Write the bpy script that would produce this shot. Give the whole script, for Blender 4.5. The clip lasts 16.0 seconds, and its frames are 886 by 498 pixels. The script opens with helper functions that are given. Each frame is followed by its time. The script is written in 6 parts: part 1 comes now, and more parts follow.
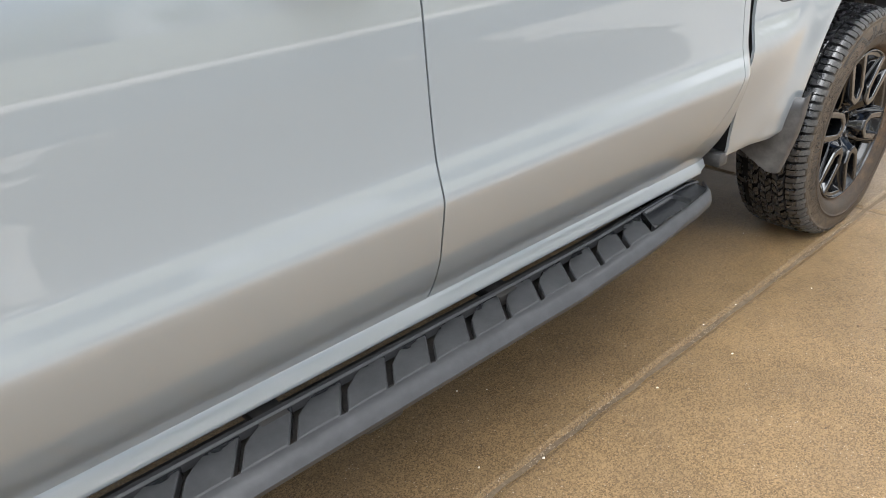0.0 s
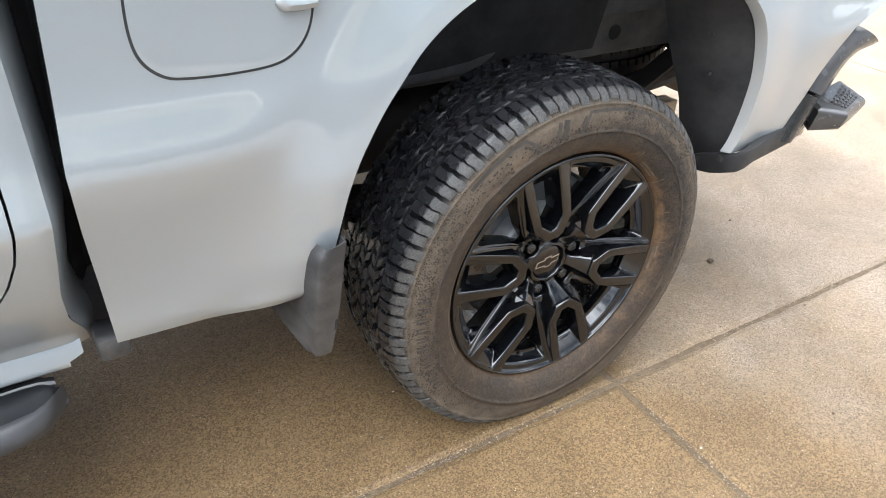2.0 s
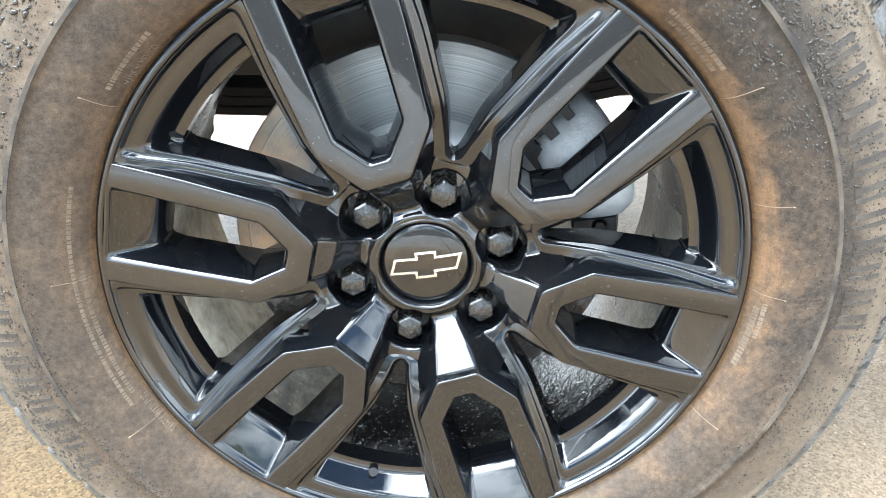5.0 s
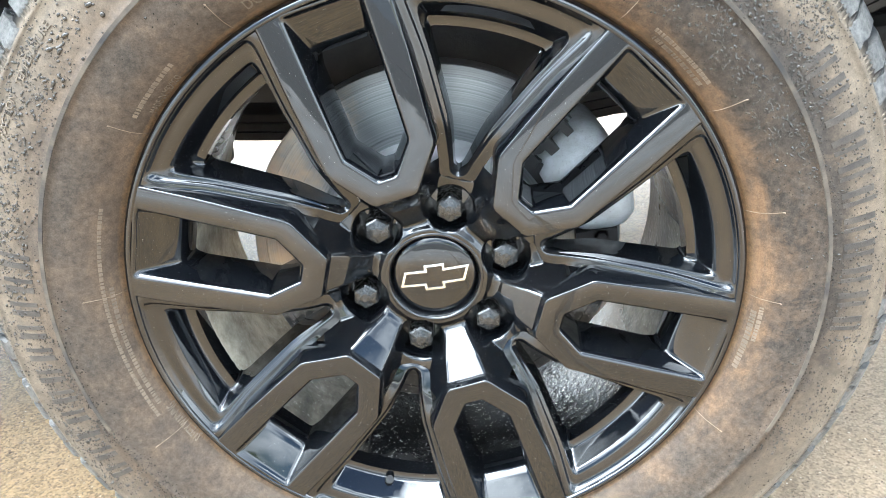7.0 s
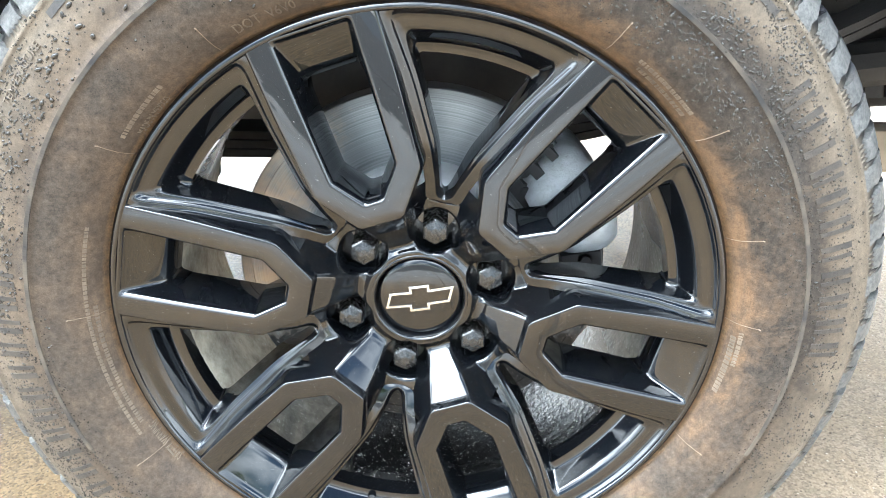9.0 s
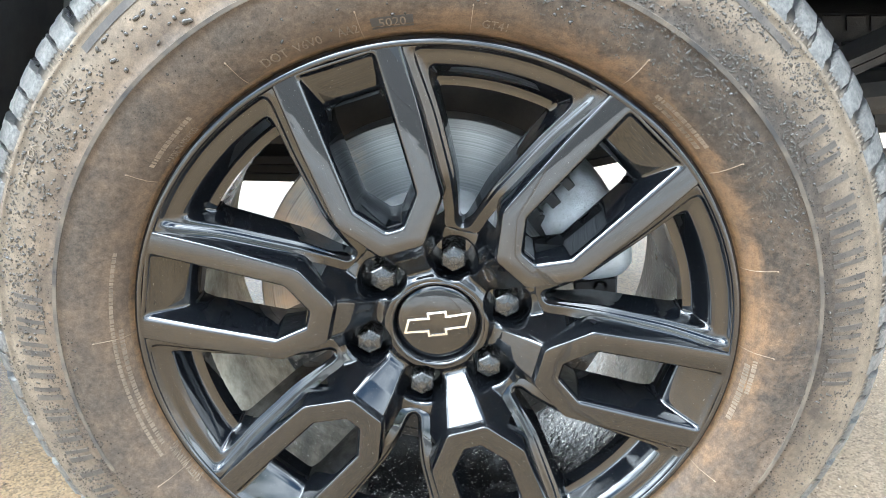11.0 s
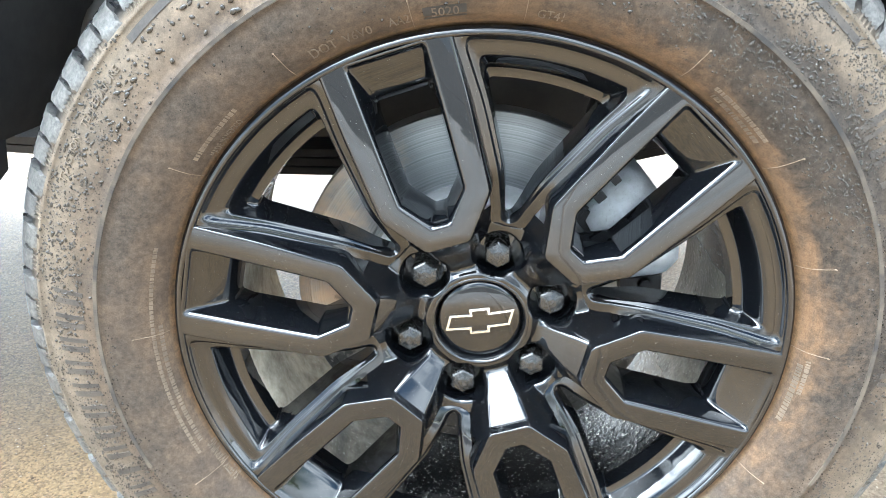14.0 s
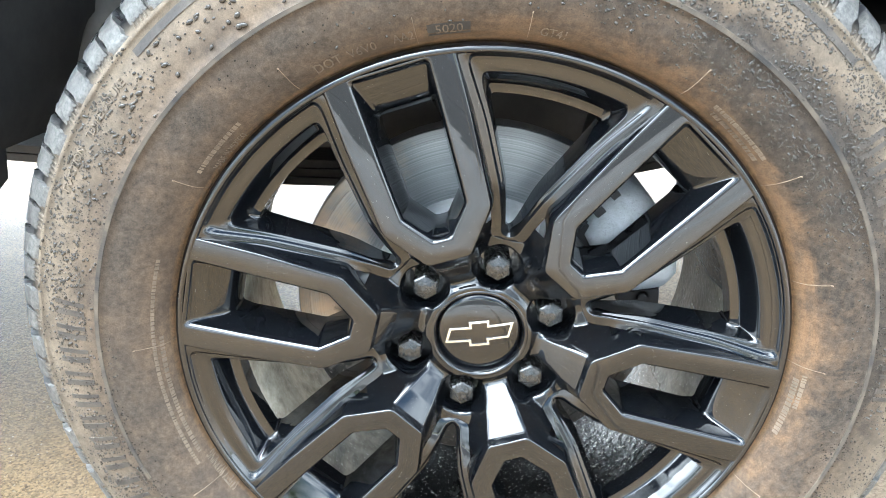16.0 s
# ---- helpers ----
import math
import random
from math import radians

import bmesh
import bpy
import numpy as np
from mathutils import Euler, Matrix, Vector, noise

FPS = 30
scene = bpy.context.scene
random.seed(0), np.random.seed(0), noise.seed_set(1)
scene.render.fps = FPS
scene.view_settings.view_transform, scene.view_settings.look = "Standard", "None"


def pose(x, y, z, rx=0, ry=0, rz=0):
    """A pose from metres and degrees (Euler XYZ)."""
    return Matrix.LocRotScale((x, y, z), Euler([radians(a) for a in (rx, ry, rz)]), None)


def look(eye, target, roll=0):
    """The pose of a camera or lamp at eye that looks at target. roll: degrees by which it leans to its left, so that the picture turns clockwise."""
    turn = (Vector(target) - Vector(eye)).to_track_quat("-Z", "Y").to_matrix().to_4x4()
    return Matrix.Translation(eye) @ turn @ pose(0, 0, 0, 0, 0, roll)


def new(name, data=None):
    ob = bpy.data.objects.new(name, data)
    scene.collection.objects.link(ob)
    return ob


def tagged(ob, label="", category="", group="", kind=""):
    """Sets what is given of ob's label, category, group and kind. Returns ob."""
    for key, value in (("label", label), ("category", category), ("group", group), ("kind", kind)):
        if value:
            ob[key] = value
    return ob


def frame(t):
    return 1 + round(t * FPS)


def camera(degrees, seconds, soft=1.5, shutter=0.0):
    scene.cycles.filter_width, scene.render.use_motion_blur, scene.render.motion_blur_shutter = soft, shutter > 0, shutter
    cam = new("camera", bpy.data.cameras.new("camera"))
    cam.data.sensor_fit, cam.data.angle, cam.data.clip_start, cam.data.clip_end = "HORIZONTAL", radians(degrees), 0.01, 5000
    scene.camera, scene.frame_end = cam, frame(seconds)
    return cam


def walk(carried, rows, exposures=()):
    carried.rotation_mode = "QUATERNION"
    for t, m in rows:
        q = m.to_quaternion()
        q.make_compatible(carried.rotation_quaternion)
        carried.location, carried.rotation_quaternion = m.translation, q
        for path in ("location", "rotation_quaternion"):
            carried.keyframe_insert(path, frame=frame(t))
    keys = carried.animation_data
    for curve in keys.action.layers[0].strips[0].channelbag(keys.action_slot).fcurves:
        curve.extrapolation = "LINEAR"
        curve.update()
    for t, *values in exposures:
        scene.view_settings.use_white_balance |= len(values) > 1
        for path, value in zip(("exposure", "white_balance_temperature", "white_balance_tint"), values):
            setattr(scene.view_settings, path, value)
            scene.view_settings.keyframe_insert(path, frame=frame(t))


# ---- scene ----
# World: x runs back along the truck, y into it, z up; the near rear axle stands at x = 0.
cam = camera(62.05, 16.0, 0.9)
PATH = [
    (0, -2.7768, -0.9925, 1.3153, 62.35, 3.05, -41.82),
    (0.5, -2.3393, -0.9981, 1.3181, 62.63, 2.11, -43.75),
    (1, -1.8885, -0.9907, 1.3128, 61.74, 0.78, -42.31),
    (1.5, -1.4094, -0.9682, 1.2952, 60.74, -0.71, -38.66),
    (2, -0.9214, -1.0046, 1.2819, 57.16, -2.35, -31.36),
    (2.5, -0.5437, -0.9301, 1.2188, 55.05, -2.76, -23.63),
    (3, -0.2030, -0.7511, 1.1640, 51.23, -2.50, -13.52),
    (3.5, -0.0195, -0.6316, 0.9726, 52.60, 0.07, -3.50),
    (4, -0.0297, -0.5752, 0.7749, 58.17, 0.32, -0.06),
    (4.5, 0.0057, -0.5781, 0.7055, 61.77, 0.31, -0.05),
    (7, 0.0317, -0.6158, 0.7103, 65.09, 2.28, 1.07),
    (7.5, 0.0321, -0.6271, 0.7196, 65.81, 2.30, 1.34),
    (8, 0.0311, -0.6304, 0.7230, 65.78, 1.94, 1.03),
    (8.5, 0.0315, -0.6216, 0.7222, 65.84, 1.55, 0.68),
    (9, 0.0320, -0.6166, 0.7220, 65.92, 1.10, 0.35),
    (11.5, 0.0181, -0.6254, 0.7391, 67.32, 1.01, 1.33),
    (12, 0.0144, -0.6246, 0.7416, 67.19, 1.29, 1.70),
    (12.5, 0.0110, -0.6257, 0.7475, 66.62, 1.39, 1.53),
    (13, 0.0044, -0.6252, 0.7405, 66.97, 1.40, 1.84),
    (13.5, -0.0047, -0.6166, 0.7353, 66.93, 1.23, 1.97),
    (14, -0.0108, -0.6112, 0.7336, 66.66, 0.98, 1.69),
    (14.5, -0.0148, -0.6077, 0.7335, 66.53, 0.74, 1.62),
    (15, -0.0150, -0.6099, 0.7349, 66.72, 0.50, 1.27),
    (15.5, -0.0146, -0.6104, 0.7363, 66.98, 0.30, 0.80),
    (16, -0.0179, -0.6135, 0.7405, 67.20, 0.39, 1.31),
]
EXPOSURES = [(0.0, 0.02, 6480.0, 9.5), (1.0, -0.06, 6200.0, 9.5), (2.0, 0.26, 6200.0, 9.5), (3.0, 0.96, 6250.0, 8.5), (3.5, 1.56, 6150.0, 6.5), (4.5, 1.97, 5800.0, 3.0), (16.0, 2.0, 5760.0, 2.2)]
walk(cam, [(t, pose(x, y, z, rx, ry, rz)) for t, x, y, z, rx, ry, rz in PATH], EXPOSURES)

# ---- light: sun from beyond the truck, so that its near side lies in its own shade ----
SUN_TO = Vector((-0.75, 0.50, 1.0)).normalized()
sun = new("sun", bpy.data.lights.new("sun", "SUN"))
sun.data.energy, sun.data.angle, sun.data.color = 3.0, radians(0.6), (1.0, 0.96, 0.90)
sun.matrix_world = look((-7.5, 5.0, 10.0), (0, 0, 0))
world = bpy.data.worlds.new("world")
scene.world = world
world.use_nodes = True
wn = world.node_tree
sky = wn.nodes.new("ShaderNodeTexSky")
sky.sky_type, sky.sun_disc = "NISHITA", False
sky.sun_elevation = math.asin(SUN_TO.z)
sky.sun_rotation = math.atan2(SUN_TO.x, SUN_TO.y)
sky.dust_density, sky.air_density, sky.ozone_density = 3.0, 1.0, 1.0
# broken white cloud all over the sky
way = wn.nodes.new("ShaderNodeTexCoord").outputs["Generated"]
puff = wn.nodes.new("ShaderNodeTexNoise")
puff.inputs["Scale"].default_value, puff.inputs["Detail"].default_value, puff.inputs["Roughness"].default_value = 1.9, 6.0, 0.55
drift = wn.nodes.new("ShaderNodeVectorMath")
drift.inputs[1].default_value = (3.7, 1.2, 0.4)
wn.links.new(way, drift.inputs[0])
wn.links.new(drift.outputs[0], puff.inputs["Vector"])
thick = wn.nodes.new("ShaderNodeMapRange")
thick.inputs["From Min"].default_value, thick.inputs["From Max"].default_value = 0.43, 0.56
wn.links.new(puff.outputs["Fac"], thick.inputs["Value"])
cloud = wn.nodes.new("ShaderNodeMix")
cloud.data_type = "RGBA"
wn.links.new(thick.outputs[0], cloud.inputs[0])
wn.links.new(sky.outputs[0], cloud.inputs[6])
# the veil is brightest round the sun
turn = wn.nodes.new("ShaderNodeVectorMath")
turn.operation = "DOT_PRODUCT"
turn.inputs[1].default_value = SUN_TO
wn.links.new(way, turn.inputs[0])
glow = wn.nodes.new("ShaderNodeMapRange")
glow.inputs["From Min"].default_value, glow.inputs["From Max"].default_value = 0.30, 1.0
glow.inputs["To Min"].default_value, glow.inputs["To Max"].default_value = 1.0, 3.5
wn.links.new(turn.outputs["Value"], glow.inputs["Value"])
veil = wn.nodes.new("ShaderNodeVectorMath")
veil.operation = "SCALE"
veil.inputs[0].default_value = (9.6, 9.8, 10.1)
height = wn.nodes.new("ShaderNodeSeparateXYZ")
wn.links.new(way, height.inputs[0])
crown = wn.nodes.new("ShaderNodeMapRange")
crown.interpolation_type = "SMOOTHSTEP"
crown.inputs["From Min"].default_value, crown.inputs["From Max"].default_value = 0.15, 0.9
crown.inputs["To Min"].default_value, crown.inputs["To Max"].default_value = 1.5, 3.5
wn.links.new(height.outputs[2], crown.inputs["Value"])
both_ways = wn.nodes.new("ShaderNodeMath")
both_ways.operation = "MULTIPLY"
wn.links.new(glow.outputs[0], both_ways.inputs[0])
wn.links.new(crown.outputs[0], both_ways.inputs[1])
wn.links.new(both_ways.outputs[0], veil.inputs["Scale"])
wn.links.new(veil.outputs[0], cloud.inputs[7])
wn.links.new(cloud.outputs[2], wn.nodes["Background"].inputs[0])
wn.nodes["Background"].inputs[1].default_value = 0.13


# ---- materials ----
class Mat:
    """A small builder of node materials."""

    def __init__(self, name, colour=(0.5, 0.5, 0.5), rough=0.5, metal=0.0, coat=0.0, spec=0.5):
        self.m = bpy.data.materials.new(name)
        self.m.use_nodes = True
        self.t = self.m.node_tree
        self.b = self.t.nodes["Principled BSDF"]
        self.put("Base Color", colour)
        self.put("Roughness", rough)
        self.put("Metallic", metal)
        self.put("Coat Weight", coat)
        self.put("Specular IOR Level", spec)
        self.pos = None

    def put(self, key, v):
        if isinstance(v, bpy.types.NodeSocket):
            self.t.links.new(v, self.b.inputs[key])
        elif isinstance(v, tuple):
            self.b.inputs[key].default_value = (*v, 1.0) if len(v) == 3 else v
        else:
            self.b.inputs[key].default_value = v
        return self

    def node(self, kind, **inputs):
        n = self.t.nodes.new(kind)
        for k, v in inputs.items():
            k = k.replace("_", " ")
            if isinstance(v, bpy.types.NodeSocket):
                self.t.links.new(v, n.inputs[k])
            else:
                n.inputs[k].default_value = v
        return n

    def where(self):
        if self.pos is None:
            self.pos = self.t.nodes.new("ShaderNodeTexCoord").outputs["Object"]
        return self.pos

    def noise(self, scale, detail=4.0, rough=0.55, dist=0.0, vec=None):
        n = self.node("ShaderNodeTexNoise", Vector=vec or self.where(), Scale=scale, Detail=detail, Roughness=rough, Distortion=dist)
        return n.outputs["Fac"]

    def stretch(self, sx, sy, sz):
        n = self.node("ShaderNodeMapping", Vector=self.where())
        n.inputs["Scale"].default_value = (sx, sy, sz)
        return n.outputs[0]

    def cells(self, scale, feature="F1", vec=None):
        n = self.node("ShaderNodeTexVoronoi", Vector=vec or self.where(), Scale=scale)
        n.feature = feature
        return n

    def ramp(self, fac, stops):
        n = self.t.nodes.new("ShaderNodeValToRGB")
        self.t.links.new(fac, n.inputs[0])
        e = n.color_ramp.elements
        while len(e) < len(stops):
            e.new(0.5)
        for s, (p, c) in zip(e, stops):
            s.position = p
            s.color = (c, c, c, 1) if isinstance(c, (int, float)) else (*c, 1)
        return n.outputs[0]

    def mix(self, fac, a, b, blend="MIX"):
        n = self.t.nodes.new("ShaderNodeMix")
        n.data_type, n.blend_type = "RGBA", blend
        for i, v in ((0, fac), (6, a), (7, b)):
            if isinstance(v, bpy.types.NodeSocket):
                self.t.links.new(v, n.inputs[i])
            elif isinstance(v, tuple):
                n.inputs[i].default_value = (*v, 1)
            else:
                n.inputs[i].default_value = v if i == 0 else (v, v, v, 1)
        return n.outputs[2]

    def math(self, op, a, b=0.0, clamp=False):
        n = self.t.nodes.new("ShaderNodeMath")
        n.operation, n.use_clamp = op, clamp
        for i, v in ((0, a), (1, b)):
            if isinstance(v, bpy.types.NodeSocket):
                self.t.links.new(v, n.inputs[i])
            else:
                n.inputs[i].default_value = v
        return n.outputs[0]

    def axis(self, i):
        n = self.t.nodes.new("ShaderNodeSeparateXYZ")
        self.t.links.new(self.where(), n.inputs[0])
        return n.outputs[i]

    def random(self):
        return self.t.nodes.new("ShaderNodeObjectInfo").outputs["Random"]

    def bump(self, height, strength=0.3, dist=0.002, prior=None):
        n = self.node("ShaderNodeBump", Height=height, Strength=strength, Distance=dist)
        if prior is not None:
            self.t.links.new(prior, n.inputs["Normal"])
        self.put("Normal", n.outputs[0])
        return n.outputs[0]


def silver_paint():
    k = Mat("silver_paint", (0.56, 0.575, 0.58), 0.42, 0.2, 1.0)
    k.put("Coat Roughness", 0.008).put("Coat IOR", 1.9)
    flake = k.noise(2600, 1)
    dust = k.noise(7, 5)
    col = k.mix(k.ramp(flake, [(0.3, 0.0), (0.7, 1.0)]), (0.258, 0.283, 0.296), (0.328, 0.357, 0.373))
    low = k.ramp(k.axis(2), [(0.46, 1.0), (0.62, 0.0)])
    col = k.mix(k.math("MULTIPLY", low, k.math("MULTIPLY", dust, 0.2)), col, (0.36, 0.34, 0.31))
    k.put("Base Color", col)
    k.put("Roughness", k.math("ADD", k.math("MULTIPLY", dust, 0.10), 0.28))
    k.bump(k.noise(2.4, 2), 0.03, 0.01)
    return k.m


def black_plastic(name="black_plastic", grey=0.035, rough=0.55, worn=0.10, spec=0.5):
    k = Mat(name, (grey, grey, grey * 1.04), rough, 0.0, 0.0, spec)
    stain = k.ramp(k.noise(9, 6, 0.65), [(0.38, 0.0), (0.72, 1.0)])
    k.put("Base Color", k.mix(k.math("MULTIPLY", stain, 0.8), (grey, grey, grey * 1.05), (worn, worn * 0.98, worn * 0.95)))
    k.put("Roughness", k.math("ADD", k.math("MULTIPLY", k.noise(30, 4), 0.25), rough - 0.12))
    k.bump(k.noise(900, 2), 0.12, 0.0006)
    return k.m


def step_plastic(name="step_plastic", soak=0.041, grey=0.042):
    """Grey when dry; a film of water darkens it along the door side and at the end."""
    k = Mat(name, (0.1, 0.1, 0.105), 0.5)
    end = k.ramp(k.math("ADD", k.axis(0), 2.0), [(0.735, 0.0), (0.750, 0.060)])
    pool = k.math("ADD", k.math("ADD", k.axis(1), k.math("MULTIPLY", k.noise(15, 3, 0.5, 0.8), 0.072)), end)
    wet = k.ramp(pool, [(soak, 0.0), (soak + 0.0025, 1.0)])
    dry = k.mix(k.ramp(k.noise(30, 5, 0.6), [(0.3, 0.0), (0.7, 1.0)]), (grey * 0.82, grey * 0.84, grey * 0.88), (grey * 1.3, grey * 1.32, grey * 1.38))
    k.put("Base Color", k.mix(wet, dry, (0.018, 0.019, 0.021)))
    k.put("Roughness", k.math("ADD", k.math("MULTIPLY", k.math("SUBTRACT", 1.0, wet), 0.24), 0.22))
    k.bump(k.noise(700, 2), 0.2, 0.0008)
    return k.m


def gloss_black(name="gloss_black_wheel_paint", film=0.015):
    k = Mat(name, (0.002, 0.002, 0.0025), 0.5, 0.0, 1.0, 0.0)
    k.put("Coat IOR", 1.64)
    dust = k.ramp(k.noise(16, 6, 0.7), [(0.4, 0.0), (0.9, 1.0)])
    specks = k.ramp(k.noise(520, 3, 0.8), [(0.685, 0.0), (0.72, 1.0)])
    col = k.mix(k.math("MULTIPLY", dust, film), (0.0026, 0.0031, 0.0040), (0.10, 0.088, 0.075))
    col = k.mix(k.math("MULTIPLY", specks, 0.35), col, (0.45, 0.43, 0.40))
    k.put("Base Color", col)
    k.put("Coat Roughness", k.math("ADD", k.math("MULTIPLY", dust, 0.05), 0.012))
    k.bump(k.noise(26, 2), 0.05, 0.0015)
    return k.m


def face_black():
    return gloss_black("gloss_black_spoke_face", 0.03)


def worn_black():
    """Black coating of the nuts, scuffed dull grey."""
    k = Mat("worn_black_nut_coating", (0.02, 0.02, 0.021), 0.3, 0.0, 0.0, 0.6)
    scuff = k.ramp(k.noise(240, 4, 0.7), [(0.42, 0.0), (0.70, 1.0)])
    k.put("Base Color", k.mix(k.math("MULTIPLY", scuff, 0.35), (0.013, 0.013, 0.013), (0.050, 0.047, 0.044)))
    k.put("Roughness", k.math("ADD", k.math("MULTIPLY", scuff, 0.12), 0.22))
    k.bump(k.noise(160, 2), 0.04, 0.0006)
    return k.m


def tyre_rubber():
    k = Mat("muddy_tyre_rubber", (0.05, 0.045, 0.04), 0.6, 0.0, 0.0, 0.12)
    flat = k.node("ShaderNodeCombineXYZ", X=k.axis(0), Y=0.0, Z=k.axis(2)).outputs[0]
    rad = k.node("ShaderNodeVectorMath", Vector=flat)
    rad.operation = "LENGTH"
    r = rad.outputs["Value"]
    big = k.noise(8.5, 6, 0.62, 0.5)
    mid = k.noise(34, 6, 0.68, 0.3)
    fine = k.noise(190, 5, 0.7)
    grain = k.noise(900, 2, 0.6)
    turn = k.math("ARCTAN2", k.axis(2), k.axis(0))
    rings = k.noise(1.0, 5, 0.65, 0.3, k.node("ShaderNodeCombineXYZ", X=k.math("MULTIPLY", turn, 6.0), Y=k.math("MULTIPLY", r, 160.0), Z=0.0).outputs[0])
    rubber = k.mix(k.ramp(fine, [(0.3, 0.0), (0.7, 1.0)]), (0.030, 0.026, 0.022), (0.060, 0.050, 0.041))
    mud = k.mix(k.ramp(mid, [(0.34, 0.0), (0.66, 1.0)]), (0.050, 0.036, 0.0265), (0.110, 0.077, 0.051))
    cover = k.math("ADD", k.math("ADD", k.math("MULTIPLY", big, 0.62), k.math("MULTIPLY", rings, 0.22)), k.math("MULTIPLY", mid, 0.34))
    ring = k.ramp(r, [(0.270, 0.26), (0.283, 0.12), (0.300, 0.02), (0.318, 0.0), (0.338, 0.17), (0.372, 0.22), (0.384, 0.12), (0.390, 0.0)])
    face = k.ramp(r, [(0.3835, 1.0), (0.388, 0.0)])
    cover = k.math("MULTIPLY", k.ramp(k.math("ADD", cover, ring), [(0.52, 0.10), (0.74, 0.55), (0.98, 1.0)]), face)
    pale = k.math("MULTIPLY", k.ramp(r, [(0.330, 0.0), (0.350, 0.40), (0.376, 0.80), (0.387, 0.6), (0.392, 0.0)]), k.ramp(mid, [(0.25, 0.25), (0.65, 1.0)]))
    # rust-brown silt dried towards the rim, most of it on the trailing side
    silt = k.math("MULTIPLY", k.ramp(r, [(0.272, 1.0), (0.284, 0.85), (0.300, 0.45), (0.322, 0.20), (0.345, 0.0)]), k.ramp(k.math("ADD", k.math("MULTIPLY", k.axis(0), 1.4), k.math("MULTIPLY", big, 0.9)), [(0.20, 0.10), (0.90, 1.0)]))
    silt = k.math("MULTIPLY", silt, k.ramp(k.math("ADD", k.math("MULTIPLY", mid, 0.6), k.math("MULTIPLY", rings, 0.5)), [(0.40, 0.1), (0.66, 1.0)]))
    # damp dark patches where the spray ran, on the upper trailing side
    run = k.math("ADD", k.math("MULTIPLY", k.axis(0), 0.9), k.math("MULTIPLY", k.axis(2), 0.5))
    damp = k.math("ADD", k.math("ADD", run, k.math("MULTIPLY", k.noise(17, 6, 0.7, 0.8), 0.95)), k.ramp(r, [(0.276, 0.0), (0.292, 0.16), (0.335, 0.22), (0.362, 0.0)]))
    damp = k.math("MULTIPLY", k.ramp(damp, [(0.84, 0.0), (0.98, 1.0)]), k.ramp(r, [(0.277, 0.0), (0.290, 1.0), (0.340, 1.0), (0.358, 0.0)]))
    col = k.mix(cover, rubber, mud)
    # silt thinned towards the ground, which puts the shade there into the colour
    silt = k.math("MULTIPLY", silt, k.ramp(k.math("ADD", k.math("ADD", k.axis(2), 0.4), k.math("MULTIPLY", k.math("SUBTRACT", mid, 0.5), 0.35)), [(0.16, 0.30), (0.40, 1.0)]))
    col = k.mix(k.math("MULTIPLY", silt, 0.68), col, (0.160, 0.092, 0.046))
    col = k.mix(k.math("MULTIPLY", pale, face), col, (0.146, 0.120, 0.090))
    col = k.mix(k.math("MULTIPLY", damp, 0.92), col, k.mix(k.ramp(fine, [(0.3, 0.0), (0.7, 1.0)]), (0.018, 0.016, 0.015), (0.050, 0.041, 0.033)))
    crust = k.math("MULTIPLY", k.ramp(r, [(0.2735, 1.0), (0.2765, 0.0)]), k.ramp(k.noise(120, 4, 0.7), [(0.35, 0.1), (0.6, 1.0)]))
    col = k.mix(crust, col, (0.22, 0.130, 0.062))
    col = k.mix(1.0, col, k.ramp(k.math("ADD", k.math("MULTIPLY", grain, 0.5), k.math("MULTIPLY", fine, 0.5)), [(0.30, 0.60), (0.68, 1.30)]), "MULTIPLY")
    # Floors of the tread grooves painted near black, as their shade.
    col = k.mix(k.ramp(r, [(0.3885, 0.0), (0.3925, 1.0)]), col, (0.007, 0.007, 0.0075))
    k.put("Base Color", col)
    k.put("Roughness", k.math("ADD", k.math("MULTIPLY", cover, 0.22), 0.42))
    one = k.bump(k.math("ADD", k.noise(90, 5, 0.6), k.math("MULTIPLY", rings, 0.5)), 0.14, 0.002)
    k.bump(k.cells(900, vec=k.stretch(1, 1, 1)).outputs["Distance"], 0.05, 0.0006, one)
    return k.m


def tread_rubber():
    k = Mat("wet_black_tread_rubber", (0.022, 0.022, 0.023), 0.35, 0.0, 0.0, 0.9)
    wet = k.ramp(k.noise(38, 3, 0.5), [(0.46, 0.0), (0.54, 1.0)])
    dusty = k.ramp(k.math("ADD", k.axis(1), 0.1), [(0.057, 1.0), (0.068, 0.0)])
    k.put("Base Color", k.mix(k.math("MULTIPLY", dusty, k.ramp(k.noise(30, 5), [(0.2, 0.45), (0.7, 0.95)])), (0.021, 0.0215, 0.0235), k.mix(k.ramp(k.noise(260, 4, 0.7), [(0.36, 0.0), (0.62, 1.0)]), (0.045, 0.044, 0.042), (0.128, 0.122, 0.113))))
    k.put("Roughness", k.math("ADD", k.math("SUBTRACT", 0.30, k.math("MULTIPLY", wet, 0.16)), k.math("MULTIPLY", dusty, 0.30)))
    k.put("Specular IOR Level", k.math("SUBTRACT", 1.0, k.math("MULTIPLY", dusty, 0.72)))
    one = k.bump(k.noise(60, 2), 0.12, 0.002)
    k.bump(k.noise(420, 4, 0.7), 0.16, 0.001, one)
    return k.m


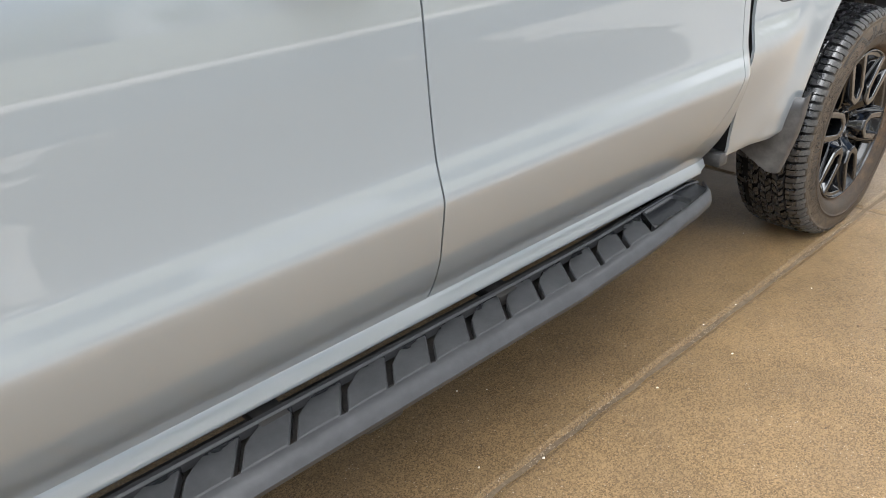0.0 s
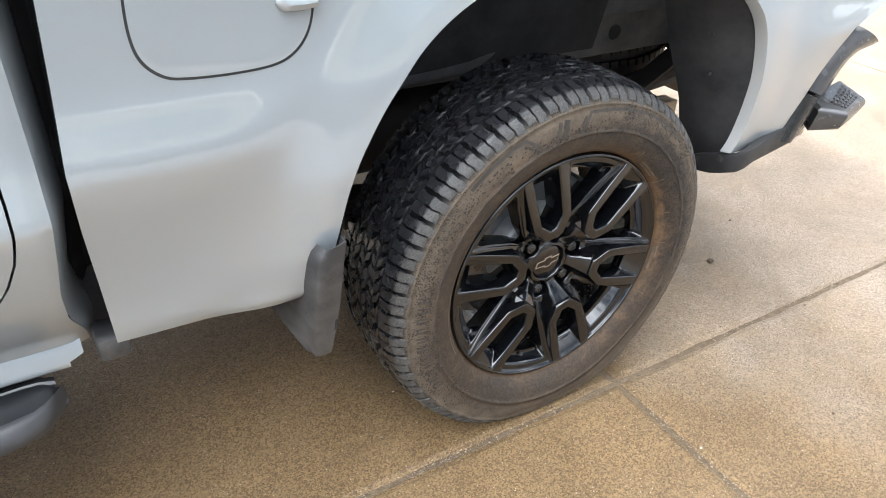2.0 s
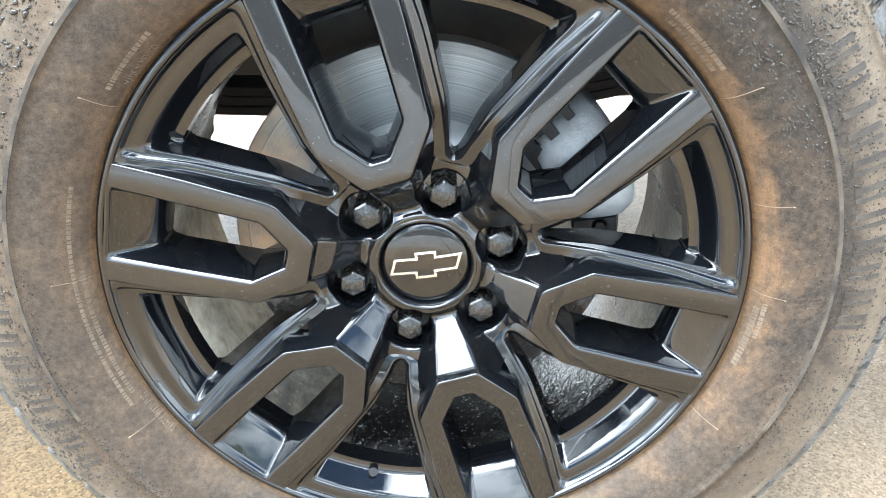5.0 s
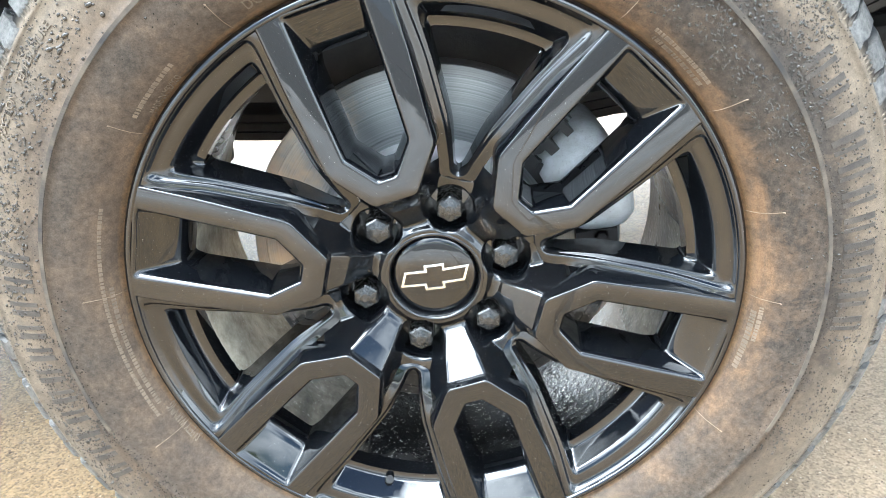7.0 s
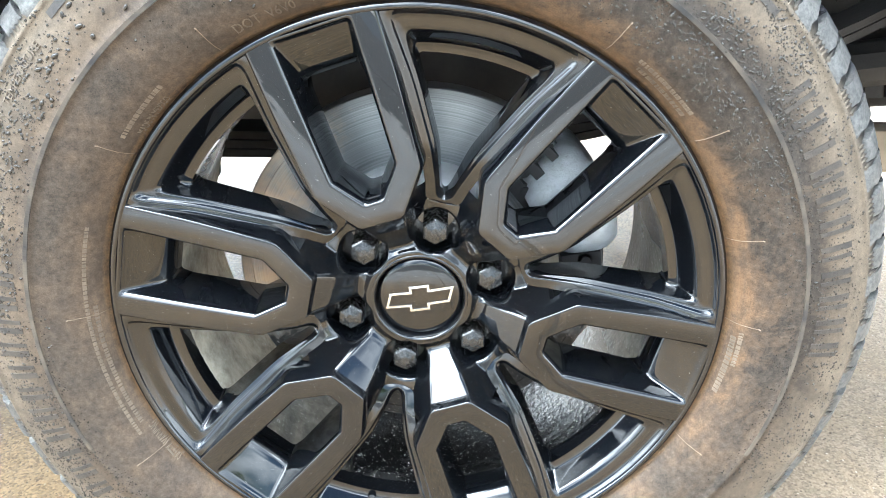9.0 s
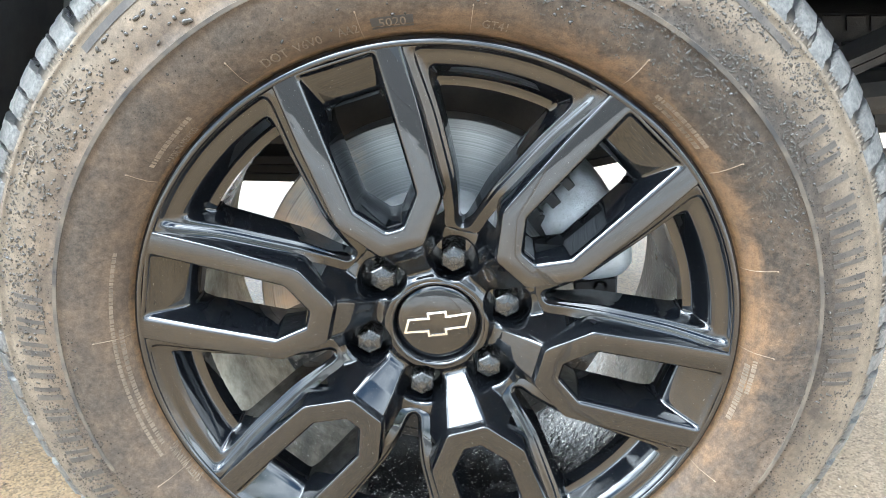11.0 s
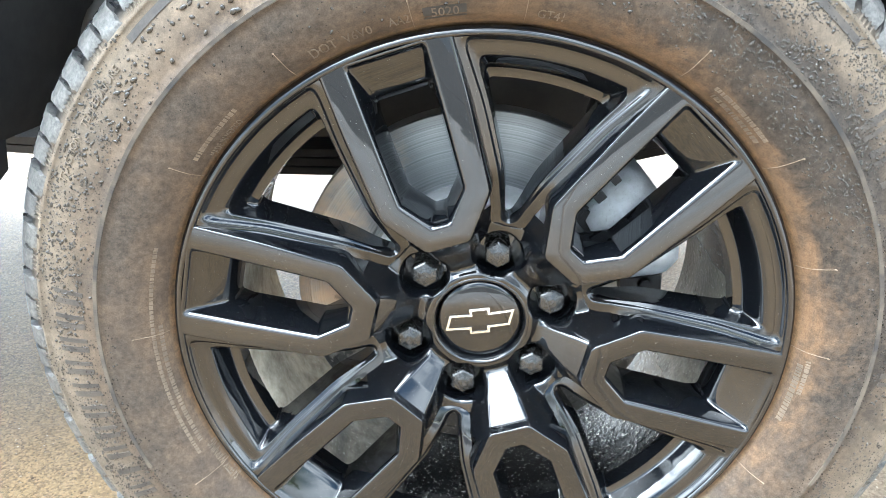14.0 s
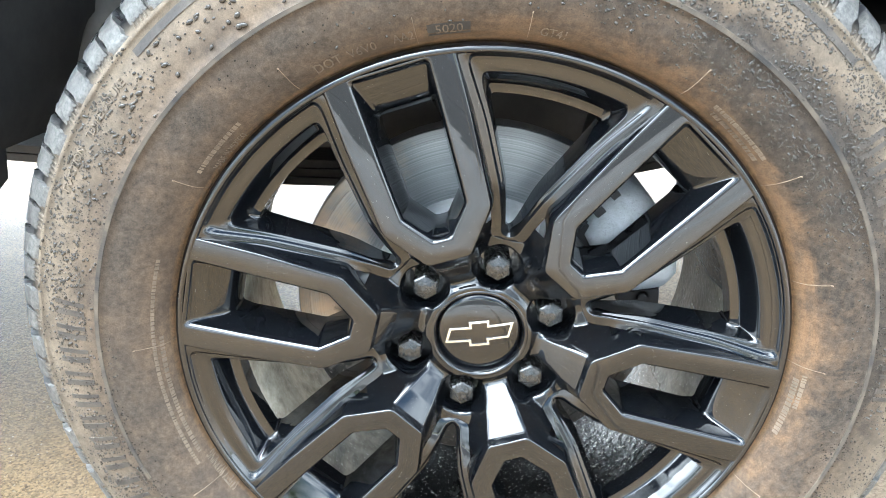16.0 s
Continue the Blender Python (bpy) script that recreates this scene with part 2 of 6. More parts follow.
def concrete():
    k = Mat("exposed_aggregate_concrete", (0.4, 0.35, 0.3), 0.7, 0.0, 0.0, 0.3)
    k.pos = k.node("ShaderNodeNewGeometry").outputs["Position"]
    big = k.noise(0.9, 5, 0.6, 0.6)
    mid = k.noise(6, 5, 0.6)
    grit = k.noise(240, 5, 0.78)
    grain = k.cells(300)
    spread = k.math("ADD", k.math("MULTIPLY", k.math("SUBTRACT", k.axis(0), 1.25), -0.40), k.math("MULTIPLY", k.math("SUBTRACT", big, 0.5), 1.4))
    spread = k.math("ADD", spread, k.math("MULTIPLY", k.math("SUBTRACT", mid, 0.5), 0.4))
    reach = k.math("ABSOLUTE", k.math("SUBTRACT", k.axis(1), 0.3))
    spread = k.math("SUBTRACT", spread, k.math("MULTIPLY", k.math("MAXIMUM", k.math("SUBTRACT", reach, 1.0), 0.0), 0.9))
    wet = k.ramp(spread, [(0.0, 0.0), (0.42, 1.0)])
    # an unseen dark patch with a sharp rim, added for the wheel to mirror
    dx = k.math("DIVIDE", k.math("SUBTRACT", k.axis(0), 0.9), 3.6)
    dy = k.math("DIVIDE", k.math("ADD", k.axis(1), 4.0), 1.75)
    reach = k.math("ADD", k.math("MULTIPLY", dx, dx), k.math("MULTIPLY", dy, dy))
    mirror_dark = k.ramp(k.math("SUBTRACT", k.math("MULTIPLY", k.noise(1.3, 4, 0.5, 1.0), 1.5), k.math("MULTIPLY", reach, 0.8)), [(0.0, 0.0), (0.03, 1.0)])
    speck = k.node("ShaderNodeSeparateColor", Color=grain.outputs["Color"]).outputs[0]
    tone = k.math("ADD", k.math("MULTIPLY", grit, 0.66), k.math("MULTIPLY", speck, 0.34))
    dry_c = k.mix(k.ramp(tone, [(0.32, 0.0), (0.68, 1.0)]), (0.152, 0.116, 0.083), (0.318, 0.254, 0.192))
    wet_c = k.mix(k.ramp(tone, [(0.32, 0.0), (0.68, 1.0)]), (0.078, 0.048, 0.021), (0.262, 0.172, 0.083))
    # unseen concrete away from the truck, greyed to tint what the wheel mirrors
    dry_c = k.mix(k.ramp(k.math("MULTIPLY", k.axis(1), -0.25), [(0.24, 0.0), (0.40, 1.0)]), dry_c, k.mix(tone, (0.13, 0.128, 0.126), (0.30, 0.295, 0.285)))
    col = k.mix(wet, dry_c, wet_c)
    col = k.mix(k.ramp(mid, [(0.35, 0.0), (0.75, 0.35)]), col, (0.20, 0.136, 0.076))
    col = k.mix(1.0, col, k.ramp(k.noise(2.6, 6, 0.62, 0.4), [(0.32, 0.80), (0.66, 1.14)]), "MULTIPLY")
    pit = k.cells(140)
    col = k.mix(k.math("MULTIPLY", k.ramp(pit.outputs["Distance"], [(0.13, 1.0), (0.24, 0.0)]), k.ramp(k.noise(70, 4, 0.7), [(0.47, 0.0), (0.55, 1.0)])), col, (0.045, 0.030, 0.018))
    col = k.mix(mirror_dark, col, k.mix(tone, (0.030, 0.029, 0.028), (0.075, 0.068, 0.060)))
    pale = k.cells(75)
    col = k.mix(k.math("MULTIPLY", k.ramp(pale.outputs["Distance"], [(0.09, 1.0), (0.13, 0.0)]), k.ramp(k.noise(12, 2), [(0.46, 0.0), (0.56, 0.7)])), col, (0.50, 0.44, 0.36))
    k.put("Base Color", col)
    k.put("Roughness", k.math("SUBTRACT", 0.78, k.math("MULTIPLY", wet, 0.28)))
    one = k.bump(grit, 0.40, 0.003)
    two = k.bump(mid, 0.25, 0.02, one)
    k.bump(k.math("MINIMUM", pit.outputs["Distance"], 0.3), 0.4, 0.006, two)
    return k.m


def joint_dirt():
    k = Mat("sandy_joint_dirt", (0.2, 0.15, 0.1), 0.9, 0.0, 0.0, 0.1)
    k.pos = k.node("ShaderNodeNewGeometry").outputs["Position"]
    k.put("Base Color", k.mix(k.noise(60, 5, 0.7), (0.040, 0.029, 0.018), (0.25, 0.19, 0.128)))
    k.bump(k.noise(150, 4), 0.6, 0.006)
    return k.m


def bare_metal(name, colour, rough=0.45, metal=0.9):
    k = Mat(name, colour, rough, metal)
    n = k.noise(18, 5, 0.65)
    k.put("Base Color", k.mix(k.ramp(n, [(0.35, 0.0), (0.75, 1.0)]), colour, tuple(c * 0.62 for c in colour)))
    k.put("Roughness", k.math("ADD", k.math("MULTIPLY", n, 0.25), rough - 0.1))
    k.bump(k.noise(300, 3), 0.3, 0.0012)
    return k.m


def cast_metal():
    k = Mat("sand_cast_caliper", (0.5, 0.5, 0.52), 0.6, 0.15)
    n = k.noise(40, 5, 0.7)
    pits = k.noise(420, 4, 0.75)
    col = k.mix(k.ramp(n, [(0.35, 0.0), (0.7, 1.0)]), (0.52, 0.54, 0.56), (0.36, 0.36, 0.35))
    k.put("Base Color", k.mix(k.ramp(pits, [(0.60, 0.0), (0.72, 0.7)]), col, (0.12, 0.11, 0.10)))
    one = k.bump(pits, 0.6, 0.0015)
    k.bump(n, 0.4, 0.006, one)
    return k.m


def rotor_steel():
    """Turned steel: rust-tan towards one side, the lower part's shade painted black with pale spatter."""
    k = Mat("turned_brake_disc_steel", (0.3, 0.3, 0.31), 0.4, 0.85)
    flat = k.node("ShaderNodeCombineXYZ", X=k.axis(0), Y=0.0, Z=k.axis(2)).outputs[0]
    rad = k.node("ShaderNodeVectorMath", Vector=flat)
    rad.operation = "LENGTH"
    r = rad.outputs["Value"]
    lines = k.noise(620, 3, 0.6, 0.0, k.node("ShaderNodeCombineXYZ", X=r, Y=0.0, Z=0.0).outputs[0])
    n = k.noise(22, 5, 0.65)
    col = k.mix(k.ramp(lines, [(0.35, 0.0), (0.65, 1.0)]), (0.22, 0.23, 0.235), (0.36, 0.37, 0.375))
    rust = k.ramp(k.math("ADD", k.math("MULTIPLY", k.axis(0), -2.2), k.math("MULTIPLY", n, 0.9)), [(0.62, 0.0), (0.85, 0.8)])
    col = k.mix(rust, col, (0.55, 0.41, 0.28))
    col = k.mix(k.ramp(r, [(0.1722, 0.0), (0.1732, 0.85), (0.1742, 0.85), (0.1752, 0.25), (0.1835, 0.30), (0.1845, 0.9)]), col, (0.055, 0.048, 0.042))
    # Shade on the lower part put into the colour, pale spatter over it.
    low_shade = k.ramp(k.math("ADD", k.math("MULTIPLY", k.axis(2), -3.2), k.math("MULTIPLY", k.math("SUBTRACT", n, 0.5), 0.9)), [(0.12, 0.0), (0.24, 1.0)])
    col = k.mix(low_shade, col, k.mix(k.ramp(k.noise(60, 4, 0.7), [(0.4, 0.0), (0.7, 1.0)]), (0.010, 0.010, 0.010), (0.045, 0.043, 0.040)))
    dots = k.math("MULTIPLY", low_shade, k.ramp(k.noise(330, 3, 0.75), [(0.62, 0.0), (0.66, 0.9)]))
    k.put("Base Color", k.mix(dots, col, (0.42, 0.40, 0.37)))
    k.put("Metallic", k.math("SUBTRACT", 0.85, k.math("MAXIMUM", low_shade, k.math("MULTIPLY", rust, 0.6)), True))
    k.put("Roughness", k.math("ADD", 0.36, k.math("MULTIPLY", n, 0.2)))
    k.bump(lines, 0.35, 0.001)
    return k.m


def dusty(name, a, b, rough=0.8, scale=14, spec=0.35):
    k = Mat(name, a, rough, 0.0, 0.0, spec)
    k.put("Base Color", k.mix(k.ramp(k.noise(scale, 6, 0.65), [(0.3, 0.0), (0.72, 1.0)]), a, b))
    k.bump(k.noise(scale * 12, 4), 0.3, 0.002)
    return k.m


def water():
    """Rain drops, dark as the wet rubber that shows through them."""
    k = Mat("water_on_rubber", (0.022, 0.018, 0.014), 0.02)
    k.put("IOR", 1.5)
    return k.m


def barrel_dust():
    """Black inner barrel: beige brake dust in streaks, less at top, bottom and rear; spattered."""
    k = Mat("dust_streaked_rim_barrel", (0.1, 0.1, 0.1), 0.4)
    streak = k.noise(14, 6, 0.65, 0.6, k.stretch(1, 0.25, 1))
    high = k.ramp(k.math("ADD", k.axis(2), 0.5), [(0.27, 0.0), (0.42, 1.0), (0.52, 0.9), (0.60, -0.0)])
    film = k.ramp(k.math("ADD", k.math("SUBTRACT", k.math("MULTIPLY", streak, 0.7), k.math("MULTIPLY", k.axis(0), 0.95)), k.math("MULTIPLY", high, 0.44)), [(0.46, 0.0), (0.80, 1.0)])
    col = k.mix(film, k.mix(k.ramp(k.noise(30, 5, 0.7), [(0.4, 0.0), (0.7, 1.0)]), (0.005, 0.005, 0.005), (0.022, 0.021, 0.020)), k.mix(k.ramp(k.noise(40, 5, 0.7), [(0.3, 0.0), (0.7, 1.0)]), (0.22, 0.185, 0.135), (0.60, 0.55, 0.44)))
    dots = k.math("MAXIMUM", k.ramp(k.noise(260, 3, 0.75), [(0.63, 0.0), (0.67, 1.0)]), k.ramp(k.noise(110, 4, 0.8), [(0.655, 0.0), (0.675, 1.0)]))
    k.put("Base Color", k.mix(k.math("MULTIPLY", dots, 0.7), col, (0.55, 0.53, 0.48)))
    k.put("Roughness", k.math("ADD", k.math("MULTIPLY", film, 0.45), 0.22)).put("Specular IOR Level", 0.3)
    k.bump(k.noise(130, 3, 0.6), 0.35, 0.003)
    return k.m


def glass():
    k = Mat("dark_window_glass", (0.02, 0.025, 0.028), 0.03, 0.0, 1.0)
    return k.m


PAINT, PLASTIC, STEP, RAIL = silver_paint(), black_plastic(), step_plastic(), step_plastic("rail_plastic", 0.085, 0.034)
FLAP = black_plastic("dusty_grey_mudflap_plastic", 0.030, 0.40, 0.15)
LINER = black_plastic("black_felt_liner", 0.026, 0.95, 0.055, 0.2)
GAP_BLACK = black_plastic("black_seal_and_gap_shade", 0.008, 0.85, 0.014, 0.1)
GLOSS, FACE = gloss_black(), face_black()
NUT = worn_black()
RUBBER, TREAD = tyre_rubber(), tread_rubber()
CONCRETE, DIRT = concrete(), joint_dirt()
ROTOR, HAT = rotor_steel(), bare_metal("bright_disc_hat", (0.62, 0.63, 0.64), 0.5, 0.5)
CAST = cast_metal()
CHROME = bare_metal("bright_emblem_metal", (0.85, 0.86, 0.88), 0.2, 1.0)
BARREL = barrel_dust()
CHASSIS = dusty("black_chassis_paint", (0.016, 0.016, 0.017), (0.045, 0.041, 0.037), 0.55, 14, 0.35)
FRAME = dusty("dusty_frame_steel", (0.050, 0.050, 0.051), (0.135, 0.128, 0.120), 0.7, 9, 0.3)
HANGER = dusty("dusty_hanger_steel", (0.018, 0.017, 0.016), (0.055, 0.047, 0.040), 0.7, 12, 0.3)
TAN = dusty("mud_coated_steel", (0.30, 0.23, 0.16), (0.46, 0.38, 0.29), 0.85)
ASPHALT = dusty("grey_road_asphalt", (0.030, 0.034, 0.038), (0.06, 0.065, 0.07), 0.6, 8)
SOIL = dusty("dry_grass_and_soil", (0.085, 0.088, 0.060), (0.17, 0.16, 0.115), 0.95, 1.2)
KERB = dusty("pale_kerb_concrete", (0.40, 0.38, 0.35), (0.52, 0.50, 0.46), 0.9, 9)
BARK = dusty("grey_bark", (0.10, 0.08, 0.06), (0.18, 0.15, 0.12), 0.9, 20)
LEAF = dusty("spring_leaf", (0.045, 0.07, 0.025), (0.10, 0.12, 0.05), 0.7, 5)
WATER, GLASS = water(), glass()


# ---- mesh helpers ----
def link(name, bm, material, parent=None, label="", smooth=True, angle=None):
    me = bpy.data.meshes.new(name)
    bm.normal_update()
    bm.to_mesh(me)
    bm.free()
    for m in (material if isinstance(material, (list, tuple)) else [material]):
        me.materials.append(m)
    if smooth:
        me.shade_smooth()
        if angle:
            me.set_sharp_from_angle(angle=radians(angle))
    ob = new(name, me)
    if parent is not None:
        ob.parent = parent
    return tagged(ob, label)


def part(name, bm, material, parent, label="", smooth=True, angle=35):
    return link(name, bm, material, parent, label, smooth, angle)


def lerp_table(table, v):
    """The value at v along rows of (key, value), eased between rows."""
    if v <= table[0][0]:
        return table[0][1]
    for (a, p), (b, q) in zip(table, table[1:]):
        if v <= b:
            return p + (q - p) * (v - a) / (b - a)
    return table[-1][1]


def smooth(a, b, v):
    t = min(1.0, max(0.0, (v - a) / (b - a)))
    return t * t * (3 - 2 * t)


def grid(bm, rows, closed=False, mat=0, flip=False):
    """Faces between rows of points, each row of the same length."""
    vs = [[bm.verts.new(p) for p in row] for row in rows]
    n = len(rows[0])
    for a, b in zip(vs, vs[1:]):
        for i in range(n if closed else n - 1):
            j = (i + 1) % n
            q = (a[i], a[j], b[j], b[i])
            f = bm.faces.new(q[::-1] if flip else q)
            f.material_index = mat
    return vs


def box(bm, a, b, bevel=0.0, mat=0):
    """A box from corner a to corner b."""
    x0, y0, z0 = a
    x1, y1, z1 = b
    v = [bm.verts.new(p) for p in ((x0, y0, z0), (x1, y0, z0), (x1, y1, z0), (x0, y1, z0), (x0, y0, z1), (x1, y0, z1), (x1, y1, z1), (x0, y1, z1))]
    fs = [bm.faces.new([v[i] for i in q]) for q in ((3, 2, 1, 0), (4, 5, 6, 7), (0, 1, 5, 4), (1, 2, 6, 5), (2, 3, 7, 6), (3, 0, 4, 7))]
    for f in fs:
        f.material_index = mat
    if bevel:
        bmesh.ops.bevel(bm, geom=list({e for f in fs for e in f.edges}), offset=bevel, segments=2, profile=0.5, affect="EDGES")
    return v


def tube(bm, points, radius, sides=12, caps=True, mat=0):
    """A round bar along points; radius is one number or one for each point."""
    rad = radius if isinstance(radius, (list, tuple)) else [radius] * len(points)
    pts = [Vector(p) for p in points]
    rows = []
    up = Vector((0, 0, 1))
    for i, p in enumerate(pts):
        d = (pts[min(i + 1, len(pts) - 1)] - pts[max(i - 1, 0)]).normalized()
        if abs(d.dot(up)) > 0.95:
            up = Vector((0, 1, 0))
        s = d.cross(up).normalized()
        u = s.cross(d)
        rows.append([p + (s * math.cos(a) + u * math.sin(a)) * rad[i] for a in (2 * math.pi * k / sides for k in range(sides))])
    vs = grid(bm, rows, True, mat)
    if caps:
        bm.faces.new(vs[0][::-1]).material_index = mat
        bm.faces.new(vs[-1]).material_index = mat
    return vs


def lathe(bm, profile, sides=96, mat=0, a0=0.0, a1=360.0, flip=False):
    """Turns rows of (r, y) round the axle (the y axis)."""
    closed = a1 - a0 >= 359.9
    n = sides if closed else sides + 1
    ang = [radians(a0 + (a1 - a0) * i / sides) for i in range(n)]
    return grid(bm, [[(r * math.cos(a), y, r * math.sin(a)) for a in ang] for r, y in profile], closed, mat, flip)


def empty(name, label, category, group="", kind=""):
    return tagged(new(name), label, category, group, kind)


def polar(r, deg, y=0.0):
    return Vector((r * math.cos(radians(deg)), y, r * math.sin(radians(deg))))


def weld(bm, d=0.0004):
    bmesh.ops.remove_doubles(bm, verts=bm.verts, dist=d)
    bmesh.ops.recalc_face_normals(bm, faces=bm.faces)


# ---- ground: slabs of concrete with sandy joints ----
ground = tagged(link("ground", (lambda bm: (grid(bm, [[(x, y, -0.016) for x in (-900, -30, -8, 8, 30, 900)] for y in (-900, -30, -8, 8, 30, 900)]), bm)[1])(bmesh.new()), SOIL), "dry grass and soil reaching to the horizon", "ground", kind="structure")
joint_bed = link("joint_bed", (lambda bm: (grid(bm, [[(x, y, -0.0060) for x in (-12.1, 12.9)] for y in (-5.46, 9.1)]), bm)[1])(bmesh.new()), DIRT)
tagged(joint_bed, "sandy dirt lying in the joints of the driveway", "joint", kind="structure")
tagged(link("road", (lambda bm: (grid(bm, [[(x, y, -0.010) for x in (-200, -20, 20, 200)] for y in (-8.5, -5.46)]), bm)[1])(bmesh.new()), ASPHALT), "grey asphalt road past the driveway", "road", kind="structure")
bm = bmesh.new()
grid(bm, [[(-200, y, z), (0, y, z), (200, y, z)] for y, z in ((-8.5, -0.02), (-8.5, 0.085), (-8.515, 0.10), (-8.80, 0.10), (-8.81, -0.02))])
tagged(link("kerb", bm, KERB), "pale concrete kerb along the far side of the road", "kerb", kind="structure")
driveway = empty("driveway", "exposed-aggregate concrete driveway, wet and stained brown", "driveway", kind="structure")


def slab(x0, x1, y0, y1, seed):
    """One slab with a worn, rounded and chipped edge."""
    rnd = random.Random(seed)
    bm = bmesh.new()
    g = 0.0025
    x0, x1, y0, y1 = x0 + g, x1 - g, y0 + g, y1 - g
    n = 90
    ring = []
    for k in range(4 * n):
        s, t = divmod(k, n)
        t /= n
        c = ((x0 + (x1 - x0) * t, y0), (x1, y0 + (y1 - y0) * t), (x1 - (x1 - x0) * t, y1), (x0, y1 - (y1 - y0) * t))[s]
        ring.append(c)
    cx, cy = (x0 + x1) / 2, (y0 + y1) / 2

    def inset(d, z, rough):
        out = []
        for x, y in ring:
            w = d + rough * (0.5 + noise.noise((x * 9, y * 9, seed))) + rough * 0.7 * max(0.0, noise.noise((x * 31, y * 31, seed + 5.0)))
            w = max(0.0, w)
            out.append((x + math.copysign(min(w, abs(cx - x)), cx - x), y + math.copysign(min(w, abs(cy - y)), cy - y), z))
        return out
    rows = [inset(0, -0.06, 0), inset(0, -0.012, 0.004), inset(0.0015, -0.0065, 0.005), inset(0.005, -0.0042, 0.006), inset(0.012, -0.0030, 0.003), inset(0.0155, -0.0010, 0.003), inset(0.019, 0.0, 0.003)]
    vs = grid(bm, rows, True)
    bm.faces.new(vs[-1])
    return part("slab", bm, CONCRETE, driveway, "", True, 12)


XJ, YJ = [-11.9, -8.9, -5.87, -2.85, 0.228, 3.27, 6.3, 9.3, 12.3], [-9.2, -5.45, -3.10, -0.0745, 2.96, 6.0, 9.0]
for i in range(len(XJ) - 1):
    for j in range(1, len(YJ) - 1):
        slab(XJ[i], XJ[i + 1], YJ[j], YJ[j + 1], i * 10 + j)


def grit():
    """Loose grains and crumbs of stone on the slabs."""
    rnd = random.Random(4)
    bm = bmesh.new()
    for k in range(3600):
        x, y = rnd.uniform(-2.6, 1.6), rnd.uniform(-1.3, 0.5) - 0.2
        s = rnd.choice((0.0012, 0.0016, 0.0022, 0.003)) * rnd.uniform(0.7, 1.2)
        if k % 90 == 0:
            s *= 1.8
        c = Vector((x, y, s * 0.4))
        v = [bm.verts.new(c + Vector((rnd.uniform(0.6, 1.2) * dx * s, rnd.uniform(0.6, 1.2) * dy * s, rnd.uniform(0.5, 0.9) * dz * s))) for dx, dy, dz in ((1, 0, 0), (0, 1, 0), (-1, 0, 0), (0, -1, 0), (0, 0, 1))]
        for q in ((0, 1, 4), (1, 2, 4), (2, 3, 4), (3, 0, 4)):
            bm.faces.new([v[i] for i in q]).material_index = k % 2
    return bm


def crumbs():
    """Sand and broken stone lodged along the joints."""
    rnd = random.Random(8)
    bm = bmesh.new()
    for k in range(4200):
        if k % 3:
            x, y = rnd.uniform(-2.8, 2.2), YJ[3] + rnd.gauss(0, 0.008)
        else:
            x, y = XJ[4] + rnd.gauss(0, 0.006), rnd.uniform(-1.2, 1.2)
        if noise.noise((x * 5, y * 5, 2.0)) < -0.15:
            continue
        s = rnd.choice((0.0010, 0.0014, 0.0018, 0.0026)) * rnd.uniform(0.7, 1.2)
        c = Vector((x, y, -0.0032 + s * 0.4))
        v = [bm.verts.new(c + Vector((rnd.uniform(0.6, 1.2) * dx * s, rnd.uniform(0.6, 1.2) * dy * s, rnd.uniform(0.5, 0.9) * dz * s))) for dx, dy, dz in ((1, 0, 0), (0, 1, 0), (-1, 0, 0), (0, -1, 0), (0, 0, 1))]
        for q in ((0, 1, 4), (1, 2, 4), (2, 3, 4), (3, 0, 4)):
            bm.faces.new([v[i] for i in q]).material_index = k % 2
    return bm


CHIPS = [(-1.701, 0.256, 0.0029), (-1.863, 0.001, 0.0027), (-1.020, -0.195, 0.0029), (-1.303, -0.130, 0.0029), (-1.728, -0.089, 0.0033), (-1.637, 0.201, 0.0019), (-0.770, -0.067, 0.0023), (-0.942, -0.055, 0.0024), (-0.511, -0.193, 0.0024), (-0.288, 0.169, 0.0020), (0.245, -0.336, 0.0022)]
STONE = [dusty("pale_grit", (0.22, 0.17, 0.115), (0.36, 0.29, 0.21), 0.9, 40), dusty("dark_grit", (0.06, 0.045, 0.03), (0.14, 0.10, 0.07), 0.9, 40), dusty("white_chip", (0.62, 0.58, 0.50), (0.75, 0.72, 0.66), 0.9, 60)]
tagged(link("loose_grit", grit(), STONE, None, "", False), "loose pale and dark grit scattered on the concrete", "grit", kind="stuff")

tagged(link("joint_crumbs", crumbs(), STONE, None, "", False), "sand and crumbs of stone lodged along the slab joints", "grit", kind="stuff")


def pebble(x, y, size, seed):
    """A small angular stone lying on the slab."""
    bm = bmesh.new()
    for v in bmesh.ops.create_icosphere(bm, subdivisions=2, radius=size)["verts"]:
        k = 1 + 0.35 * noise.noise(v.co * (1.6 / size) + Vector((seed, 0, 0)))
        v.co = Vector((x + v.co.x * k * 1.25, y + v.co.y * k, size * 0.6 + v.co.z * k * 0.65))
    low = min(v.co.z for v in bm.verts)
    for v in bm.verts:
        v.co.z -= low
    return tagged(link("pebble", bm, STONE[1], None, "", False), "small dark stone lying on the concrete", "stone", "loose stones")


def chip(x, y, size, seed):
    """A flat pale chip of stone."""
    ob = pebble(x, y, size, seed)
    ob.name, ob.data.name = "stone_chip", "stone_chip"
    ob.data.materials.clear()
    ob.data.materials.append(STONE[2])
    return tagged(ob, "small pale chip of stone on the wet concrete", "stone", "pale stone chips")


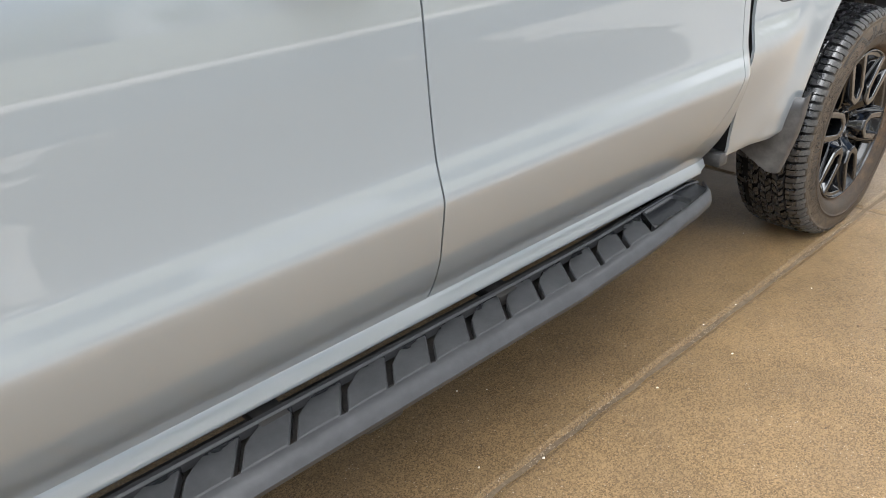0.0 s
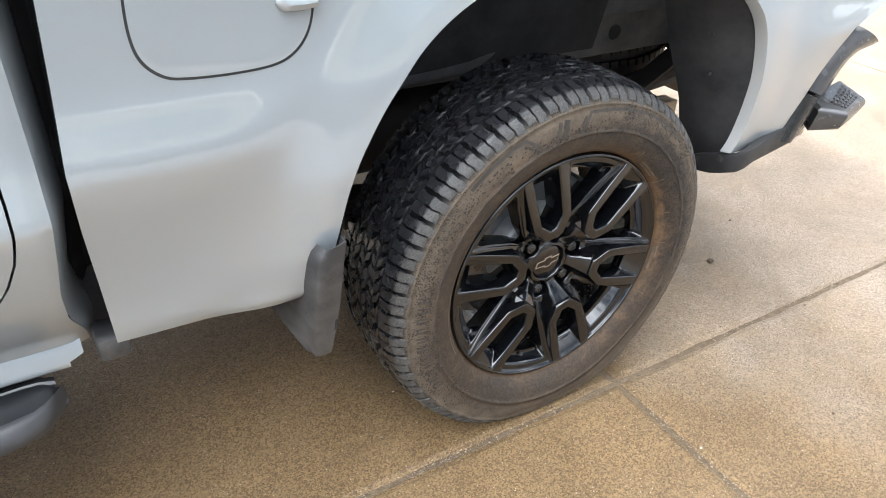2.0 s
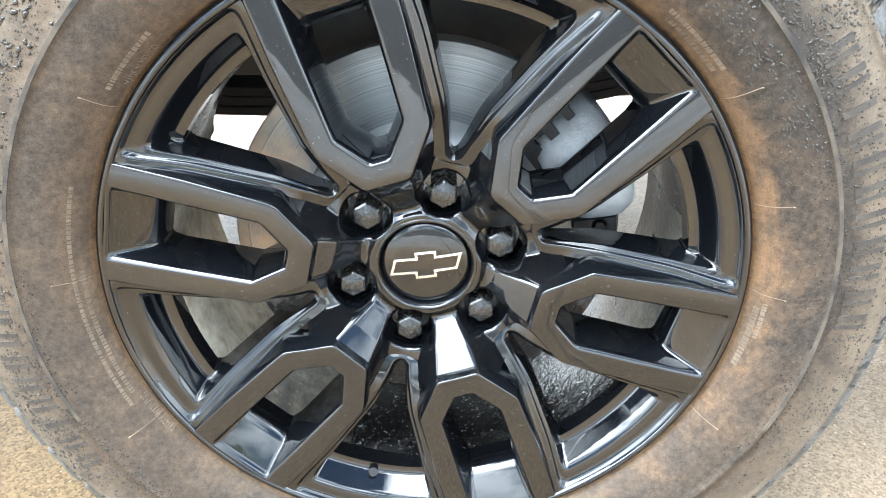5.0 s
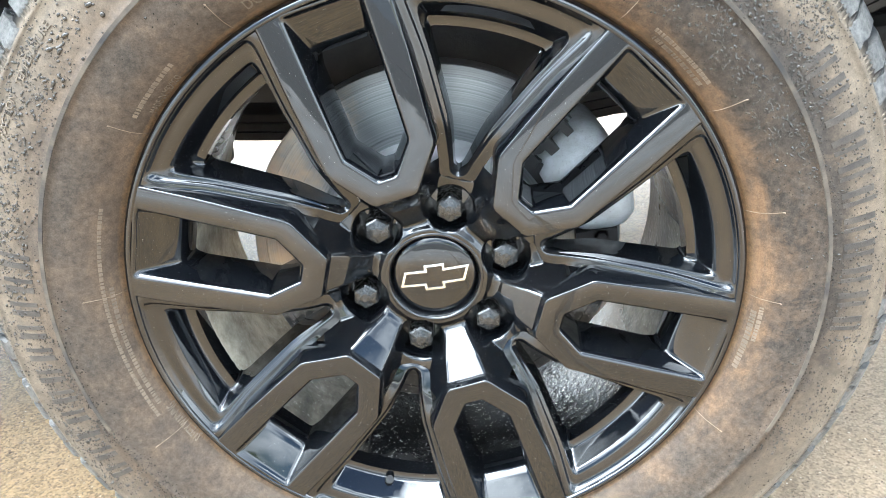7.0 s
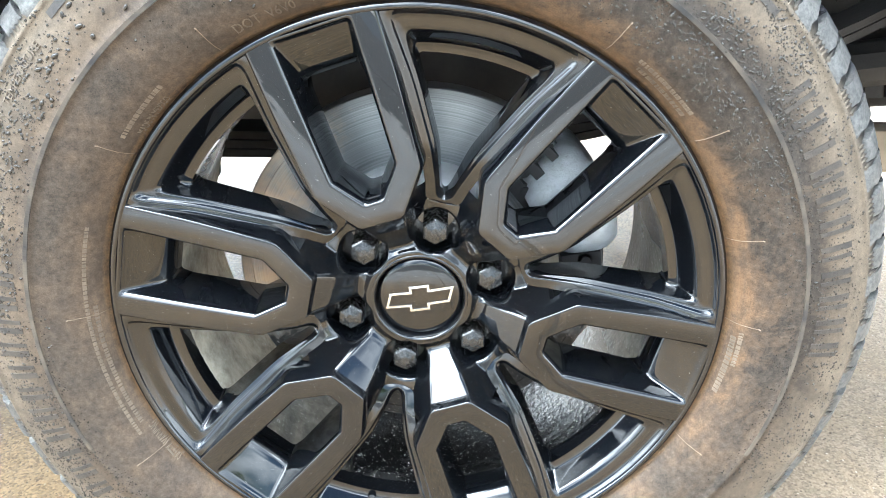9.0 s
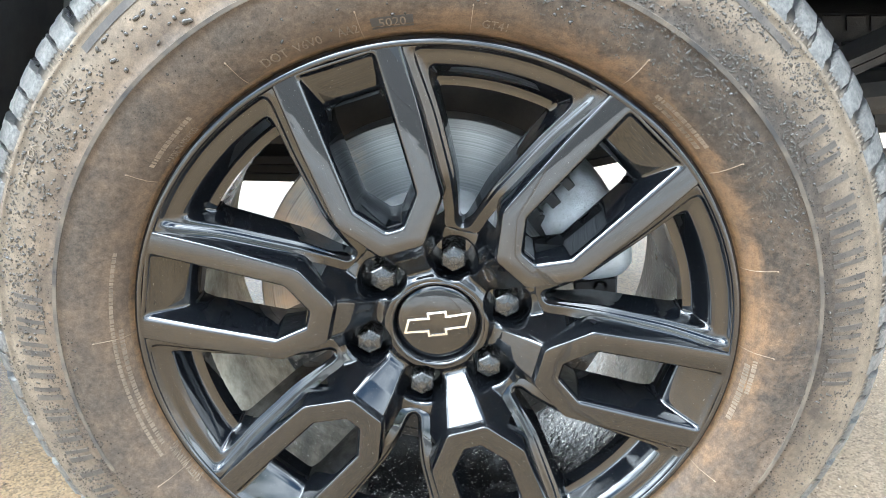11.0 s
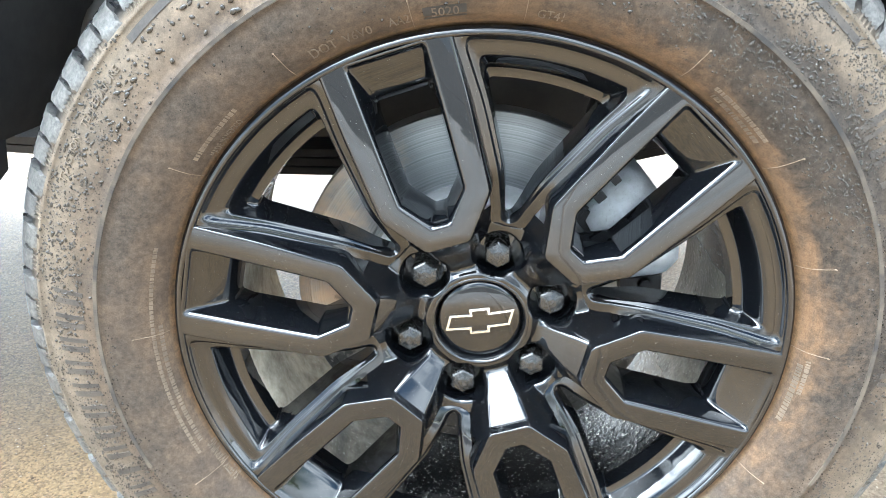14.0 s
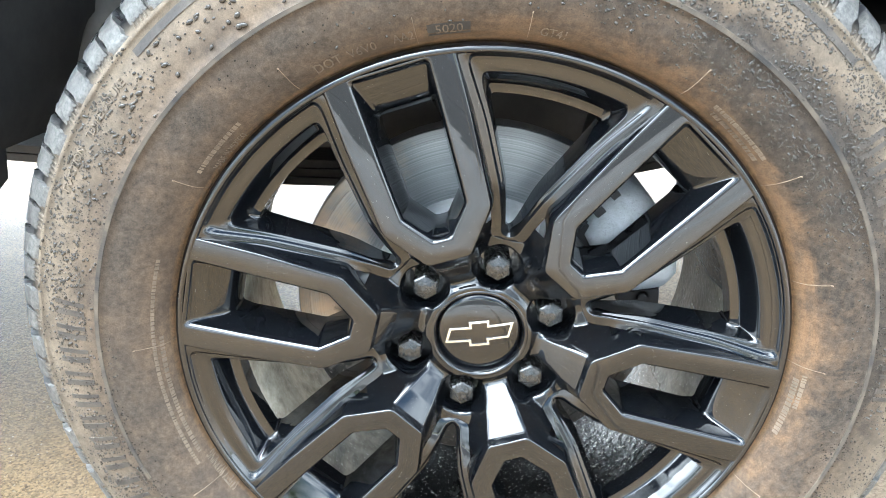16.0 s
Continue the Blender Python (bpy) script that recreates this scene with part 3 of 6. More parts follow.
for i, (x, y, size) in enumerate(CHIPS):
    chip(x, y, size, 40 + i * 2.3)
for i, (x, y, size) in enumerate(((0.879, 0.2, 0.0095), (-0.636, -0.39, 0.0035), (-0.60, -0.455, 0.003), (-0.86, -0.46, 0.003), (-0.52, -0.60, 0.003), (0.62, -0.42, 0.0035), (0.95, -0.10, 0.003), (1.15, 0.35, 0.004), (-1.15, -0.52, 0.003), (0.35, -0.30, 0.0028))):
    pebble(x, y, size, i * 3.1)

# ---- the truck ----
truck = empty("pickup_truck", "silver pickup truck with black wheels, parked on wet concrete", "truck")
MID = 0.95                                                     # the truck's middle plane
DOOR = [(0.500, 0.038), (0.520, 0.025), (0.530, 0.018), (0.560, -0.003), (0.600, -0.028), (0.650, -0.052), (0.700, -0.068), (0.740, -0.0785), (0.768, -0.0845), (0.778, -0.0862), (0.786, -0.0862), (0.797, -0.0843), (0.845, -0.0722), (0.868, -0.0683), (0.93, -0.0630), (1.02, -0.058), (1.12, -0.053), (1.20, -0.045), (1.24, -0.036)]
BED = [(0.50, 0.006), (0.515, -0.008), (0.535, -0.020), (0.545, -0.0225), (0.58, -0.0235), (0.65, -0.0325), (0.72, -0.0450), (0.765, -0.0550), (0.80, -0.0618), (0.825, -0.0655), (0.838, -0.0660), (0.850, -0.0640), (0.900, -0.0520), (0.93, -0.0490), (0.97, -0.0480), (1.05, -0.0490), (1.15, -0.050), (1.30, -0.040), (1.40, -0.020)]
ARCH = [(-0.612, 0.514), (-0.575, 0.517), (-0.548, 0.535), (-0.527, 0.585), (-0.512, 0.645), (-0.490, 0.735), (-0.462, 0.800), (-0.420, 0.870), (-0.360, 0.942), (-0.275, 0.998), (-0.17, 1.030), (0.0, 1.045), (0.16, 1.030), (0.285, 0.992), (0.38, 0.940), (0.440, 0.875), (0.474, 0.790), (0.486, 0.705), (0.484, 0.63), (0.472, 0.575)]


def spline(pts, n):
    """n + 1 points at even steps along a smooth curve through pts."""
    P = [Vector((*p, 0)) for p in pts]
    out = []
    for i in range(len(P) - 1):
        a, b, c, d = P[max(i - 1, 0)], P[i], P[i + 1], P[min(i + 2, len(P) - 1)]
        for k in range(12):
            t = k / 12
            out.append(0.5 * (2 * b + (c - a) * t + (2 * a - 5 * b + 4 * c - d) * t * t + (3 * b - a - 3 * c + d) * t ** 3))
    out.append(P[-1])
    run = [0.0]
    for p, q in zip(out, out[1:]):
        run.append(run[-1] + (q - p).length)
    res, j = [], 0
    for i in range(n + 1):
        s = run[-1] * i / n
        while j < len(run) - 2 and run[j + 1] < s:
            j += 1
        t = (s - run[j]) / max(1e-9, run[j + 1] - run[j])
        p = out[j].lerp(out[j + 1], t)
        res.append((p.x, p.y))
    return res


def profile(points, n=140):
    """A smooth table from a coarse one."""
    return [(a, b) for a, b in spline(points, n)]


DOOR_T, BED_T = profile(DOOR), profile(BED)


def bed_y(x, z, d):
    """Depth of the bed's side at (x, z), d metres from the wheel arch's edge."""
    y = lerp_table(BED_T, z)
    # the crease fades towards the arch
    flat = lerp_table([(0.50, 0.006), (0.53, -0.020), (0.60, -0.036), (0.75, -0.052), (0.9, -0.0575), (1.4, -0.02)], z)
    w = smooth(0.26, 0.06, d)
    y = y * (1 - w) + flat * w
    return y - 0.016 * smooth(0.13, 0.0, d) + 0.03 * smooth(0.62, 1.15, x)


def side_panel(outline, depth, name, mat, flip=False, edge=0.012):
    """A pressed panel: rows of (x, z) with a depth, and its edge turned in all round."""
    bm = bmesh.new()
    rows = [[(x, depth(x, z), z) for x, z in row] for row in outline]
    vs = grid(bm, rows)
    loop = [v for v in vs[0]] + [r[-1] for r in vs[1:]] + vs[-1][-2::-1] + [r[0] for r in vs[-2:0:-1]]
    inner = [bm.verts.new(v.co + Vector((0, edge, 0))) for v in loop]
    for i in range(len(loop)):
        j = (i + 1) % len(loop)
        bm.faces.new((loop[j], loop[i], inner[i], inner[j]))
    bmesh.ops.recalc_face_normals(bm, faces=bm.faces)
    return bm


def mirrored(bm):
    """The same mesh on the truck's far side."""
    other = bm.copy()
    for v in other.verts:
        v.co.y = 2 * MID - v.co.y
    bmesh.ops.reverse_faces(other, faces=other.faces)
    return other


def both(name, bm, mat, label="", angle=30):
    far = mirrored(bm)
    near = part(name, bm, mat, truck, label, True, angle)
    part(name, far, mat, truck, label, True, angle)
    return near


def front_x(z):
    """The bed's front edge, which follows the swell of its side."""
    return lerp_table([(0.528, -0.868), (0.64, -0.873), (0.75, -0.879), (0.84, -0.881), (0.93, -0.873), (1.05, -0.866), (1.40, -0.866)], z)


# bed side with the wheel arch
def bed_side():
    n, m = 120, 34
    arch = spline(ARCH, n)
    outer = []
    fx = -0.868
    for i in range(n + 1):
        u = i / n
        if u < 0.28:
            t = u / 0.28
            outer.append((front_x(0.528 + (1.40 - 0.528) * t), 0.528 + (1.40 - 0.528) * t))
        elif u < 0.74:
            t = (u - 0.28) / 0.46
            outer.append((fx + (1.12 - fx) * t, 1.40))
        else:
            t = (u - 0.74) / 0.26
            z = 1.40 + (0.560 - 1.40) * t
            outer.append((lerp_table([(0.56, 0.668), (0.675, 0.719), (0.73, 0.731), (0.779, 0.750), (0.82, 0.777), (0.838, 0.796), (0.856, 0.856), (0.868, 0.926), (0.90, 0.946), (1.0, 0.972), (1.40, 1.12)], z), z))
    # the hem of the sheet, turned inwards under the arch
    rows = []
    for j in range(m + 1):
        v = (j / m) ** 1.25
        row = []
        for (ax, az), (ox, oz) in zip(arch, outer):
            row.append((ax + (ox - ax) * v, az + (oz - az) * v))
        rows.append(row)
    bm = bmesh.new()
    pts = []
    for row in rows:
        out = []
        for (x, z), (ax, az) in zip(row, arch):
            out.append((x, bed_y(x, z, math.hypot(x - ax, z - az)), z))
        pts.append(out)
    # hem
    hem1 = [(x * 0.996, y + 0.003, 0.42 + (z - 0.42) * 0.996) for x, y, z in pts[0]]
    hem2 = [(x * (0.990 - 0.012 * smooth(0.1, 0.4, x)), y + 0.012 + 0.010 * smooth(0.1, 0.4, x), 0.42 + (z - 0.42) * 0.990) for x, y, z in pts[0]]
    back = [(x, y + 0.008, z) for x, y, z in pts[-1]]
    grid(bm, [hem2, hem1] + pts + [back])
    # lower edges
    for k in (0, -1):
        line = [r[k] for r in pts]
        turned = [(x, y + 0.03, z - 0.012 if k == 0 else z - 0.004) for x, y, z in line]
        grid(bm, [line, turned])
    weld(bm)
    return bm


both("bed_side", bed_side(), PAINT)


# cab side: two doors, the corner behind them, the sill
def door_rear_edge(z):
    return lerp_table([(0.505, -1.30), (0.515, -1.23), (0.535, -1.155), (0.56, -1.105), (0.60, -1.062), (0.65, -1.014), (0.70, -0.980), (0.74, -0.963), (0.78, -0.955), (0.82, -0.954), (0.90, -0.956), (1.10, -0.957), (1.40, -0.975)], z)


def cab_rear_edge(z):
    return lerp_table([(0.50, -0.900), (0.55, -0.905), (0.60, -0.922), (0.66, -0.924), (0.72, -0.917), (0.78, -0.911), (0.86, -0.911), (1.0, -0.914), (1.4, -0.920)], z)


def door_y(x, z):
    return lerp_table(DOOR_T, z)


def rows_between(left, right, z0, z1, nx, nz):
    out = []
    for j in range(nz + 1):
        z = z0 + (z1 - z0) * j / nz
        a, b = left(z), right(z)
        out.append([(a + (b - a) * i / nx, z) for i in range(nx + 1)])
    return out


front_gap = lambda z: lerp_table([(0.50, -1.966), (0.524, -1.970), (0.60, -1.984), (0.70, -1.996), (0.771, -2.000), (0.90, -1.999), (1.24, -1.995)], z)
both("front_door", side_panel(rows_between(lambda z: -3.10, lambda z: front_gap(z) - 0.0022, 0.528, 1.235, 24, 60), door_y, "front_door", PAINT), PAINT)
both("rear_door", side_panel(rows_between(lambda z: front_gap(z) + 0.0022, lambda z: door_rear_edge(z) - 0.0022, 0.528, 1.235, 30, 60), door_y, "rear_door", PAINT), PAINT)
both("cab_corner", side_panel(rows_between(lambda z: door_rear_edge(z) + 0.0016, cab_rear_edge, 0.508, 1.235, 12, 60), lambda x, z: door_y(x, z) + 0.0006 + 0.010 * smooth(-0.935, -0.90, x), "cab_corner", PAINT, edge=0.05), PAINT)


def front_fender():
    """The wing ahead of the doors, with its own arch."""
    n, m = 70, 12
    cx = -3.745
    arch = [(cx + 0.52 * math.cos(radians(a)), 0.42 + 0.60 * max(0.16, math.sin(radians(a)))) for a in [180 - 180 * i / n for i in range(n + 1)]]
    outer = []
    for i in range(n + 1):
        u = i / n
        if u < 0.3:
            outer.append((-4.72, 0.52 + (1.25 - 0.52) * u / 0.3))
        elif u < 0.7:
            outer.append((-4.72 + (4.72 - 3.105) * (u - 0.3) / 0.4, 1.25))
        else:
            outer.append((-3.105, 1.25 - (1.25 - 0.52) * (u - 0.7) / 0.3))
    bm = bmesh.new()
    rows = []
    for j in range(m + 1):
        v = j / m
        rows.append([(ax + (ox - ax) * v, 0, az + (oz - az) * v) for (ax, az), (ox, oz) in zip(arch, outer)])
    rows = [[(x, door_y(x, z) + 0.12 * smooth(-4.3, -4.72, x) ** 2, z) for x, _, z in r] for r in rows]
    grid(bm, [[(x, y + 0.05, z) for x, y, z in rows[0]]] + rows)
    weld(bm)
    return bm


both("front_fender", front_fender(), PAINT)


def extrude_x(section, x0, x1, steps=1, ends=True, shift=None):
    """A closed section of (y, z) drawn along x."""
    bm = bmesh.new()
    rows = []
    for i in range(steps + 1):
        x = x0 + (x1 - x0) * i / steps
        rows.append([(x + (shift(y, z) if shift and i == steps else 0.0), y, z) for y, z in section])
    vs = grid(bm, rows, True)
    if ends:
        bm.faces.new(vs[0][::-1])
        bm.faces.new(vs[-1])
    bmesh.ops.recalc_face_normals(bm, faces=bm.faces)
    return bm


SILL = [(0.075, 0.5285), (0.0330, 0.5285), (0.0285, 0.5270), (0.0250, 0.522), (0.0215, 0.513), (0.0180, 0.503), (0.0152, 0.494), (0.0145, 0.488), (0.0165, 0.4835), (0.0215, 0.4805), (0.034, 0.479), (0.075, 0.477)]
both("rocker_panel", extrude_x(SILL, -3.20, -0.922, 1, True, lambda y, z: 0.006 if z > 0.50 else -0.016), PAINT, "", 50)
# Black plate added behind the sill, to darken the view under it.
bm = bmesh.new()
box(bm, (-3.1, 0.300, 0.42), (-1.02, 0.306, 0.478), 0.002)
both("sill_flange", bm, LINER, "black plate added behind the sill")
# dark foot of the bed's front corner
bm = bmesh.new()
box(bm, (-0.897, -0.016, 0.497), (-0.850, 0.045, 0.538), 0.006)
both("bed_foot_cap", bm, FLAP, "grey plastic cap")
# black seal, carried on across the gap with the gap's shade in its colour
bm = bmesh.new()
zs = [0.53 + 0.02 * i for i in range(36)]
rows = [[(cab_rear_edge(z) + dx, door_y(0, z) + 0.0106 + dy, z) for dx, dy in ((0.0, 0.0), (0.003, 0.006), (0.007, 0.016), (0.012, 0.032), (0.018, 0.052), (0.024, 0.078), (0.027, 0.100))] for z in [0.510] + zs]
ret = bmesh.new()
grid(ret, rows)
bmesh.ops.recalc_face_normals(ret, faces=ret.faces)
both("cab_corner_return", ret, PAINT, "", 60)
rows = [[(cab_rear_edge(z) + dx, door_y(0, z) + dy, z) for dx, dy in ((0.020, 0.110), (0.030, 0.100), (0.036, 0.104), (0.044, 0.112), (0.070, 0.118), (0.110, 0.12))] for z in zs]
grid(bm, rows)
both("cab_seal", bm, GAP_BLACK, "black rubber seal, carried on across the dark gap")
# Black strip added where the bed's front edge lies in shade.
bm = bmesh.new()
grid(bm, [[(front_x(z) + 0.002, bed_y(-0.866, z, 0.4) + dy, z) for dy in (0.0082, 0.035, 0.07, 0.12)] for z in [0.540] + zs[1:]])
both("bed_seal", bm, GAP_BLACK, "black strip standing in for the shaded edge of the bed")


# step bar below the doors
def bar_in(x):
    return lerp_table([(-2.95, 0.02), (-2.85, 0.024), (-1.50, 0.025), (-1.25, 0.028), (-1.10, 0.030), (-1.0, 0.026), (-0.975, 0.020), (-0.960, 0.010)], x)


def bar_mid(x):
    return lerp_table([(-2.95, 0.0), (-2.8, -0.072), (-1.50, -0.073), (-1.384, -0.066), (-1.270, -0.060), (-1.107, -0.051), (-1.0, -0.041), (-0.975, -0.028), (-0.960, -0.004)], x)


def bar_out(x):
    return lerp_table([(-2.95, -0.01), (-2.80, -0.116), (-1.627, -0.114), (-1.463, -0.104), (-1.29, -0.094), (-1.10, -0.079), (-1.015, -0.068), (-0.992, -0.058), (-0.977, -0.043), (-0.966, -0.020), (-0.960, 0.0)], x)


def bar_top(x):
    return lerp_table([(-2.95, 0.455), (-1.4, 0.455), (-1.1, 0.464), (-0.955, 0.474)], x)


bar = part("step_bar", (lambda bm: (tube(bm, [(-2.9, 0.10, 0.44), (-1.0, 0.10, 0.44)], 0.02, 10), bm)[1])(bmesh.new()), CHASSIS, truck, "black textured step bar, wet in patches")


def outer_rail():
    bm = bmesh.new()
    rows = []
    xs = [-2.95 + 0.03 * i for i in range(62)] + [-1.11 + 0.0155 * i for i in range(11)]
    for x in xs:
        t, m, o = bar_top(x), bar_mid(x), bar_out(x)
        w = m - o
        fall = 0.041
        rows.append([(x, m, t - 0.006), (x, m - w * 0.12, t), (x, m - w * 0.38, t - 0.001), (x, m - w * 0.66, t - 0.006), (x, m - w * 0.88, t - 0.016), (x, o, t - 0.024), (x, m - w * 0.93, t - fall + 0.006), (x, m - w * 0.7, t - fall), (x, m, t - fall + 0.004), (x, m + 0.006, t - 0.03)])
    vs = grid(bm, rows, True)
    bm.faces.new(vs[0][::-1])
    bm.faces.new(vs[-1])
    bmesh.ops.recalc_face_normals(bm, faces=bm.faces)
    return bm


part("outer_rail", outer_rail(), RAIL, bar)


def inner_rail():
    bm = bmesh.new()
    rows = []
    for i in range(84):
        x = -2.90 + (2.90 - 0.965) * i / 83
        t, a = bar_top(x), bar_in(x)
        rows.append([(x, a - 0.010, t - 0.003), (x, a - 0.006, t + 0.001), (x, a + 0.004, t + 0.001), (x, a + 0.007, t - 0.004), (x, a + 0.007, t - 0.02), (x, a - 0.010, t - 0.02)])
    vs = grid(bm, rows, True)
    bm.faces.new(vs[0][::-1])
    bm.faces.new(vs[-1])
    bmesh.ops.recalc_face_normals(bm, faces=bm.faces)
    return bm


part("inner_rail", inner_rail(), RAIL, bar)


def tread_pad(x0, x1):
    """One flat pad between two slanting slots, its edges chamfered."""
    bm = bmesh.new()
    rows = []
    for u, e in ((0.0, 1.0), (0.035, 0.0), (0.10, 0.0), (0.17, 0.0), (0.24, 0.0), (0.31, 0.0), (0.38, 0.0), (0.65, 0.0), (0.965, 0.0), (1.0, 1.0)):
        row = []
        cut = 0.40 * (1 - min(1.0, u / 0.38)) ** 1.5
        for v, f in ((0.0, 1.0), (0.03, 0.3), (0.10, 0.0), (0.5, 0.0), (0.92, 0.0), (1.0, 1.0)):
            xm = x0 + (x1 - x0) * u
            a, m = bar_in(xm) - 0.008, bar_mid(xm) + 0.001
            y = a + (m - a) * (cut + (1 - cut) * v)
            x = xm + 0.68 * y
            row.append((x, y, bar_top(x) - 0.003 - 0.004 * v - 0.003 * max(e, f)))
        rows.append(row)
    low = [[(x, y, z - 0.022) for x, y, z in r] for r in rows]
    top = grid(bm, rows)
    bot = grid(bm, low, False, 0, True)
    for a, b in ((top[0], bot[0]), (top[-1], bot[-1]), ([r[0] for r in top], [r[0] for r in bot]), ([r[-1] for r in top], [r[-1] for r in bot])):
        for i in range(len(a) - 1):
            bm.faces.new((a[i], a[i + 1], b[i + 1], b[i]))
    bmesh.ops.recalc_face_normals(bm, faces=bm.faces)
    return bm


# Added tray that gives the slots and the sill gap their shade.
bm = bmesh.new()
rows = []
for i in range(60):
    x = -2.88 + (2.88 - 0.985) * i / 59
    t, a, m = bar_top(x), bar_in(x), bar_mid(x)
    rows.append([(x, a + 0.075, t - 0.052), (x, a + 0.02, t - 0.046), (x, a - 0.01, t - 0.036), (x, a + (m - a) * 0.62, t - 0.036), (x, a + (m - a) * 0.64, t - 0.039), (x, a + 0.02, t - 0.05), (x, a + 0.075, t - 0.056)])
grid(bm, rows)
part("under_tray", bm, CHASSIS, bar, "black tray added to darken the gaps of the step")
SLOT = 0.1075
for k in range(14):
    xb = -1.237 - SLOT * k
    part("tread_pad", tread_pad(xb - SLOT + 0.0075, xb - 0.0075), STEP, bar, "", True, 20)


def end_pad():
    """The closed end of the bar with its sunk panel."""
    bm = bmesh.new()
    rows = []
    for i in range(49):
        xm = -1.229 + (1.229 - 0.960) * i / 48
        lean = 0.68 * smooth(-1.06, -1.229, xm)
        a, m = bar_in(xm) - 0.006, bar_mid(xm) + 0.001
        row = []
        for k in range(17):
            v = k / 16
            y = a + (m - a) * v
            x = xm + lean * y
            dish = 0.007 * smooth(0.10, 0.14, v) * smooth(0.93, 0.89, v) * smooth(-1.224, -1.219, xm) * smooth(-1.070, -1.076, xm)
            row.append((x, y, bar_top(x) - 0.0015 - 0.002 * v - dish - 0.012 * smooth(-0.985, -0.960, xm) ** 2))
        rows.append(row)
    grid(bm, rows + [[(x, y, z - 0.03) for x, y, z in rows[-1]]])
    grid(bm, [[(x, y, z - 0.025) for x, y, z in rows[0]], rows[0]])
    weld(bm)
    return bm


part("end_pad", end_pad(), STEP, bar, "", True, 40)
for x in (-1.10, -1.75, -2.35):
    bm = bmesh.new()
    box(bm, (x - 0.03, 0.0, 0.425), (x + 0.03, 0.20, 0.452), 0.003)
    if x < -2.0:
        box(bm, (x + 0.12, -0.100, 0.396), (x + 0.21, -0.02, 0.424), 0.008)
    part("bracket", bm, CHASSIS, bar)


# mudflap ahead of the wheel: an outer strip and a web across the tyre
def mudflap():
    bm = bmesh.new()
    rows = []
    for j in range(22):
        v = j / 21
        z = 0.634 - 0.252 * v
        front = lerp_table([(0.0, -0.544), (0.05, -0.554), (0.12, -0.560), (0.3, -0.563), (0.48, -0.564), (0.62, -0.564), (0.9, -0.561), (1.0, -0.558)], v)
        back = lerp_table([(0.0, -0.509), (0.15, -0.514), (0.35, -0.518), (0.7, -0.522), (1.0, -0.526)], v)
        y0 = lerp_table([(0.0, -0.079), (0.25, -0.077), (0.5, -0.068), (0.75, -0.052), (1.0, -0.034)], v)
        reach = lerp_table([(0.0, 0.18), (0.42, 0.20), (0.52, 0.20), (0.98, 0.03), (1.0, 0.02)], v)
        row = [(front - 0.32 * reach * (1 - i / 4) + 0.004 * (i / 4), y0 + reach * (1 - i / 4) + 0.004, z) for i in range(4)]
        row += [(front, y0 + 0.003, z), (front + 0.003, y0, z)]
        row += [(front + 0.003 + (back - front - 0.003) * i / 4, y0 - 0.002 * math.sin(math.pi * i / 4), z + 0.008 * (1 - v) * i / 4) for i in range(1, 5)]
        row += [(back + 0.001, y0 + 0.020, z + 0.008 * (1 - v))]
        rows.append(row)
    grid(bm, rows)
    weld(bm)
    bmesh.ops.solidify(bm, geom=bm.faces[:], thickness=0.003)
    bmesh.ops.recalc_face_normals(bm, faces=bm.faces)
    return bm


flap = both("mudflap", mudflap(), FLAP, "dusty grey plastic mudflap", 50)
# dark plate that clamps the liner to the flap
bm = bmesh.new()
edge = [(-0.066, 0.600), (0.120, 0.600), (0.172, 0.530), (0.164, 0.498), (0.102, 0.476), (0.052, 0.460), (-0.040, 0.440), (-0.058, 0.450)]
for x in (-0.5265, -0.5225):
    bm.faces.new([bm.verts.new((x, y, z)) for y, z in edge])
bm.verts.ensure_lookup_table()
n = len(edge)
for i in range(n):
    j = (i + 1) % n
    bm.faces.new((bm.verts[i], bm.verts[j], bm.verts[n + j], bm.verts[n + i]))
bmesh.ops.recalc_face_normals(bm, faces=bm.faces)
plate = part("clamp_plate", bm, black_plastic("dark_clamp_plastic", 0.020, 0.55, 0.045, 0.3), flap, "dark plastic clamp plate", False)
for y, z in ((0.052, 0.510), (-0.010, 0.585)):
    bm = bmesh.new()
    tube(bm, [(-0.523, y, z), (-0.519, y, z)], [0.0085, 0.0070], 14)
    part("screw", bm, CHASSIS, plate)


# wheel housing: liner round the tyre and felt behind it
def housing():
    bm = bmesh.new()
    arch = [p for p in spline(ARCH[2:], 80) if p[0] < 0.40]
    rows = []
    for y, s in ((-0.054, 0.9905), (-0.030, 0.984), (0.05, 0.968), (0.16, 0.955), (0.30, 0.945)):
        rows.append([(x * s, y, 0.42 + (z - 0.42) * s) for x, z in arch])
    grid(bm, rows)
    # inner wall down to the frame
    top = rows[-1]
    grid(bm, [top, [(x, 0.345, max(min(z, 0.72 + 0.0 * x), 0.66)) for x, _, z in top]])
    weld(bm)
    return bm


both("wheel_housing", housing(), LINER, "black felt wheel housing")


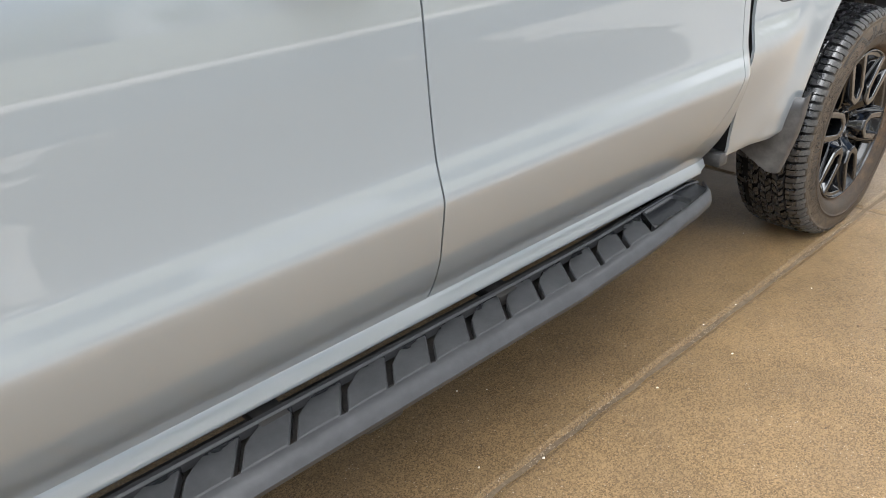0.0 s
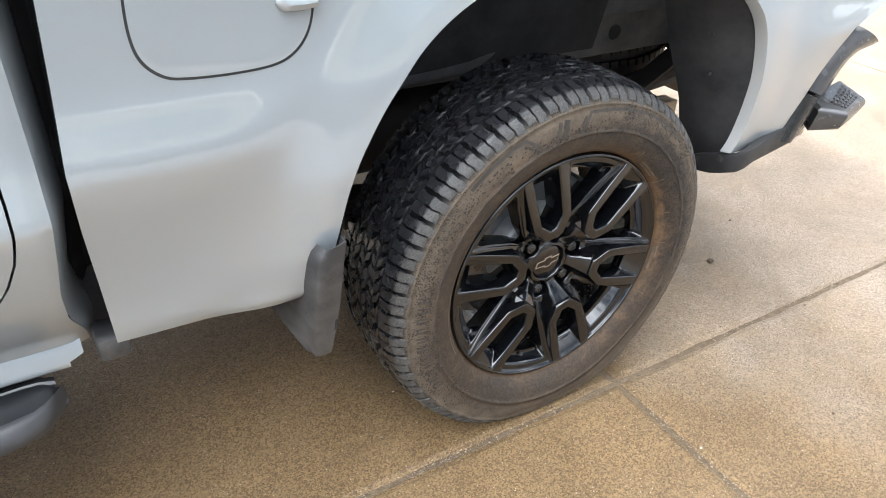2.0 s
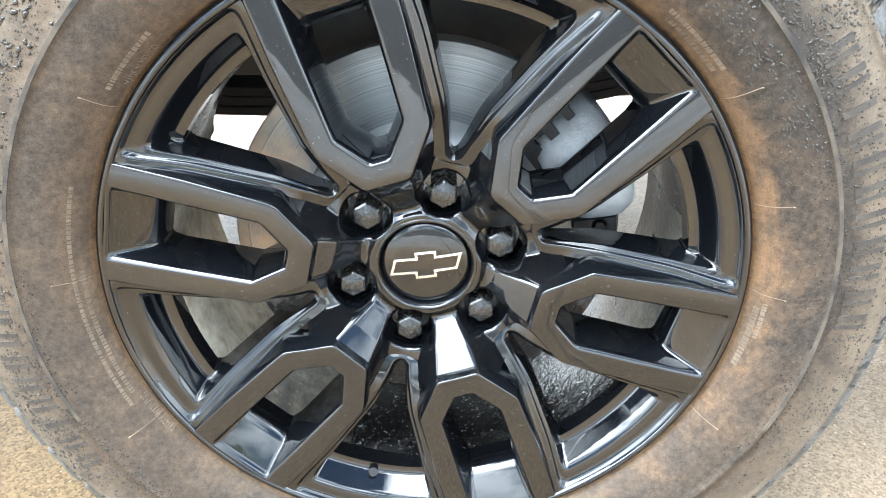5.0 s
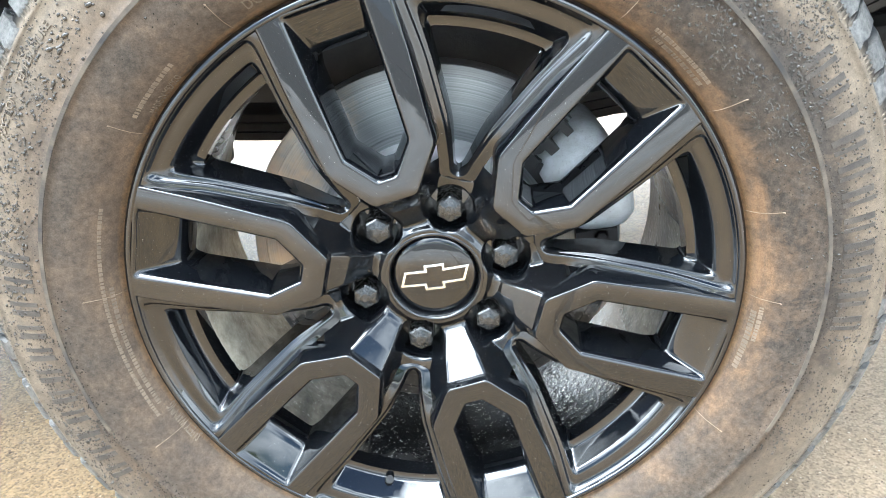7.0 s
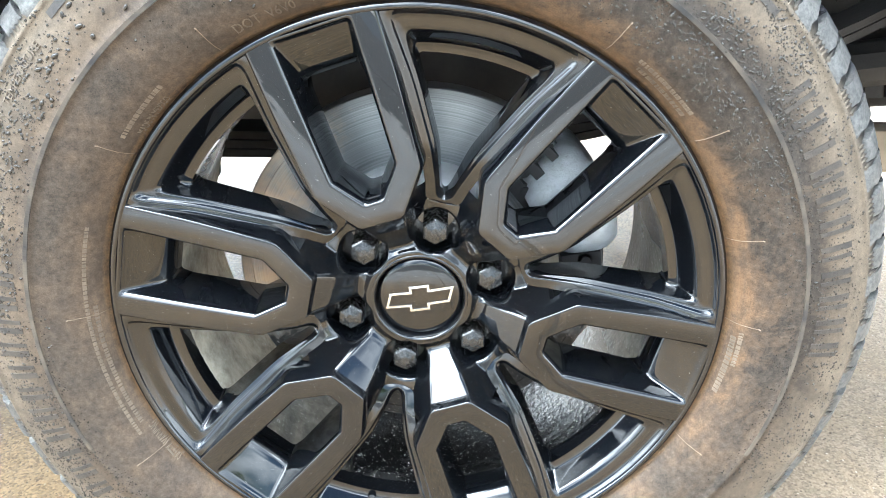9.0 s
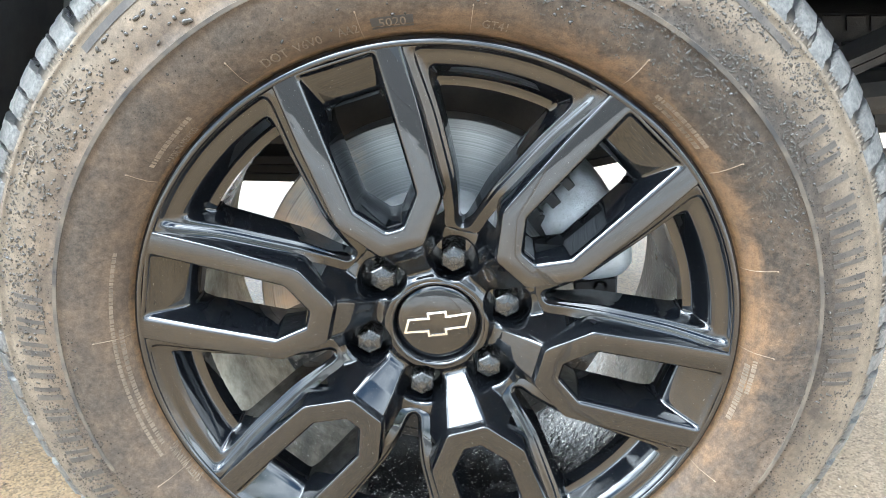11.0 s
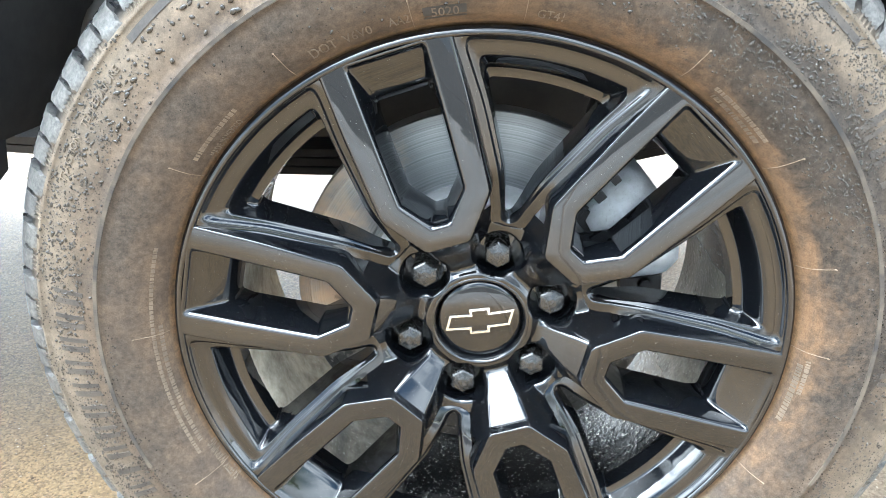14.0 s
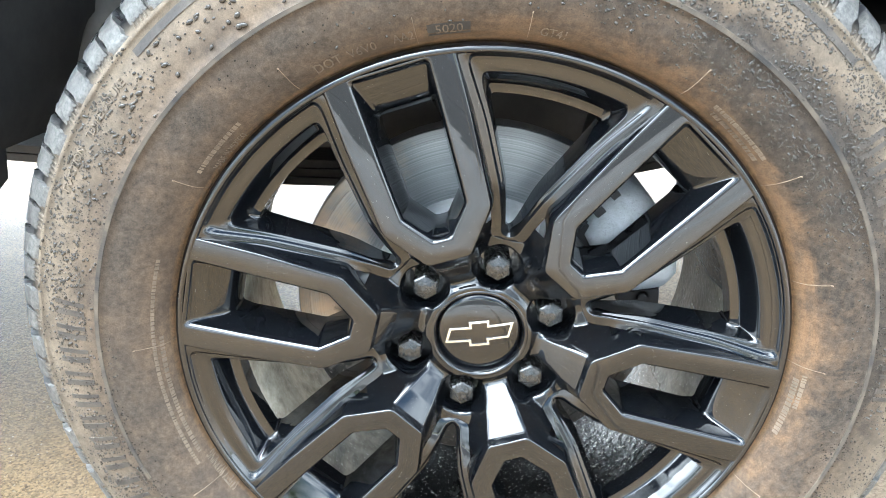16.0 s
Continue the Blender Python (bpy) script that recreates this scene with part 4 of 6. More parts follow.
def rear_liner():
    """Felt panel behind the wheel, bulging towards the tyre."""
    bm = bmesh.new()
    rows = []
    for j in range(26):
        v = j / 25
        z = 0.98 - 0.48 * v
        inner = lerp_table([(0.50, 0.500), (0.55, 0.482), (0.60, 0.462), (0.65, 0.447), (0.70, 0.425), (0.74, 0.402), (0.80, 0.370), (0.90, 0.330), (0.98, 0.285)], z)
        outer = (0.979 + 0.016 * v) * lerp_table([(0.575, 0.486), (0.63, 0.490), (0.705, 0.487), (0.79, 0.474), (0.875, 0.440), (0.94, 0.382), (0.98, 0.315)], z + 0.05 * v)
        rows.append([(inner + (outer - inner) * u, 0.110 - 0.157 * u ** 0.8 - 0.012 * math.sin(math.pi * u), z + 0.05 * u * v) for u in [i / 10 for i in range(11)]])
    grid(bm, rows)
    weld(bm)
    return bm


liner = part("arch_liner", rear_liner(), LINER, truck, "black felt liner held by plastic fasteners")
for x, z, y in ((0.395, 0.842, 0.018), (0.424, 0.748, 0.026), (0.372, 0.90, 0.030)):
    bm = bmesh.new()
    vs = bmesh.ops.create_uvsphere(bm, u_segments=12, v_segments=6, radius=0.0058)["verts"]
    for v in vs:
        v.co = Vector((x, y, z)) + Vector((v.co.x, v.co.y * 0.55, v.co.z))
    part("fastener", bm, LINER, liner)


# dark foot of the bed side behind the wheel, with two screws
def rear_foot():
    """A plate across the foot of the liner, bent round the corner and run back below the painted side."""
    bm = bmesh.new()
    # way along the strip: x, y, top, low
    line = [(0.472, 0.0520, 0.533, 0.494), (0.470, 0.0480, 0.5350, 0.493), (0.470, 0.0250, 0.5460, 0.498), (0.470, 0.0, 0.5570, 0.504), (0.470, -0.0200, 0.5650, 0.512), (0.4705, -0.0380, 0.5710, 0.5205), (0.4735, -0.0520, 0.5740, 0.5265), (0.480, -0.0610, 0.5760, 0.5295), (0.490, -0.0655, 0.5790, 0.5315), (0.511, -0.0655, 0.5820, 0.5345), (0.548, -0.0600, 0.5850, 0.5420), (0.600, -0.0480, 0.5880, 0.5390), (0.668, -0.0340, 0.5900, 0.5370), (0.735, -0.0200, 0.5900, 0.5350)]
    rows = []
    for k, (x, y, top, low) in enumerate(line):
        (xa, ya), (xb, yb) = line[max(k - 1, 0)][:2], line[min(k + 1, len(line) - 1)][:2]
        way = Vector((xb - xa, yb - ya, 0)).normalized()
        n = Vector((-way.y, way.x, 0))  # into the truck
        deep = 0.012 + 0.09 * smooth(0.50, 0.735, x)
        p = Vector((x, y, 0))
        rows.append([p + n * d + Vector((0, 0, z)) for d, z in ((deep, top), (0.004, top), (0.0012, top - 0.0012), (0.0, top - 0.004), (0.0, (top + low) / 2), (0.0, low + 0.004), (0.0012, low + 0.0012), (0.004, low), (deep, low))])
    grid(bm, rows)
    bm.faces.new([bm.verts.new(p) for p in rows[0]])
    weld(bm)
    bmesh.ops.recalc_face_normals(bm, faces=bm.faces)
    return bm


foot = both("bed_foot_trim", rear_foot(), black_plastic("dark_trim_plastic", 0.020, 0.55, 0.045, 0.3), "dark plastic lower trim", 40)
for y, z in ((0.038, 0.524), (-0.0255, 0.5525)):
    bm = bmesh.new()
    tube(bm, [(0.471, y, z), (0.4685, y, z)], [0.0085, 0.0078], 20)
    tube(bm, [(0.469, y, z), (0.4655, y, z)], [0.0052, 0.0046], 6)
    part("screw", bm, CHASSIS, foot)


# fuel door
def fuel_door():
    """A closed flap in the bed side: a dark seam and a finger tab."""
    pts = spline([(-0.665, 1.165), (-0.735, 1.158), (-0.765, 1.12), (-0.772, 1.06), (-0.774, 1.0), (-0.766, 0.962), (-0.742, 0.938), (-0.712, 0.931), (-0.65, 0.929), (-0.592, 0.934), (-0.560, 0.950), (-0.540, 0.978), (-0.531, 1.02), (-0.530, 1.07), (-0.534, 1.12), (-0.560, 1.157), (-0.60, 1.165), (-0.665, 1.165)], 110)[:-1]
    pts = [(x, z + 0.004) for x, z in pts]
    arch = spline(ARCH, 60)

    def yy(x, z):
        return bed_y(x, z, min(math.hypot(x - a, z - b) for a, b in arch))
    cx, cz = -0.652, 1.053

    def ring(s, lift):
        return [(cx + (x - cx) * (1 + s / 0.12), yy(x, z) - lift, cz + (z - cz) * (1 + s / 0.115)) for x, z in pts]
    seam = bmesh.new()
    grid(seam, [ring(0.0015, 0.0005), ring(-0.0020, 0.0005)], True)
    lid = bmesh.new()
    rows = [ring(-0.0018, -0.002), ring(-0.0022, 0.0010), ring(-0.006, 0.0016)]
    for s in (-0.03, -0.06, -0.09, -0.115):
        f = 1 + s / 0.12
        rows.append([(cx + (x - cx) * f, yy(cx + (x - cx) * f, cz + (z - cz) * f) - 0.0016, cz + (z - cz) * f) for x, z in pts])
    vs = grid(lid, rows, True)
    lid.faces.new(vs[-1])
    bmesh.ops.recalc_face_normals(lid, faces=lid.faces)
    tab = bmesh.new()
    rows = []
    for i in range(11):
        u = i / 10
        x = -0.586 + 0.061 * u
        w = lerp_table([(0.0, 0.3), (0.08, 0.75), (0.2, 0.95), (0.6, 1.0), (0.92, 0.85), (1.0, 0.5)], u)
        rows.append([(x, yy(x, 1.02) - d * w, 1.022 + h * w) for h, d in ((0.017, 0.0), (0.014, 0.010), (0.006, 0.016), (-0.004, 0.018), (-0.012, 0.014), (-0.0155, 0.006), (-0.0155, 0.0))])
    vs = grid(tab, rows)
    tab.faces.new(vs[0])
    tab.faces.new(vs[-1])
    bmesh.ops.recalc_face_normals(tab, faces=tab.faces)
    door = part("fuel_door", lid, PAINT, truck, "silver fuel door with a finger tab")
    part("seam", seam, LINER, door)
    part("finger_tab", tab, PAINT, door)


fuel_door()


# rear bumper: a black lower end, a grey cap above it, and the corner step
def bumper_piece(lines, back=0.0, wrap=0.12):
    """Loft over lines of (x and z of the front edge, x and z of the rear edge)."""
    bm = bmesh.new()
    rows = []
    for xl, zl, xr, zr in lines:
        row = [(xl - 0.01, 0.06, zl), (xl, -0.012, zl), (xl * 0.93 + xr * 0.07, -0.024, zl * 0.93 + zr * 0.07)]
        for u in (0.3, 0.55, 0.8):
            row.append((xl + (xr - xl) * u, -0.026 - 0.012 * math.sin(math.pi * u), zl + (zr - zl) * u))
        row += [(xl * 0.05 + xr * 0.95, -0.020, zl * 0.05 + zr * 0.95), (xr + 0.006, -0.006, zr), (xr + wrap * 0.5, 0.012, zr - wrap * 0.11), (xr + wrap, 0.034, zr - wrap * 0.26), (xr + wrap, 0.16, zr - wrap * 0.2)]
        row = [(x, y + back, z) for x, y, z in row]
        rows.append(row)
    vs = grid(bm, rows)
    bm.faces.new(vs[0][::-1])
    bm.faces.new(vs[-1])
    bmesh.ops.recalc_face_normals(bm, faces=bm.faces)
    return bm


LOWER = [(0.663, 0.562, 0.735, 0.541), (0.672, 0.580, 0.752, 0.560), (0.700, 0.630, 0.782, 0.612), (0.716, 0.674, 0.797, 0.648)]
UPPER = [(0.744, 0.676, 0.799, 0.651), (0.762, 0.716, 0.822, 0.694), (0.787, 0.753, 0.852, 0.733), (0.810, 0.784, 0.888, 0.752), (0.840, 0.806, 0.940, 0.760), (0.875, 0.815, 0.970, 0.766)]
REVEAL = [(0.708, 0.678, 0.752, 0.669), (0.718, 0.728, 0.772, 0.710), (0.736, 0.777, 0.798, 0.748), (0.764, 0.820, 0.818, 0.778), (0.790, 0.838, 0.848, 0.800), (0.845, 0.854, 0.880, 0.810)]
BLACK_BUMPER = black_plastic("bumper_black", 0.012, 0.24, 0.03)
GREY_BUMPER = black_plastic("bumper_grey_cap", 0.050, 0.24, 0.085)
bumper = part("rear_bumper", bumper_piece(LOWER), BLACK_BUMPER, truck, "dark rear bumper with a grey cap", True, 50)
part("bumper_cap", bumper_piece(UPPER), GREY_BUMPER, bumper, "", True, 50)
part("bumper_seam", bumper_piece(REVEAL, 0.014, 0.02), BLACK_BUMPER, bumper, "glossy black strip", True, 50)
for lines, mat in ((LOWER, BLACK_BUMPER), (UPPER, GREY_BUMPER)):
    far_end = bumper_piece(lines)
    for v in far_end.verts:
        v.co.y = 2 * MID - v.co.y
    bmesh.ops.reverse_faces(far_end, faces=far_end.faces)
    part("bumper_corner", far_end, mat, bumper)
part("bumper_beam", extrude_x([(0.16, 0.56), (0.16, 0.80), (0.22, 0.84), (1.68, 0.84), (1.74, 0.80), (1.74, 0.56)], 0.965, 1.05, 2), FLAP, bumper, "", True, 40)
CORNERS = [Vector((1.044, 0.074, 0.622)), Vector((0.967, -0.034, 0.620)), Vector((0.853, -0.070, 0.621)), Vector((0.840, -0.022, 0.624))]
RIM = [(1.055, 0.085), (0.985, -0.042), (0.853, -0.079), (0.808, -0.027), (0.850, 0.04)]
FOOT = [(1.050, 0.080), (0.985, -0.022), (0.876, -0.053), (0.795, -0.022), (0.850, 0.04)]
bm = bmesh.new()
rows = [[(x, y, 0.560) for x, y in FOOT], [(x, y - 0.003, 0.566) for x, y in FOOT], [(x, y, 0.606) for x, y in RIM], [(x, y + 0.002, 0.613) for x, y in RIM]]
rows.append([(0.92 + (x - 0.92) * 0.90, 0.0 + y * 0.88, 0.621) for x, y in RIM])
vs = grid(bm, rows, True)
bm.faces.new(vs[0][::-1])
bm.faces.new(vs[-1])
bmesh.ops.recalc_face_normals(bm, faces=bm.faces)
step = part("corner_step", bm, GREY_BUMPER, truck, "grey bumper corner step with black grips", True, 40)
for i in range(6):
    for j in range(5):
        bm = bmesh.new()
        quad = []
        for du, dv in ((0.0, 0.0), (0.10, 0.0), (0.10, 0.10), (0.0, 0.10)):
            u, v = 0.08 + i * 0.145 + du + (0.02 if j % 2 else 0.0), 0.08 + j * 0.17 + dv
            quad.append((CORNERS[1].lerp(CORNERS[0], v)).lerp(CORNERS[2].lerp(CORNERS[3], v), u))
        vs = grid(bm, [[p + Vector((0, 0, -0.001)) for p in quad], [p + Vector((0, 0, 0.004)) for p in quad]], True)
        bm.faces.new(vs[-1])
        bmesh.ops.recalc_face_normals(bm, faces=bm.faces)
        part("grip", bm, PLASTIC, step, "", False)


# ---- wheel: built round its own axle, then set at its hub ----
HUB = Vector((0.0, 0.0, 0.397))
LOOPS = [46.3 + 60 * k for k in range(6)]
FRONT = -0.045


def rounded(points, radii, n=3):
    """A closed outline with each corner rounded off."""
    out = []
    for i, p in enumerate(points):
        q, s = points[i - 1], points[(i + 1) % len(points)]
        a = p + (q - p) * min(0.45, radii[i] / max((q - p).length, 1e-6))
        b = p + (s - p) * min(0.45, radii[i] / max((s - p).length, 1e-6))
        for k in range(n + 1):
            t = k / n
            out.append(a * (1 - t) ** 2 + p * (2 * t * (1 - t)) + b * t * t)
    return out


def soften(rows, flags):
    """Rounds the flagged rows of a loft into three rows."""
    out = []
    for i, row in enumerate(rows):
        f = flags[i]
        if not f:
            out.append(row)
            continue
        last, then = rows[i - 1], rows[i + 1]
        for t in (0.0, 0.33, 0.67, 1.0):
            line = []
            for p, q, s in zip(row, last, then):
                a, b = p + (q - p) * f, p + (s - p) * f
                line.append(a * (1 - t) ** 2 + p * (2 * t * (1 - t)) + b * t * t)
            out.append(line)
    return out


def spoke_mesh():
    """One closed, two-armed spoke: a hexagonal loop with a window, and the shoulder that falls to the hub."""
    bm = bmesh.new()

    def two(rows, radii):
        pts = [polar(r, a, y) for r, a, y in rows] + [polar(r, -a, y) for r, a, y in rows[::-1]]
        return rounded(pts, radii + radii[::-1])

    # outlines from the rim in to the hub: (radius, half-angle, depth)
    def out(d, y, y2=None):
        y2 = y if y2 is None else y2
        return two([(0.2692, 11.55 + d * 215, y), (0.215, 14.05 + d * 268, y), (0.142 + d * 0.25, 19.4 + d * 400, y), (0.0985 - d * 0.75, 11.2 + d * 250, y2)], [0.001, 0.01, 0.0045, 0.004])

    def win(d, y, r=0.0022):
        return two([(0.2625 + d * 1.0, 6.75 + d * 215, y), (0.205, 8.15 + d * 290, y), (0.1455, 10.7 + d * 400, y), (0.1185 - d * 0.9, 3.7 + d * 300, y)], [0.004, 0.01, r, r])
    o = soften([out(-0.0030, FRONT), out(-0.0008, FRONT + 0.0002), out(0.0004, FRONT + 0.0030), out(0.0022, FRONT + 0.009, FRONT + 0.006), out(0.0036, FRONT + 0.024, FRONT + 0.018), out(0.002, 0.008, 0.012)], [0, 0.45, 0, 0, 0, 0])
    w = soften([win(0.0042, FRONT), win(0.0022, FRONT + 0.0002), win(-0.0004, FRONT + 0.0032), win(-0.0026, FRONT + 0.020), win(-0.0036, FRONT + 0.027), win(-0.0046, -0.004), win(-0.0040, 0.008)], [0, 0.3, 0.3, 0, 0, 0, 0])
    # the window's outer end slopes back to the barrel
    for row in w:
        for p in row:
            r = math.hypot(p.x, p.z)
            k = smooth(0.235, 0.258, r) * lerp_table([(FRONT + 0.0033, 0.0), (FRONT + 0.020, 0.024), (FRONT + 0.027, 0.0315), (0.01, 0.0325)], p.y)
            f = 1 - k / r
            p.x *= f
            p.z *= f
    rows = w[::-1] + o
    n = len(rows[0])
    vs = [[bm.verts.new(p) for p in r] for r in rows]
    for a, b in zip(vs, vs[1:]):
        for i in range(n):
            j = (i + 1) % n
            f = bm.faces.new((a[i], a[j], b[j], b[i]))
            f.material_index = 1 if a is vs[len(w) - 1] else 0
    # back
    for i in range(n):
        j = (i + 1) % n
        bm.faces.new((vs[-1][i], vs[-1][j], vs[0][j], vs[0][i]))
    bmesh.ops.recalc_face_normals(bm, faces=bm.faces)
    return bm


def web_mesh():
    """The lower plate between two spokes, with its V-shaped opening, its ledge and its slot."""
    bm = bmesh.new()

    def ring(rows, turn=0.013):
        """rows: rim corner, three places down the side, two at the slot's end."""
        (r, h, y) = rows[0]
        pts = [polar(r, h * k, y) for k in (-0.8, -0.55, -0.28, 0.0, 0.28, 0.55, 0.8)] + [polar(*p[:2], p[2]) for p in rows] + [polar(p[0], -p[1], p[2]) for p in rows[::-1]]
        k = [turn, 0.012, 0.010, 0.008, 0.004, 0.002]
        return rounded(pts, [0.006] * 7 + k + k[::-1], 4)
    flank = ring([(0.2690, 18.4, -0.0436), (0.215, 15.8, -0.0350), (0.150, 11.2, -0.0245), (0.121, 9.6, -0.0140), (0.1015, 8.4, -0.0058), (0.0985, 2.0, -0.0030)], 0.008)
    cove = ring([(0.2654, 17.7, -0.0434), (0.214, 14.9, -0.0325), (0.150, 9.9, -0.0226), (0.121, 7.4, -0.0136), (0.1035, 5.8, -0.0066), (0.1000, 1.4, -0.0042)], 0.011)
    lip = ring([(0.2640, 17.1, -0.0424), (0.213, 13.5, -0.0313), (0.150, 7.9, -0.0216), (0.121, 5.2, -0.0134), (0.1055, 4.0, -0.0072), (0.1020, 1.0, -0.0050)], 0.013)
    step = ring([(0.2612, 16.3, -0.0378), (0.211, 12.8, -0.0280), (0.150, 7.2, -0.0188), (0.121, 4.5, -0.0112), (0.1070, 3.2, -0.0056), (0.1036, 0.8, -0.0036)], 0.015)
    edge = ring([(0.2492, 14.5, -0.0352), (0.207, 11.5, -0.0262), (0.150, 5.9, -0.0172), (0.121, 3.5, -0.0100), (0.1095, 2.4, -0.0048), (0.1060, 0.6, -0.0028)], 0.017)
    wall = ring([(0.2372, 13.2, -0.0135), (0.203, 10.9, -0.014), (0.150, 5.6, -0.009), (0.121, 3.2, -0.003), (0.1100, 2.1, 0.002), (0.1068, 0.5, 0.003)], 0.013)
    flange = ring([(0.2292, 12.4, -0.0118), (0.200, 10.5, -0.008), (0.150, 5.3, -0.004), (0.121, 3.0, 0.002), (0.1102, 2.0, 0.006), (0.1070, 0.5, 0.007)], 0.010)
    back = ring([(0.2290, 12.3, 0.010), (0.199, 10.2, 0.010), (0.150, 5.1, 0.012), (0.121, 2.8, 0.012), (0.1105, 1.8, 0.016), (0.1076, 0.4, 0.016)], 0.010)
    rows = soften([flank, cove, lip, step, edge, wall, flange, back], [0, 0.35, 0.35, 0.30, 0.22, 0.12, 0, 0])
    grid(bm, rows, True)
    bmesh.ops.remove_doubles(bm, verts=bm.verts, dist=0.00008)
    bmesh.ops.recalc_face_normals(bm, faces=bm.faces)
    return bm


POCKET, NUT_AT = 0.0214, 0.0700


def soft_max(a, b, k):
    """The greater of two heights, with a fillet of about k between them."""
    h = max(k - abs(a - b), 0.0) / k
    return max(a, b) + h * h * k * 0.25


def hub_height(x, z):
    """How far the hub's cast face stands out at (x, z), x along a spoke's middle."""
    r, z = math.hypot(x, z), abs(z)
    top = lerp_table([(0.045, -0.0030), (0.050, -0.0028), (0.054, -0.0014), (0.058, 0.0018), (0.063, 0.0070), (0.070, 0.0138), (0.080, 0.0238), (0.090, 0.0326), (0.0975, 0.0392), (0.103, 0.0385), (0.130, 0.036)], x)
    half = lerp_table([(0.045, 0.0098), (0.056, 0.0108), (0.070, 0.0136), (0.085, 0.0166), (0.0966, 0.0186), (0.120, 0.0335)], x)
    d = z - half
    soft = lerp_table([(0.056, 0.0060), (0.070, 0.0042), (0.085, 0.0022), (0.096, 0.0010)], x)
    d = max(0.0, d + soft * 0.7)
    spoke = top - 0.0004 * (z / half) ** 2 - 1.7 * (d - soft * (1 - math.exp(-d / soft)))
    side = min(1.0, max(0.0, (28.0 - math.degrees(math.atan2(z, x))) / 6.4))
    seam, level = 0.0985 + 0.003 * side, 0.0030 + 0.0028 * side
    floor = level - 0.14 * (seam - r) if r < seam else level - 1.2 * (r - seam)
    h = soft_max(spoke, floor, 0.005)
    ring = 0.0046 - 0.8 * max(0.0, r - 0.0490) ** 1.0
    return soft_max(h, ring, 0.003)


def hub_sector():
    """A sixth of the hub: the shoulder of one spoke and half of the two nut pockets beside it."""
    bm = bmesh.new()
    nuts = [polar(NUT_AT, a) for a in (-30.0, 30.0)]

    def place(r, deg):
        p = polar(r, deg)
        for c in nuts:
            v = p - c
            d = v.length
            if abs(d - POCKET) < 0.0006:
                p = c + v * (POCKET / d)
                d = POCKET
            if d < POCKET - 0.0001:
                return Vector((p.x, 0.030, p.z))
            rim = 0.0024 * max(0.0, 1 - (d - POCKET) / 0.0030) ** 2
            if d < POCKET + 0.0030:
                return Vector((p.x, -hub_height(p.x, p.z) + rim, p.z))
        return Vector((p.x, -hub_height(p.x, p.z), p.z))
    n = 72
    grid(bm, [[place(0.0455 + 0.0557 * j / 58, -30 + 60 * i / n) for i in range(n + 1)] for j in range(59)])
    grid(bm, [[place(0.1012 + 0.0188 * j / 12, -22 + 44 * i / 40) for i in range(41)] for j in range(13)])
    bmesh.ops.recalc_face_normals(bm, faces=bm.faces)
    return bm


def nut_mesh():
    """A capped hexagonal nut with a chamfered, slightly domed end."""
    bm = bmesh.new()
    c = polar(NUT_AT - 0.0008, 0.0)

    def hexa(r, y, soft=0.0):
        out = []
        for i in range(6):
            for da in (-3.0, 3.0):
                a = radians(60 * i + 12 + da + da * 2.0 * soft)
                out.append(c + Vector((r * math.cos(a), y, r * math.sin(a))))
        return out
    vs = grid(bm, [hexa(0.0128, 0.036), hexa(0.0128, -0.0002), hexa(0.0124, -0.0014), hexa(0.0110, -0.0026), hexa(0.0045, -0.0050), hexa(0.0018, -0.0052)], True)
    bm.faces.new(vs[-1])
    bmesh.ops.recalc_face_normals(bm, faces=bm.faces)
    return bm


def cap_mesh():
    """The domed disc of the centre cap."""
    bm = bmesh.new()
    lathe(bm, [(0.0399, 0.009), (0.0397, 0.0036), (0.0391, 0.0019), (0.0380, 0.0010), (0.034, 0.0000), (0.025, -0.0012), (0.012, -0.0020), (0.0, -0.0023)], 96)
    weld(bm, 0.0001)
    return bm


def bezel_mesh():
    """The rounded ring that holds the cap."""
    bm = bmesh.new()
    lathe(bm, [(0.0482, 0.010), (0.0479, 0.0010), (0.0472, -0.0021), (0.0461, -0.0042), (0.0447, -0.0053), (0.0434, -0.0051), (0.0421, -0.0036), (0.0410, -0.0008), (0.0403, 0.0030), (0.0400, 0.0085)], 96)
    weld(bm, 0.0001)
    return bm


def badge_mesh():
    """A plain outlined bar with a wider middle, leaning."""
    bm = bmesh.new()
    pts = [(-0.0335, -0.0078), (-0.0105, -0.0078), (-0.0105, -0.0130), (0.0085, -0.0130), (0.0085, -0.0078), (0.0275, -0.0078), (0.0335, 0.0078), (0.0105, 0.0078), (0.0105, 0.0130), (-0.0085, 0.0130), (-0.0085, 0.0078), (-0.0275, 0.0078)]
    n = len(pts)
    P = [Vector((x, z, 0)) for x, z in pts]
    inner = []
    for i in range(n):
        a, b, c = P[i - 1], P[i], P[(i + 1) % n]
        d1, d2 = (b - a).normalized(), (c - b).normalized()
        n1, n2 = Vector((-d1.y, d1.x, 0)), Vector((-d2.y, d2.x, 0))
        m = (n1 + n2)
        inner.append(b + m * (0.0022 / max(0.3, 1 + n1.dot(n2))))

    def lift(p, h):
        return (p.x, -0.0023 + 0.0030 * (p.length / 0.038) ** 2 - h, p.y)
    rows = [[lift(p, -0.0005) for p in P], [lift(p, 0.0007) for p in P], [lift(p, 0.0007) for p in inner], [lift(p, -0.0005) for p in inner]]
    grid(bm, rows, True)
    bmesh.ops.recalc_face_normals(bm, faces=bm.faces)
    for v in bm.verts:
        v.co = Matrix.Rotation(radians(-6.5), 4, "Y") @ v.co
    return bm


